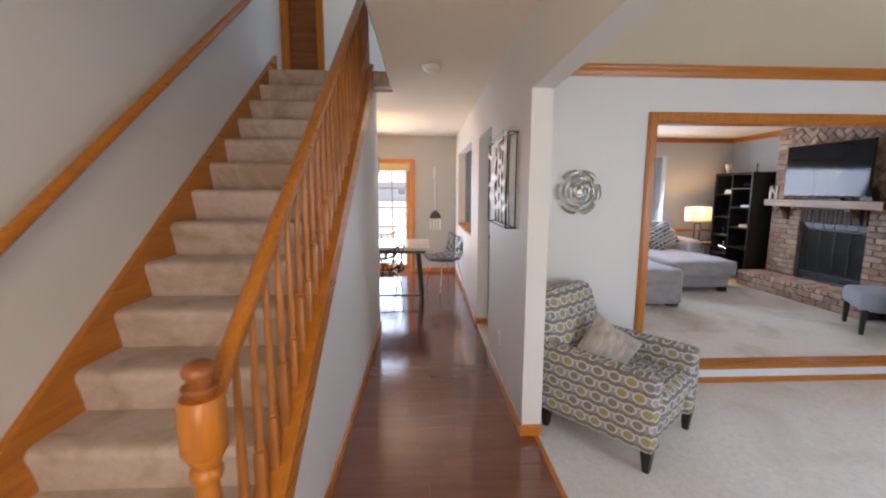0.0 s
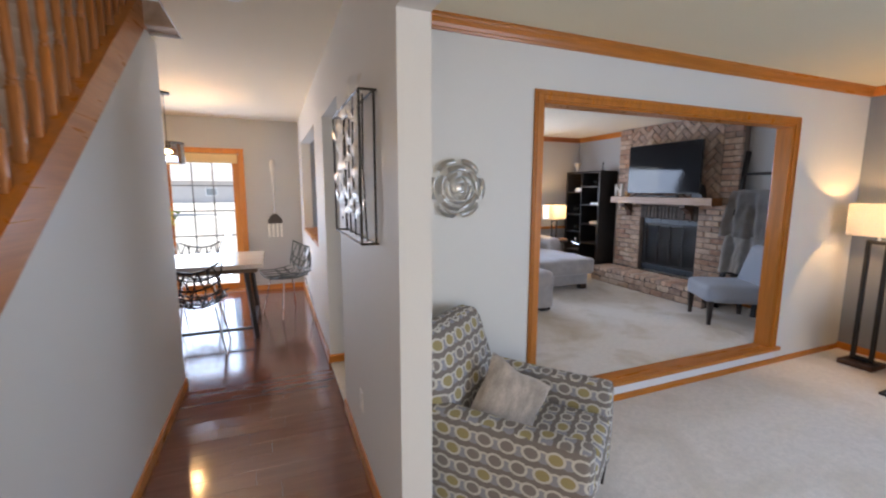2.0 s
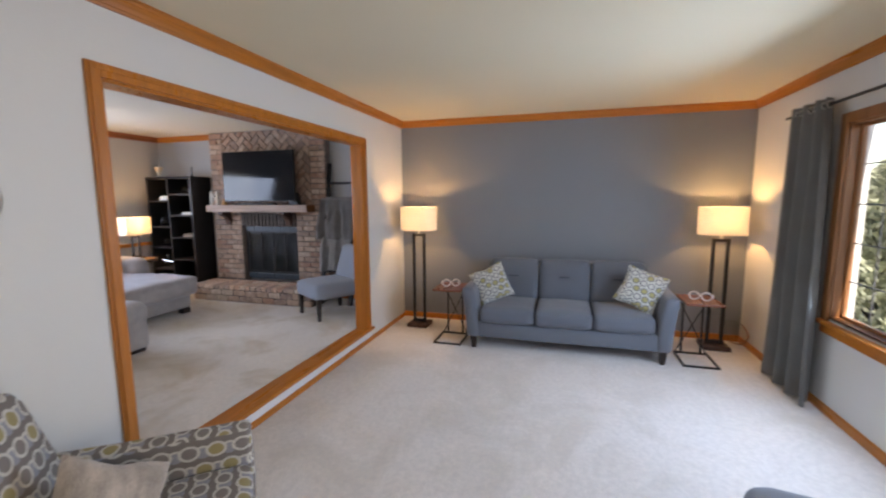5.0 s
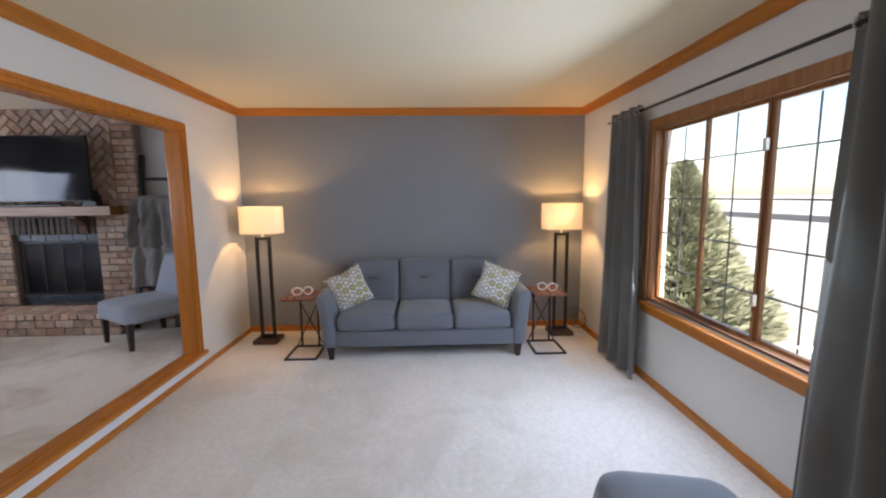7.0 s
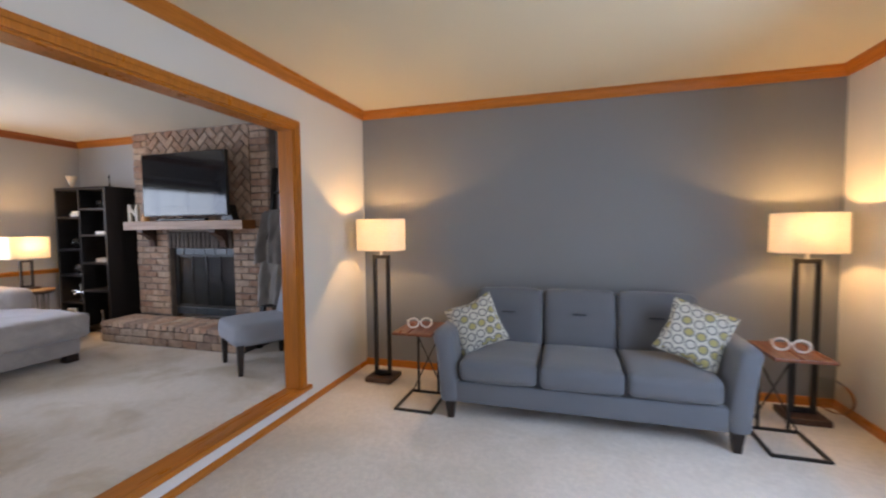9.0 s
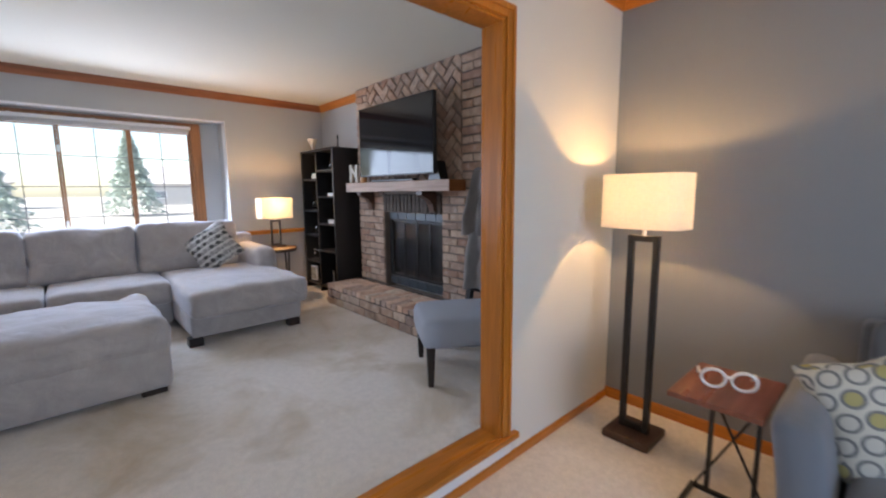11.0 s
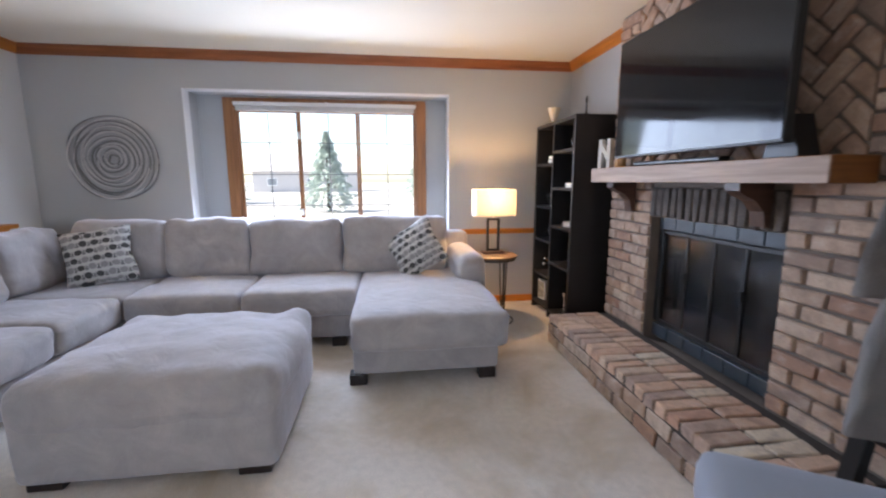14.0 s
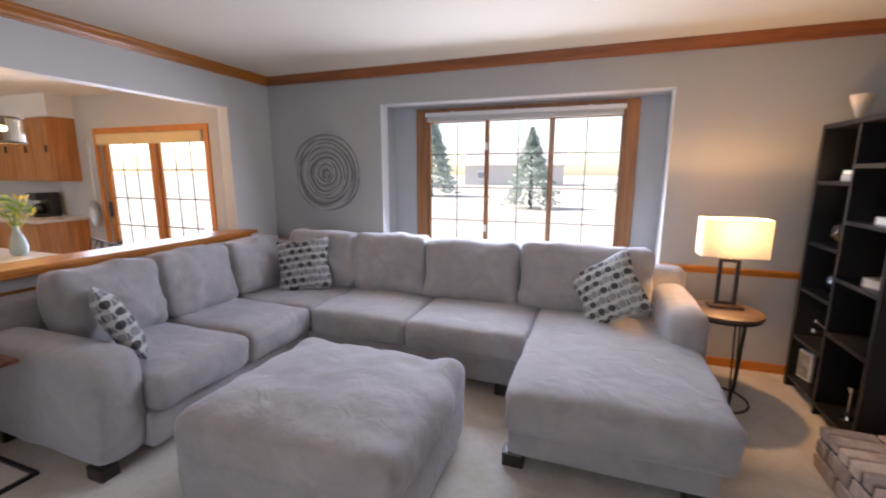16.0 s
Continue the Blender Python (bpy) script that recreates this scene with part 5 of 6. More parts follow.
for v in bm.verts:
    u = (v.co.x + O.x - 4.25) * 0.94 + (v.co.y + O.y - 7.0) * 0.35
    w_ = -(v.co.x + O.x - 4.25) * 0.35 + (v.co.y + O.y - 7.0) * 0.94
    if v.co.z > 0.4:
        v.co.z -= 0.028 * math.exp(-(u / 0.24) ** 2 - (w_ / 0.05) ** 2)
part("chaise_cushion", bm, SECTION, sect, smooth=True)
for k, (a, b, hgt) in enumerate(((2.32, 3.0, 0.50), (3.0, 3.79, 0.49), (3.79, 4.74, 0.50))):
    upholstery("back_cushion", a + 0.005, b - 0.005, 7.56, 7.80, 0.455, 0.455 + hgt, lean=("X", -9, 0, 7.7), r=0.055, puff=(0.0, 0.03, 0.012), n=22, wobble=0.026, seed=20 + k)
upholstery("back_cushion", 1.62, 2.33, 7.52, 7.80, 0.455, 0.955, lean=("X", -9, 0, 7.7), r=0.075, puff=(0.0, 0.03, 0.012), n=15, wobble=0.02, seed=31)
for k, (a, b, hgt) in enumerate(((5.82, 6.42, 0.47), (6.42, 7.02, 0.47), (7.02, 7.60, 0.46))):
    upholstery("back_cushion", 1.40, 1.64, a + 0.005, b - 0.005, 0.455, 0.455 + hgt, lean=("Y", -12, 1.5, 0), r=0.06, puff=(0.03, 0.0, 0.012), n=22, wobble=0.028, seed=40 + k)
upholstery("arm", 4.76, 5.0, 7.14, 8.0, 0.27, 0.68, r=0.085, puff=(0.01, 0.015, 0.01), n=12, wobble=0.008)
upholstery("arm", 1.16, 2.21, 5.56, 5.815, 0.07, 0.64, r=0.085, puff=(0.012, 0.012, 0.012), n=12, wobble=0.01)
for x, y in ((2.10, 5.62), (1.25, 5.64), (3.995, 6.425), (4.83, 6.425), (3.80, 7.10), (4.86, 7.9), (1.3, 7.9), (2.2, 7.1)):
    part("foot", boxes((x - O.x - 0.055, x - O.x + 0.055, y - O.y - 0.045, y - O.y + 0.045, 0.0, 0.075), bevel=0.006), DARKLEG, sect)

ott = thing("ottoman", "large grey velour ottoman with a soft domed top", "ottoman", pose(3.175, 6.06, 0))
part("body", soft(-0.525, 0.525, -0.465, 0.465, 0.032, 0.36, r=0.04, puff=(0.008, 0.008, 0), n=10, wobble=0.006), SECTION, ott, smooth=True)
bm = soft(-0.535, 0.535, -0.475, 0.475, 0.25, 0.475, r=0.075, puff=(0.014, 0.014, 0.050), n=28, wobble=0.017, seed=7)
for v in bm.verts:
    e = max(abs(v.co.x) / 0.52, abs(v.co.y) / 0.46)
    if v.co.z > 0.33 and e > 0.6:
        v.co.z += 0.006 * math.sin(40 * (v.co.x + v.co.y)) * (e - 0.6)
    if v.co.z > 0.33:
        for cx_, cy_, lift in ((0.47, 0.41, 0.026), (-0.47, 0.41, 0.02), (0.48, -0.42, 0.012)):
            v.co.z += lift * math.exp(-((v.co.x - cx_) ** 2 + (v.co.y - cy_) ** 2) / 0.012)
        v.co.z -= 0.02 * math.exp(-((v.co.x - 0.28) ** 2 + (v.co.y - 0.36) ** 2) / 0.012)
part("cushion", bm, SECTION, ott, smooth=True)
for sx in (-1, 1):
    for sy in (-1, 1):
        part("foot", boxes((sx * 0.42 - 0.07, sx * 0.42 + 0.07, sy * 0.40 - 0.045, sy * 0.40 + 0.045, 0.0, 0.055), bevel=0.006), DARKLEG, ott)

cushion("throw_cushion", "black and white oval-print cushion in the sofa corner", BW_FABRIC, pose(1.99, 7.36, 0.475, 0, 0, 20) @ pose(0, 0, 0, -20, -8, 0), 0.47, 0.14, 11)
cushion("throw_cushion", "black and white oval-print cushion tilted against the chaise arm", BW_FABRIC, pose(4.52, 7.34, 0.52, 0, 0, -14) @ pose(0, 0, 0, -24, -33, 0), 0.46, 0.14, 12)
cushion("throw_cushion", "black and white oval-print cushion against the sofa arm", BW_FABRIC, pose(1.97, 5.97, 0.47, 0, 0, 150) @ pose(0, 0, 0, -24, 14, 0), 0.46, 0.14, 13)

c_table(pose(1.58, 5.36, 0, rz=180), "small c-shaped side table beside the sectional arm")

# round end table with its lamp
et = thing("end_table", "round rustic end table on thin black legs", "table", pose(5.145, 7.52, 0))
bm = fresh()
lathe(bm, [(0.208, 0.598), (0.215, 0.605), (0.215, 0.618), (0.208, 0.623)], 0, 0, 36)
part("top", bm, RUSTIC, et, smooth=True)
bm = fresh()
tube(bm, [(0.20 * math.cos(2 * math.pi * i / 32), 0.20 * math.sin(2 * math.pi * i / 32), 0.588) for i in range(32)], 0.009, 6, True)
part("hoop", bm, BLACK, et, smooth=True)
bm = fresh()
tube(bm, [(0.19 * math.cos(2 * math.pi * i / 32), 0.19 * math.sin(2 * math.pi * i / 32), 0.007) for i in range(32)], 0.007, 6, True)
part("foot_ring", bm, BLACK, et, smooth=True)
for k in range(3):
    a = radians(-80 + 120 * k)
    bm = fresh()
    for s in (-0.12, 0.12):
        tube(bm, [(0.19 * math.cos(a), 0.19 * math.sin(a), 0.01), (0.20 * math.cos(a + s), 0.20 * math.sin(a + s), 0.585)], 0.006, 6)
    part("leg", bm, BLACK, et)

tl = thing("table_lamp", "table lamp with open black frame and lit cream shade", "lamp", pose(5.155, 7.58, 0.623))
part("base", boxes((-0.10, 0.10, -0.055, 0.055, 0.0, 0.022), bevel=0.005), RUSTBASE, tl)
for s in (-1, 1):
    part("upright", boxes((s * 0.05 - 0.011, s * 0.05 + 0.011, -0.011, 0.011, 0.022, 0.325), bevel=0.002), BLACK, tl)
part("crosspiece", boxes((-0.039, 0.039, -0.011, 0.011, 0.303, 0.325), bevel=0.002), BLACK, tl)
part("crosspiece", boxes((-0.039, 0.039, -0.011, 0.011, 0.023, 0.042), bevel=0.002), BLACK, tl)
bm = fresh()
lathe(bm, [(0.01, 0.325), (0.01, 0.36), (0.018, 0.362), (0.018, 0.41)], 0, 0, 10)
part("stem", bm, SILVER, tl)
bm = fresh()
shade_wall(bm, 0.19, 0.105, 0.348, 0.585, power=0.25)
part("shade", bm, SHADE, tl, "glowing cream linen box shade")

# black bookcase with ornaments; front towards -x
BX0, BX1, BY0, BY1, BH = 5.672, 6.05, 7.07, 7.94, 1.80
book = thing("bookcase", "tall black staggered bookcase with ornaments on its shelves", "bookcase", pose(BX0, BY0, 0))
bw, bd = BY1 - BY0, BX1 - BX0
for y in (0.0, bw - 0.03):
    part("side_panel", boxes((0, bd, y, y + 0.03, 0, BH), bevel=0.002), BLACKWOOD, book)
part("top_panel", boxes((0, bd, 0.03, bw - 0.03, BH - 0.03, BH), bevel=0.002), BLACKWOOD, book)
part("back_panel", boxes((bd - 0.012, bd, 0.03, bw - 0.03, 0.0, BH - 0.03)), BLACKWOOD, book)
part("divider", boxes((0.01, bd - 0.012, 0.45, 0.475, 0.0, BH - 0.03)), BLACKWOOD, book)
SHELF_L, SHELF_R = (0.06, 0.36, 0.70, 1.02, 1.42), (0.06, 0.52, 0.86, 1.20, 1.52)
for z in SHELF_L:
    part("shelf", boxes((0.006, bd - 0.012, 0.475, bw - 0.03, z, z + 0.024), bevel=0.002), BLACKWOOD, book)
for z in SHELF_R:
    part("shelf", boxes((0.006, bd - 0.012, 0.03, 0.45, z, z + 0.024), bevel=0.002), BLACKWOOD, book)


def bowl(m, r, label):
    ob = thing("glass_bowl", label, "bowl", m, "glass bowls on the bookcase")
    bm = fresh()
    prof = [(r * 0.35, 0.0), (r * 0.8, r * 0.25), (r, r * 0.8), (r * 0.9, r * 1.35), (r * 0.62, r * 1.6), (r * 0.58, r * 1.6), (r * 0.85, r * 1.33), (r * 0.94, r * 0.8), (r * 0.74, r * 0.3), (r * 0.3, 0.06 * r)]
    lathe(bm, prof, 0, 0, 24)
    part("body", bm, SMOKE, ob, smooth=True)
    return ob


bowl(pose(BX0 + 0.14, BY0 + 0.70, 1.044), 0.085, "round clear glass bowl on a bookcase shelf")
bowl(pose(BX0 + 0.14, BY0 + 0.68, 0.724), 0.08, "round smoky glass bowl on a bookcase shelf")
bowl(pose(BX0 + 0.14, BY0 + 0.24, 1.544), 0.07, "small glass bowl on an upper shelf")
jack = thing("silver_jack", "large silver jack-shaped ornament on a bookcase shelf", "ornament", pose(BX0 + 0.12, BY0 + 0.68, 0.384))
for d in ((0.10, 0.05, 0.0), (-0.03, 0.10, 0.03), (0.02, 0.03, 0.11)):
    bm = fresh()
    c = Vector((0, 0, 0.10))
    tube(bm, [c - Vector(d) * 0.9, c + Vector(d) * 0.9], 0.010, 8)
    for s in (-1, 1):
        bmesh.ops.create_icosphere(bm, subdivisions=2, radius=0.018, matrix=Matrix.Translation(c + Vector(d) * s * 0.9))
    part("bar", bm, CHROME, jack, smooth=True)
pic = thing("photo_frame", "small pale picture block on the lowest shelf", "picture frame", pose(BX0 + 0.08, BY0 + 0.80, 0.084, rz=15))
part("frame", boxes((-0.012, 0.012, -0.07, 0.07, 0, 0.20), bevel=0.003), WHITE, pic)
part("picture", boxes((-0.0145, -0.0125, -0.055, 0.055, 0.015, 0.185)), tone("faded_print", (0.42, 0.40, 0.34), 0.5, 0.5, 18, 40, 0.0), pic)
for k, (y, z, h, c) in enumerate(((0.62, 1.446, 0.035, (0.60, 0.57, 0.50)), (0.20, 1.224, 0.04, (0.62, 0.58, 0.52)), (0.60, 1.482, 0.03, (0.20, 0.42, 0.48)), (0.22, 0.884, 0.05, (0.5, 0.48, 0.42)))):
    bk = thing("book", "pale book lying flat on a bookcase shelf", "book", pose(BX0 + 0.17, BY0 + y, z, rz=6 * k), "books on the bookcase")
    m_ = tone("book_cover", c, 0.6, 0.08)
    part("cover", boxes((-0.11, 0.11, -0.08, 0.08, 0, 0.004), (-0.11, 0.11, -0.08, 0.08, h - 0.004, h), (-0.11, 0.11, 0.076, 0.08, 0.004, h - 0.004)), m_, bk)
    part("pages", boxes((-0.106, 0.106, -0.077, 0.076, 0.004, h - 0.004)), WHITE, bk)
can = thing("candlestick", "slim silver candlestick on a bookcase shelf", "candlestick", pose(BX0 + 0.10, BY0 + 0.28, 0.084))
bm = fresh()
lathe(bm, [(0.045, 0), (0.045, 0.008), (0.012, 0.02), (0.01, 0.16), (0.022, 0.175), (0.022, 0.2)], 0, 0, 16)
part("stem", bm, CHROME, can, smooth=True)
trumpet = thing("amber_vase", "amber glass trumpet vase on top of the bookcase", "vase", pose(BX0 + 0.10, BY0 + 0.70, BH, rx=0))
bm = fresh()
lathe(bm, [(0.03, 0), (0.03, 0.008), (0.014, 0.02), (0.03, 0.06), (0.055, 0.13), (0.06, 0.155), (0.054, 0.155), (0.026, 0.065)], 0, 0, 20)
part("body", bm, tone("amber_glaze", (0.75, 0.62, 0.45), 0.2, 0.1), trumpet, smooth=True)
fin = thing("finial", "dark slim finial ornament on top of the bookcase", "ornament", pose(BX0 + 0.12, BY0 + 0.08, BH))
bm = fresh()
lathe(bm, [(0.03, 0), (0.03, 0.01), (0.008, 0.02), (0.006, 0.10), (0.012, 0.11), (0.003, 0.15)], 0, 0, 14)
part("body", bm, BLACK, fin, smooth=True)

# ---- fireplace ----
FX, FY0, FY1 = 5.93, 4.95, 6.93
OY0, OY1, OZ = 5.46, 6.42, 1.05
HX, HY0, HY1, HZ = 5.455, 4.95, 6.935, 0.235
fire = thing("fireplace", "tumbled brick fireplace with raised hearth and glass doors", "fireplace", pose(0, 0, 0))
for a, b, lo_, hi_ in wall_grid(FY0 + 0.01, FY1 - 0.01, 0.0, CEIL - 0.002, [(OY0, OY1, 0.2, OZ)]):
    part("core", boxes((FX + 0.012, EAST_F - 0.002, a, b, lo_, hi_)), MORTAR, fire, "grey-tan mortar")
part("hearth_core", boxes((HX + 0.012, FX + 0.0115, HY0 + 0.012, HY1 - 0.012, 0.0, HZ - 0.012)), SOOT_MORTAR, fire, "dark mortar of the hearth")
FD = FX + 0.04
part("firebox", boxes((EAST_F - 0.04, EAST_F - 0.003, OY0 + 0.001, OY1 - 0.001, 0.236, OZ - 0.001)), FIREMETAL, fire)
bm = fresh()
for a, b, c, d in ((OY0 + 0.002, OY1 - 0.002, OZ - 0.085, OZ - 0.002), (OY0 + 0.002, OY0 + 0.05, 0.34, OZ - 0.086), (OY1 - 0.05, OY1 - 0.002, 0.34, OZ - 0.086)):
    box(bm, FD + 0.03, FD + 0.06, a, b, c, d, 0.003)
part("surround", bm, FIREMETAL, fire, "dark slate fire surround")
for k in range(6):
    a = OY0 + 0.004 + k * (OY1 - OY0 - 0.008) / 6
    b = a + (OY1 - OY0 - 0.008) / 6 - 0.006
    part("sill_tile", boxes((FD + 0.024, FD + 0.058, a, b, 0.24, 0.325), bevel=0.004), SILL_BLUE, fire)
    part("head_tile", boxes((FD + 0.022, FD + 0.03, a, b, OZ - 0.08, OZ - 0.006), bevel=0.003), SILL_BLUE, fire)
n = 4
for k in range(n):
    a = OY0 + 0.052 + k * (OY1 - OY0 - 0.104) / n
    b = a + (OY1 - OY0 - 0.104) / n - 0.003
    bm = fresh()
    for q in ((a, a + 0.008, 0.342, OZ - 0.09), (b - 0.008, b, 0.342, OZ - 0.09), (a + 0.008, b - 0.008, 0.342, 0.362), (a + 0.008, b - 0.008, OZ - 0.11, OZ - 0.09)):
        box(bm, FD + 0.034, FD + 0.05, *q)
    dr = part("glass_door", bm, BLACK, fire, "black framed fire door")
    part("pane", boxes((FD + 0.040, FD + 0.044, a + 0.007, b - 0.007, 0.361, OZ - 0.109)), glassy("fire_door_glass", (0.8, 0.82, 0.83)) if k == 0 else bpy.data.materials["fire_door_glass"], dr)
    part("pull", boxes((FD + 0.018, FD + 0.034, (b if k % 2 == 0 else a) - 0.008, (b if k % 2 == 0 else a) + 0.008, 0.66, 0.72), bevel=0.003), BLACK, dr)
rnd = random.Random(21)
for k in range(5):
    bm = fresh()
    y0 = OY0 + 0.25 + rnd.uniform(0, 0.12)
    tube(bm, [(FD + 0.09 + 0.003 * k, y0, 0.40 + 0.045 * k), (FD + 0.088 + 0.003 * k, y0 + 0.25, 0.42 + 0.04 * k + rnd.uniform(-0.03, 0.03)), (FD + 0.092, y0 + 0.5, 0.41 + 0.045 * k)], 0.022, 9)
    part("log", bm, LOG, fire, smooth=True)
part("grate", boxes((FD + 0.07, FD + 0.098, OY0 + 0.2, OY1 - 0.2, 0.33, 0.36), (FD + 0.08, FD + 0.09, OY0 + 0.25, OY0 + 0.26, 0.235, 0.33), (FD + 0.08, FD + 0.09, OY1 - 0.26, OY1 - 0.25, 0.235, 0.33)), BLACK, fire)

mantel = thing("mantel_shelf", "thick oak mantel beam on carved brackets over the fire", "mantel", pose(FX - 0.006, 5.99, 1.272))
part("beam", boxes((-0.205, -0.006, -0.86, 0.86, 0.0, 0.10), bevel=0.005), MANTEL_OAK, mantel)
# front of the beam gets a paler layer than its ends
part("face_board", boxes((-0.212, -0.2055, -0.86, 0.86, 0.001, 0.097), bevel=0.002), MANTEL, mantel, "paler front face of the mantel")
for y in (-0.42, 0.64):
    bm = fresh()
    prism(bm, [(-0.18, 0.0), (-0.006, 0.0), (-0.006, -0.20), (-0.03, -0.20), (-0.045, -0.13), (-0.09, -0.08), (-0.15, -0.055), (-0.18, -0.035)], y - 0.04, y + 0.04, 1)
    part("bracket", bm, RUSTBASE, mantel, "dark carved oak bracket")

tv = thing("television", "large black flat television on an arm over the mantel", "television", pose(5.68, 5.88, 1.425))
part("panel", boxes((0.0, 0.04, -0.595, 0.595, 0.0, 0.70), bevel=0.004), BLACK, tv)
part("screen", boxes((-0.003, 0.0, -0.588, 0.588, 0.014, 0.692)), SCREEN, tv, "glossy dark screen")
part("wall_arm", boxes((0.04, 0.24, -0.12, 0.12, 0.25, 0.45), (0.04, 0.06, -0.3, 0.3, 0.15, 0.55), bevel=0.004), BLACK, tv)
spk = thing("speaker", "small black wedge speaker on the mantel", "speaker", pose(5.83, 5.39, 1.373))
bm = fresh()
prism(bm, [(-0.08, 0.0), (0.08, 0.0), (0.035, 0.17), (-0.03, 0.17)], -0.05, 0.05, 1)
bmesh.ops.rotate(bm, verts=bm.verts, matrix=Matrix.Rotation(radians(90), 3, "Z"))
part("body", bm, BLACK, spk)
bar = thing("sound_bar", "low black sound bar under the television", "sound bar", pose(5.77, 6.01, 1.373))
part("body", boxes((-0.03, 0.03, -0.35, 0.35, 0.0, 0.025), bevel=0.008), BLACK, bar)
letter = thing("letter_ornament", "pale wooden letter block on the mantel end", "ornament", pose(5.75, 6.72, 1.373, rz=8))
bm = fresh()
box(bm, -0.018, 0.018, -0.065, -0.03, 0.0, 0.20, 0.003)
box(bm, -0.018, 0.018, 0.03, 0.065, 0.0, 0.20, 0.003)
prism(bm, [(-0.0302, 0.05), (-0.0302, 0.10), (0.0302, 0.17), (0.0302, 0.12)], -0.016, 0.016, 0)
part("body", bm, tone("limed_wood", (0.55, 0.50, 0.42), 0.6, 0.15), letter)
cdl = thing("candle_holder", "amber glass candle holder on the mantel", "candle holder", pose(5.77, 6.56, 1.373))
bm = fresh()
lathe(bm, [(0.03, 0), (0.036, 0.01), (0.036, 0.08), (0.032, 0.085)], 0, 0, 18)
part("body", bm, tone("amber_glass", (0.55, 0.30, 0.12), 0.15, 0.1), cdl, smooth=True)

# leaning ladder with two throws
lad = thing("blanket_ladder", "dark wooden ladder leaning against the wall", "ladder", pose(0, 0, 0))


def lean_x(z):
    return 5.70 + 0.335 * z / 1.95


for y in (4.945, 4.50):
    bm = fresh()
    prism(bm, [(lean_x(0) - 0.02, 0.0), (lean_x(0) + 0.025, 0.0), (lean_x(1.95) + 0.025, 1.95), (lean_x(1.95) - 0.02, 1.95)], y - 0.025, y + 0.025, 1)
    part("rail", bm, BLACKWOOD, lad)
for z in (0.45, 0.85, 1.25, 1.67):
    bm = fresh()
    tube(bm, [(lean_x(z), 4.525, z), (lean_x(z), 4.92, z)], 0.018, 10)
    part("rung", bm, BLACKWOOD, lad, smooth=True)


def throw(name, label, material, y0, y1, z_top, front, rear, seed, wide=0.1):
    bm = fresh()
    grid = []
    nu, nv = 44, 40
    for j in range(nv + 1):
        s = -rear + (front + rear) * j / nv
        row = []
        for i in range(nu + 1):
            u = i / nu
            y = y0 + (y1 - y0) * u + 0.012 * math.sin(5 * s + seed)
            flare = 1 + wide * max(0, s)
            y = (y0 + y1) / 2 + (y - (y0 + y1) / 2) * flare
            fold = 0.030 * math.sin(u * 13 + seed + 2.5 * s + 1.5 * u * u) * min(1, abs(s) * 4) + (0.012 * math.sin(u * 29 + 3 * s + seed) + 0.03 * noise.noise(Vector((u * 7 - s * 3, s * 5, seed)))) * min(1, abs(s) * 5)
            if abs(s) < 0.05:
                a = s / 0.05 * 1.57
                x, z = lean_x(z_top) - 0.036 * math.sin(a), z_top + 0.032 * math.cos(a)
            else:
                z = z_top - (abs(s) - 0.05)
                x = lean_x(z) + (-0.055 - 0.03 * abs(s) if s > 0 else 0.036)
            row.append(bm.verts.new((x + (fold if s > 0 else fold * 0.4), y, z + 0.008 * math.sin(u * 9 + seed) * (s > 0.3))))
        grid.append(row)
    for a, b in zip(grid, grid[1:]):
        for i in range(nu):
            bm.faces.new((a[i], a[i + 1], b[i + 1], b[i]))
    bmesh.ops.solidify(bm, geom=bm.faces, thickness=0.014)
    ob = new(name, mesh_of(name, bm, material, True))
    return tagged(ob, label, "blanket", "throws on the ladder")


throw("throw_blanket", "charcoal plush throw folded over the ladder", BLANKET_DARK, 4.50, 4.99, 1.45, 0.60, 0.18, 1.0, 0.42)
throw("throw_blanket", "light grey knitted throw hanging low on the ladder", BLANKET, 4.52, 4.975, 0.92, 0.50, 0.2, 3.0)

# slipper chair; front towards -y
slip = thing("slipper_chair", "blue-grey armless slipper chair on dark legs", "chair", pose(5.335, 4.555, 0, rz=-122))
part("seat", soft(-0.29, 0.29, -0.35, 0.27, 0.25, 0.44, r=0.05, puff=(0.006, 0.01, 0.015), n=13, wobble=0.004), CHAIR_BLUE, slip, smooth=True)
bm = soft(-0.29, 0.29, -0.05, 0.08, 0.0, 0.50, r=0.05, puff=(0.0, 0.015, 0.008), n=13, wobble=0.004)
for v in bm.verts:
    v.co.x *= 1.0 - 0.22 * max(0.0, v.co.z / 0.5) ** 1.5
bmesh.ops.rotate(bm, verts=bm.verts, matrix=Matrix.Rotation(radians(-14), 3, "X"))
bmesh.ops.translate(bm, verts=bm.verts, vec=(0, 0.22, 0.36))
part("backrest", bm, CHAIR_BLUE, slip, smooth=True)
for sx in (-1, 1):
    for y in (-0.30, 0.24):
        bm = fresh()
        tapered_leg(bm, sx * 0.255, y, 0.0, 0.27, 0.017, 0.028)
        part("leg", bm, DARKLEG, slip)

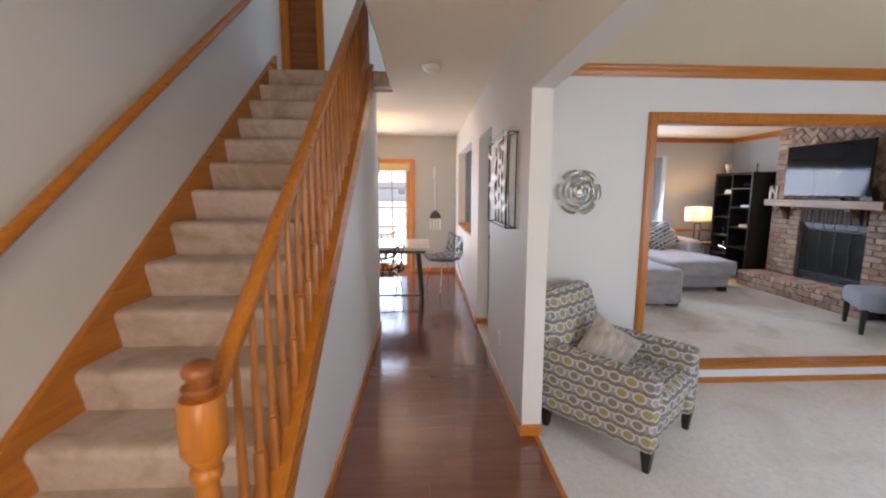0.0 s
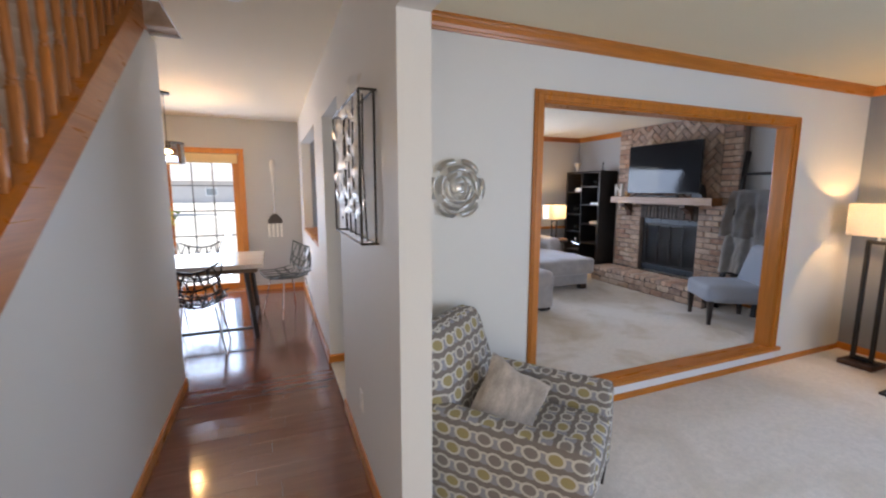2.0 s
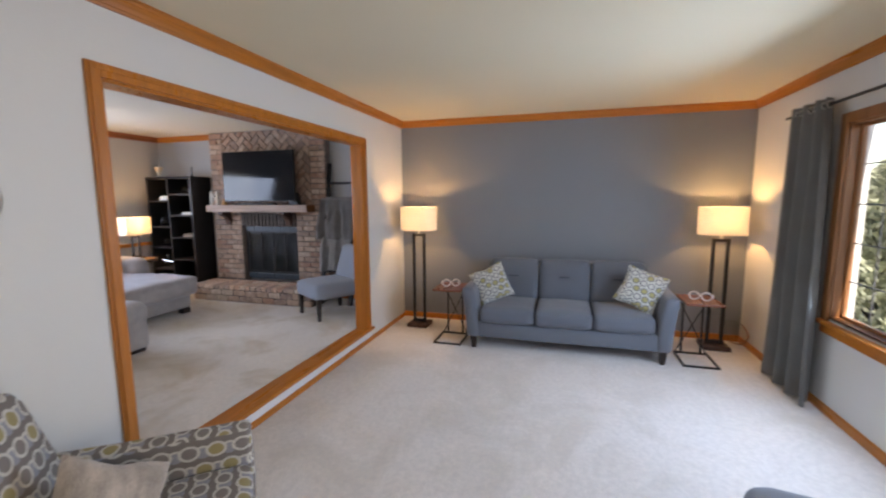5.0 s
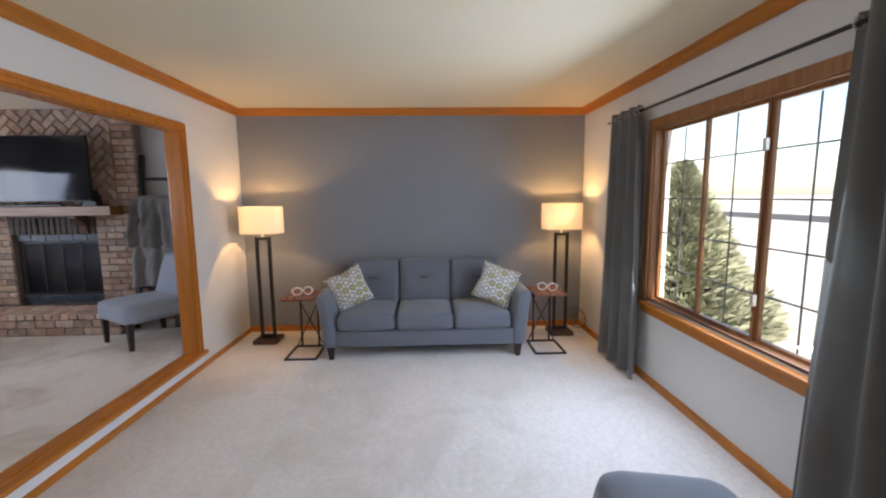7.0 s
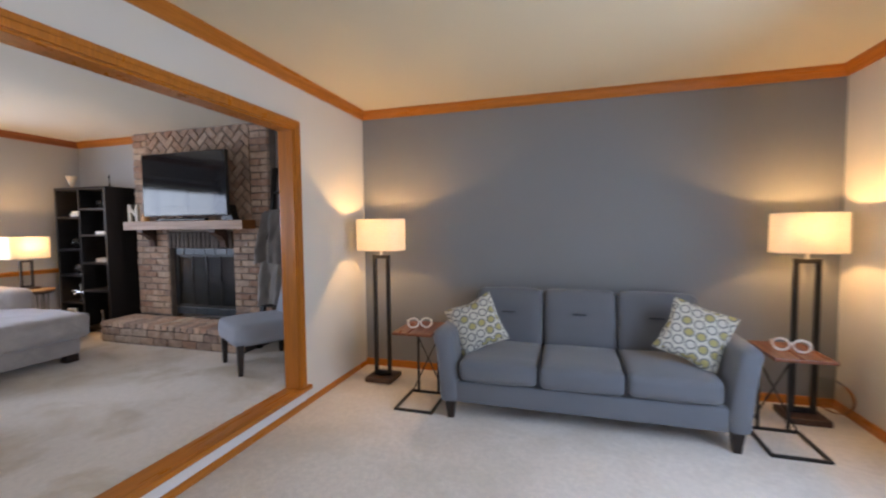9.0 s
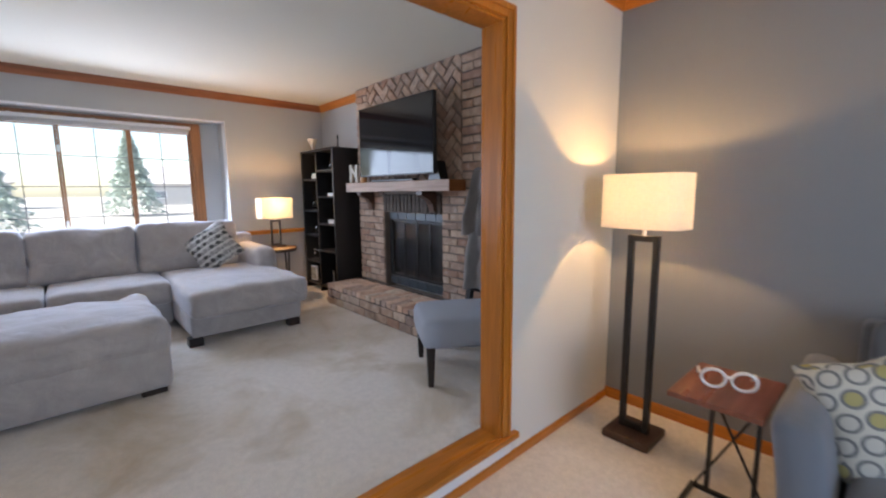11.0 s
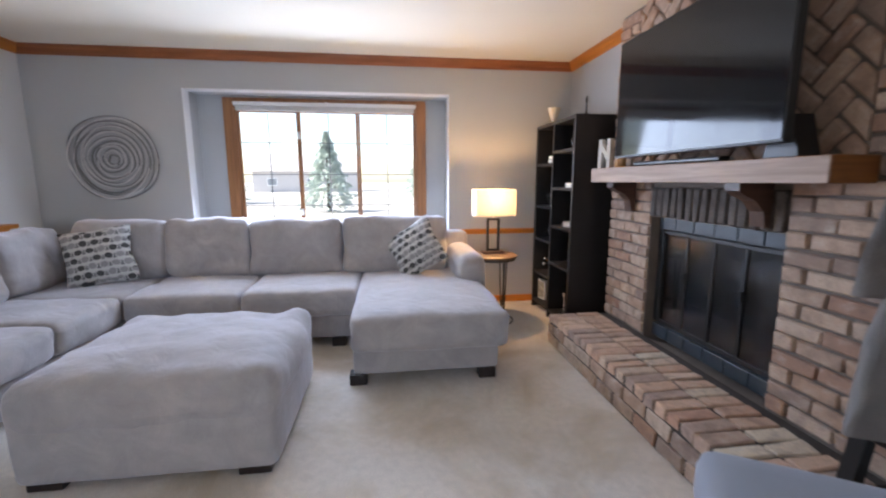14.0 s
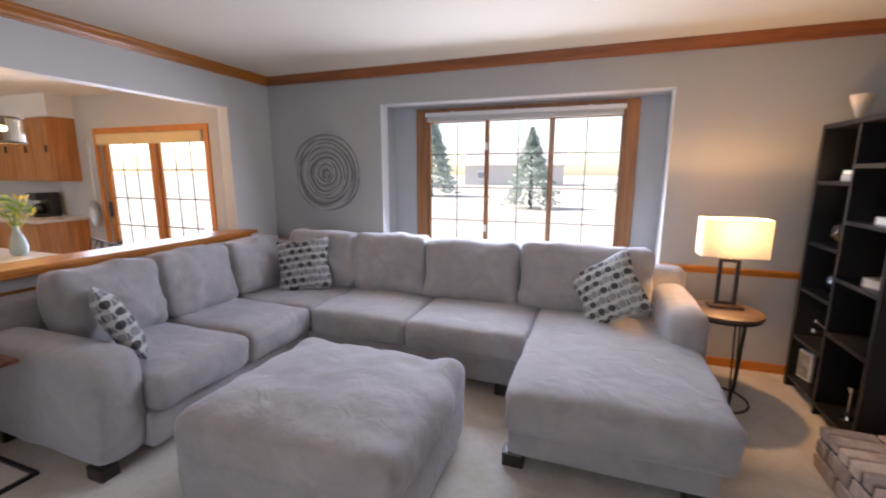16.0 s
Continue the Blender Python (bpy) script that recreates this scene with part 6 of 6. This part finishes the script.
spiral = thing("ring_wall_art", "large round pale wire wall art of nested rings", "wall art", pose(1.741, NORTH, 1.485))
PALE = tone("pale_painted_wire", (0.64, 0.62, 0.60), 0.45, 0.1, 9, 60, 0.1)
# every second ring is dark, standing in for shade between the pale ones
GAP_SHADE = tone("gap_shade_wire", (0.24, 0.235, 0.23), 0.45, 0.15, 9, 60, 0.1)
rnd = random.Random(12)
for k in range(17):
    r = 0.045 + 0.021 * k
    ph, e = rnd.uniform(0, 6.28), rnd.uniform(0.0, 0.06)
    cxx, czz = rnd.uniform(-0.012, 0.012), rnd.uniform(-0.012, 0.012)
    bm = fresh()
    tube(bm, [(cxx + r * (1 + e * math.cos(2 * t_ + ph)) * math.cos(t_), -0.016 - 0.008 * math.sin(3 * t_ + ph), czz + r * (1 + e * math.sin(2 * t_ + ph)) * math.sin(t_)) for t_ in [2 * math.pi * i / 48 for i in range(48)]], 0.0065 if k % 3 else 0.009, 6, True)
    part("ring", bm, PALE if k % 2 else GAP_SHADE, spiral, smooth=True)


# ---- outdoors ----
LAWN = tone("dry_spring_lawn", (0.43, 0.41, 0.37), 0.95, 0.2, 0.25, 8, 0.3)
structure("ground", boxes((-400, 400, -400, 400, -0.5, -0.42)), LAWN, "pale dry spring lawn round the house", "ground")
structure("pavement_patio", boxes((-3.5, 1.5, 8.3, 11.5, -0.42, -0.12)), tone("patio_concrete", (0.50, 0.48, 0.45), 0.9, 0.1, 1.0, 40, 0.3), "pale concrete patio slab", "pavement")
# needle and spray colours are paled to carry the outdoor glare
SPRUCE = tone("washed_out_needles", (0.50, 0.57, 0.51), 0.9, 0.3, 3, 30, 0.2)
EVERGREEN = tone("washed_out_sprays", (0.42, 0.43, 0.30), 0.9, 0.35, 3, 30, 0.2)
BARK = tone("bark", (0.10, 0.075, 0.055), 0.95, 0.3, 8, 40, 0.5)


def sprays(bm, rnd, inside, count, size):
    """Many small leaf sprays scattered through a crown."""
    for _ in range(count):
        c, d = inside(rnd)
        d = (d + Vector((rnd.uniform(-0.5, 0.5), rnd.uniform(-0.5, 0.5), rnd.uniform(-0.5, 0.4)))).normalized()
        s = d.orthogonal().normalized()
        s.rotate(Matrix.Rotation(rnd.uniform(0, 6.28), 3, d))
        k = size * rnd.uniform(0.6, 1.4)
        bm.faces.new([bm.verts.new(c + p) for p in (-d * k * 0.5, s * k * 0.28, d * k, -s * k * 0.28)])


def spruce(x, y, h, spread, seed, label, mat):
    ob = thing("spruce_tree", label, "tree", pose(x, y, -0.42), "evergreens in the garden")
    bm = fresh()
    lathe(bm, [(0.03 * h, 0.0), (0.02 * h, 0.3 * h), (0.004 * h, 0.97 * h)], 0, 0, 10)
    part("trunk", bm, BARK, ob)
    rnd = random.Random(seed)

    def inside(r):
        f = r.random() ** 0.75
        tier = 0.5 + 0.5 * abs(math.sin(f * 24 + seed))
        rad = spread * (1 - f) * (0.55 + 0.45 * tier) * (0.45 + 0.55 * r.random())
        a = r.uniform(0, 6.28)
        return Vector((rad * math.cos(a), rad * math.sin(a), h * (0.06 + 0.93 * f) - 0.12 * rad)), Vector((math.cos(a), math.sin(a), -0.25))
    bm = fresh()
    sprays(bm, rnd, inside, 5200, 0.034 * h)
    part("crown", bm, mat, ob)
    return ob


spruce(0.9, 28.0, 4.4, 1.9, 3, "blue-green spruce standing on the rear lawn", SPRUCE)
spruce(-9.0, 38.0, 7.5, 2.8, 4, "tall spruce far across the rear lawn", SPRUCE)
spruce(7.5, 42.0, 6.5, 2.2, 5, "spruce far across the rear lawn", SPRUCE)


def shrub(x, y, r, h, seed, label):
    ob = thing("shrub", label, "shrub", pose(x, y, -0.42), "evergreens in the garden")
    bm = fresh()
    rnd = random.Random(seed)
    for k in range(6):
        a = 1.05 * k
        tube(bm, [(0, 0, 0), (0.2 * r * math.cos(a), 0.2 * r * math.sin(a), 0.4 * h), (0.12 * r * math.cos(a), 0.12 * r * math.sin(a), 0.7 * h)], 0.03, 6)
    part("limbs", bm, BARK, ob)

    def inside(q):
        a, f = q.uniform(0, 6.28), q.random()
        prof = (1 - f) ** 0.75
        wob = 0.82 + 0.25 * noise.noise(Vector((math.cos(a) * 2, math.sin(a) * 2, f * 3 + seed)))
        rad = r * prof * wob * (0.75 + 0.25 * q.random())
        return Vector((rad * math.cos(a), rad * math.sin(a), h * f)), Vector((math.cos(a), math.sin(a), 0.7))
    bm = fresh()
    sprays(bm, rnd, inside, 20000, 0.10)
    part("crown", bm, EVERGREEN, ob)
    return ob


shrub(6.75, -1.9, 1.3, 2.25, 2, "pale conical evergreen shrub outside the front window")


HOUSE_PANE = tone("far_window_glass", (0.30, 0.32, 0.34), 0.2, 0.1)


# house walls and roof tones are lightened for the same glare
def house(x, y, w, d, h, rz, wall_c, label):
    ob = thing("neighbour_house", label, "house", pose(x, y, -0.42, rz=rz), "houses in the distance")
    part("wall", boxes((-w / 2, w / 2, -d / 2, d / 2, 0, h)), tone("house_siding", wall_c, 0.8, 0.05, 0.5, 5, 0.1), ob)
    bm = fresh()
    prism(bm, [(-d / 2 - 0.5, h), (d / 2 + 0.5, h), (0, h + d * 0.32)], -w / 2 - 0.4, w / 2 + 0.4, 0)
    part("roof", bm, tone("roof_shingle", (0.42, 0.40, 0.40), 0.95, 0.2, 1, 9, 0.3), ob)
    for sx in (-0.32, 0.05, 0.34):
        for sy in (-1, 1):
            a, b = sorted((sy * d / 2, sy * (d / 2 + 0.06)))
            wn_ = part("window", boxes((w * sx - 0.75, w * sx + 0.75, a, b, 1.0, 2.2)), WHITE, ob)
            a, b = sorted((sy * (d / 2 + 0.06), sy * (d / 2 + 0.07)))
            part("pane", boxes((w * sx - 0.65, w * sx + 0.65, a, b, 1.1, 2.1)), HOUSE_PANE, wn_)
    return ob


house(-9, 78, 16, 9, 3.2, 4, (0.56, 0.53, 0.52), "pale ranch house beyond the rear lawn")
house(20, 82, 15, 9, 3.2, -6, (0.54, 0.52, 0.50), "tan ranch house beyond the rear lawn")
house(8, -45, 16, 9, 3.2, 2, (0.46, 0.42, 0.38), "brick-coloured house across the street")
structure("road", boxes((-200, 200, -30, -23, -0.42, -0.41)), tone("asphalt", (0.055, 0.055, 0.055), 0.9, 0.2, 0.5, 20, 0.3), "grey asphalt street in front of the house", "road")


# ---- bricks of the fireplace ----
def brick_material(name="tumbled_brick", lift=1.0):
    m, t, p = nodes_of(name)
    info = t.nodes.new("ShaderNodeObjectInfo")
    cr = t.nodes.new("ShaderNodeValToRGB")
    tones = ((0.0, (0.36, 0.215, 0.155)), (0.2, (0.45, 0.305, 0.22)), (0.4, (0.52, 0.385, 0.29)), (0.55, (0.29, 0.215, 0.18)), (0.7, (0.48, 0.335, 0.24)), (0.85, (0.57, 0.455, 0.36)), (1.0, (0.40, 0.275, 0.205)))
    while len(cr.color_ramp.elements) < len(tones):
        cr.color_ramp.elements.new(0.5)
    for e, (pos, c) in zip(cr.color_ramp.elements, tones):
        e.position, e.color = pos, (*(min(0.75, v_ * lift) for v_ in c), 1)
    t.links.new(info.outputs["Random"], cr.inputs[0])
    v = coords(t)
    sh = t.nodes.new("ShaderNodeVectorMath")
    sh.operation = "ADD"
    t.links.new(v, sh.inputs[0])
    t.links.new(info.outputs["Location"], sh.inputs[1])
    n1 = add(t, "ShaderNodeTexNoise", Scale=16.0, Detail=5.0)
    n2 = add(t, "ShaderNodeTexNoise", Scale=90.0, Detail=3.0)
    for n_ in (n1, n2):
        t.links.new(sh.outputs[0], n_.inputs["Vector"])
    c1 = mixed(t, ramp(t, n1.outputs["Fac"], 0.48, 0.72, 0.0, 0.45), cr.outputs[0], (0.16, 0.12, 0.11))
    c2 = mixed(t, ramp(t, n1.outputs["Fac"], 0.45, 0.25, 0.0, 0.5), c1, (0.62, 0.55, 0.48))
    c3 = mixed(t, ramp(t, n2.outputs["Fac"], 0.5, 0.75, 0.0, 0.28), c2, (0.14, 0.10, 0.08))
    t.links.new(c3, p.inputs["Base Color"])
    p.inputs["Roughness"].default_value = 0.9
    bumped(t, p, n1.outputs["Fac"], 0.6, 0.006)
    return m


BRICK = brick_material()
# hearth-top copy of the brick, lightened for the daylight falling on it
HEARTH_BRICK = brick_material("lit_hearth_brick", 1.45)
# soot and the mantel's shade are both in this brick colour
SOOT_SHADED = tone("sooty_shaded_brick", (0.115, 0.098, 0.088), 0.95, 0.35, 14, 90, 0.6)
brick_rnd = random.Random(4)


def brick_mesh(sx, sy, sz, seed, material=None):
    """A worn brick round its own middle."""
    bm = fresh()
    vs = box(bm, -sx / 2, sx / 2, -sy / 2, sy / 2, -sz / 2, sz / 2)
    r = random.Random(seed)
    for v in vs:
        v.co += Vector([r.uniform(-0.0055, 0.0055) for _ in range(3)])
    bmesh.ops.bevel(bm, geom=list(bm.edges), offset=0.006, segments=1, affect="EDGES")
    return mesh_of("brick", bm, material or BRICK)


def lay(mesh, x, y, z, turn=None):
    ob = new("brick", mesh)
    ob.parent = fire
    j = brick_rnd.uniform
    ob.matrix_basis = pose(x + j(-0.003, 0.003), y, z) @ (turn or pose(0, 0, 0, j(-0.6, 0.6), 0, 0))
    return ob


COURSE, BL, JOINT = 0.0755, 0.198, 0.011
brick_cache = {}


def brick_of(sx, sy, sz, k):
    key = (round(sx, 3), round(sy, 3), round(sz, 3), k % 3)
    if key not in brick_cache:
        brick_cache[key] = brick_mesh(sx, sy, sz, hash(key) % 1000)
    return brick_cache[key]


def course(y0, y1, z, shift, x, depth, high):
    y, k = y0, 0
    first = BL * (0.5 if shift else 1.0)
    while y < y1 - 0.02:
        w = min(first if k == 0 else BL, y1 - y)
        if y1 - y - w < 0.05:
            w = y1 - y
        lay(brick_of(depth, w - JOINT, high - JOINT, k), x + depth / 2, y + w / 2, z + high / 2)
        y += w
        k += 1


z, k = HZ + 0.003, 0
while z < CEIL - 0.03:
    hgt = min(COURSE, CEIL - z)
    inner_a, inner_b = (OY0 - 0.002, OY1 + 0.002) if z < 1.30 else (FY0 + 0.24, FY1 - 0.245)
    course(FY0, inner_a, z, k % 2, FX - 0.008, 0.05, hgt)
    course(inner_b, FY1, z, k % 2, FX - 0.008, 0.05, hgt)
    z += COURSE
    k += 1
# soldier course over the fire
ns = 15
for k in range(ns):
    w = (OY1 - OY0) / ns
    lay(brick_mesh(0.06, w - 0.012, 0.185, k, SOOT_SHADED), FX - 0.016 + 0.03, OY0 + (k + 0.5) * w, OZ + 0.098)
# bricks between soldier course and mantel stay hidden; diagonal panel above
PY0, PY1, PZ0, PZ1 = FY0 + 0.245, FY1 - 0.25, 1.375, CEIL - 0.004
dw = 0.088
dl = 2 * dw
for i in range(-22, 23):
    for j in range(-8, 9):
        for flip in (0, 1):
            # herringbone turned by 45 degrees
            u, v = ((i + 4 * j + 1) * dw, (i + 0.5) * dw) if flip == 0 else ((i + 4 * j + 3.5) * dw, (i + 1) * dw)
            cy = (PY0 + PY1) / 2 + (u - v) * 0.70711
            cz_ = (PZ0 + PZ1) / 2 + (u + v) * 0.70711
            if not (PY0 - 0.09 < cy < PY1 + 0.09 and PZ0 - 0.09 < cz_ < PZ1 + 0.09):
                continue
            ang = 45 if flip == 0 else 135
            bm = fresh()
            box(bm, -0.024, 0.024, -dl / 2 + 0.006, dl / 2 - 0.006, -dw / 2 + 0.006, dw / 2 - 0.006)
            r = random.Random(i * 991 + j * 37 + flip)
            for vv in bm.verts:
                vv.co += Vector([r.uniform(-0.004, 0.004) for _ in range(3)])
            bmesh.ops.bevel(bm, geom=list(bm.edges), offset=0.008, segments=1, affect="EDGES")
            bmesh.ops.rotate(bm, verts=bm.verts, matrix=Matrix.Rotation(radians(ang), 3, "X"))
            for axis, lim, sgn in ((1, PY0 - cy, -1), (1, PY1 - cy, 1), (2, PZ0 - cz_, -1), (2, PZ1 - cz_, 1)):
                co, no = [0, 0, 0], [0, 0, 0]
                co[axis], no[axis] = lim, sgn
                cut = bmesh.ops.bisect_plane(bm, geom=bm.verts[:] + bm.edges[:] + bm.faces[:], plane_co=co, plane_no=no, clear_outer=True)
                edge = [e for e in cut["geom_cut"] if isinstance(e, bmesh.types.BMEdge)]
                if edge:
                    bmesh.ops.edgeloop_fill(bm, edges=edge)
            if len(bm.faces) < 4 or sum(f.calc_area() for f in bm.faces) < 0.008:
                bm.free()
                continue
            lay(mesh_of("brick", bm, BRICK), FX + 0.018, cy, cz_, pose(0, 0, 0))
# hearth: two rows of bricks on top, courses on the front and the ends
nt = 22
for k in range(nt):
    w = (HY1 - HY0) / nt
    lay(brick_mesh(0.225 - JOINT, w - JOINT, 0.06, k, HEARTH_BRICK), HX + 0.1125, HY0 + (k + 0.5) * w, HZ - 0.030)
    lay(brick_mesh(0.20 - JOINT, w - JOINT, 0.06, k + 50, HEARTH_BRICK), HX + 0.325, HY0 + (k + 0.5) * w, HZ - 0.031)
for k in range(2):
    hgt = (HZ - 0.066) / 2
    course(HY0, HY1, 0.002 + k * hgt, k % 2, HX, 0.06, hgt)
    for q in range(2):
        lay(brick_of(0.19, 0.05, hgt - JOINT, q), HX + 0.16 + 0.2 * q, HY1 - 0.022, 0.002 + (k + 0.5) * hgt)

# ---- hall floorboards, laid across the hall ----
plank_rnd = random.Random(9)
BOARD = 0.127
plank_cache = {}
loose = []
y = -1.24
row = 0
floor_hall = bpy.data.objects["floor_hall"]
while y < NORTH - 0.001:
    w = min(BOARD, NORTH - y)
    # hall strip as pieces, the dining side joined
    right = 1.02
    if 2.84 < y < 4.12 or y > 5.0:
        right = HALL_R
    left = -0.13 if y < 4.94 else -0.6
    cut = left + (right - left) * (0.35 + 0.3 * ((row * 0.618) % 1))
    for a, b in ((left, cut), (cut, right)):
        key = (round(b - a, 3), round(w, 3))
        if key not in plank_cache:
            bm = boxes((-(b - a) / 2 + 0.0003, (b - a) / 2 - 0.0003, -w / 2 + 0.0003, w / 2 - 0.0003, -0.011, 0.0), bevel=0.0009)
            plank_cache[key] = mesh_of("plank", bm, FLOORBOARD)
        ob = new("plank", plank_cache[key])
        ob.parent = floor_hall
        ob.location = ((a + b) / 2, y + w / 2, plank_rnd.uniform(-0.0006, 0.0))
    x = left
    while y > 4.9 and x > -4.2:
        n_ = max(-4.2, x - plank_rnd.uniform(0.7, 1.3))
        loose.append((n_ + 0.001, x - 0.001, y + 0.001, y + w - 0.001, -0.011, 0.0))
        x = n_
    y += BOARD
    row += 1
bm = fresh()
for d in loose:
    box(bm, *d)
stuff = part("planks", bm, FLOORBOARD, floor_hall, "cherry floorboards of the dining area")
tagged(stuff, kind="stuff")
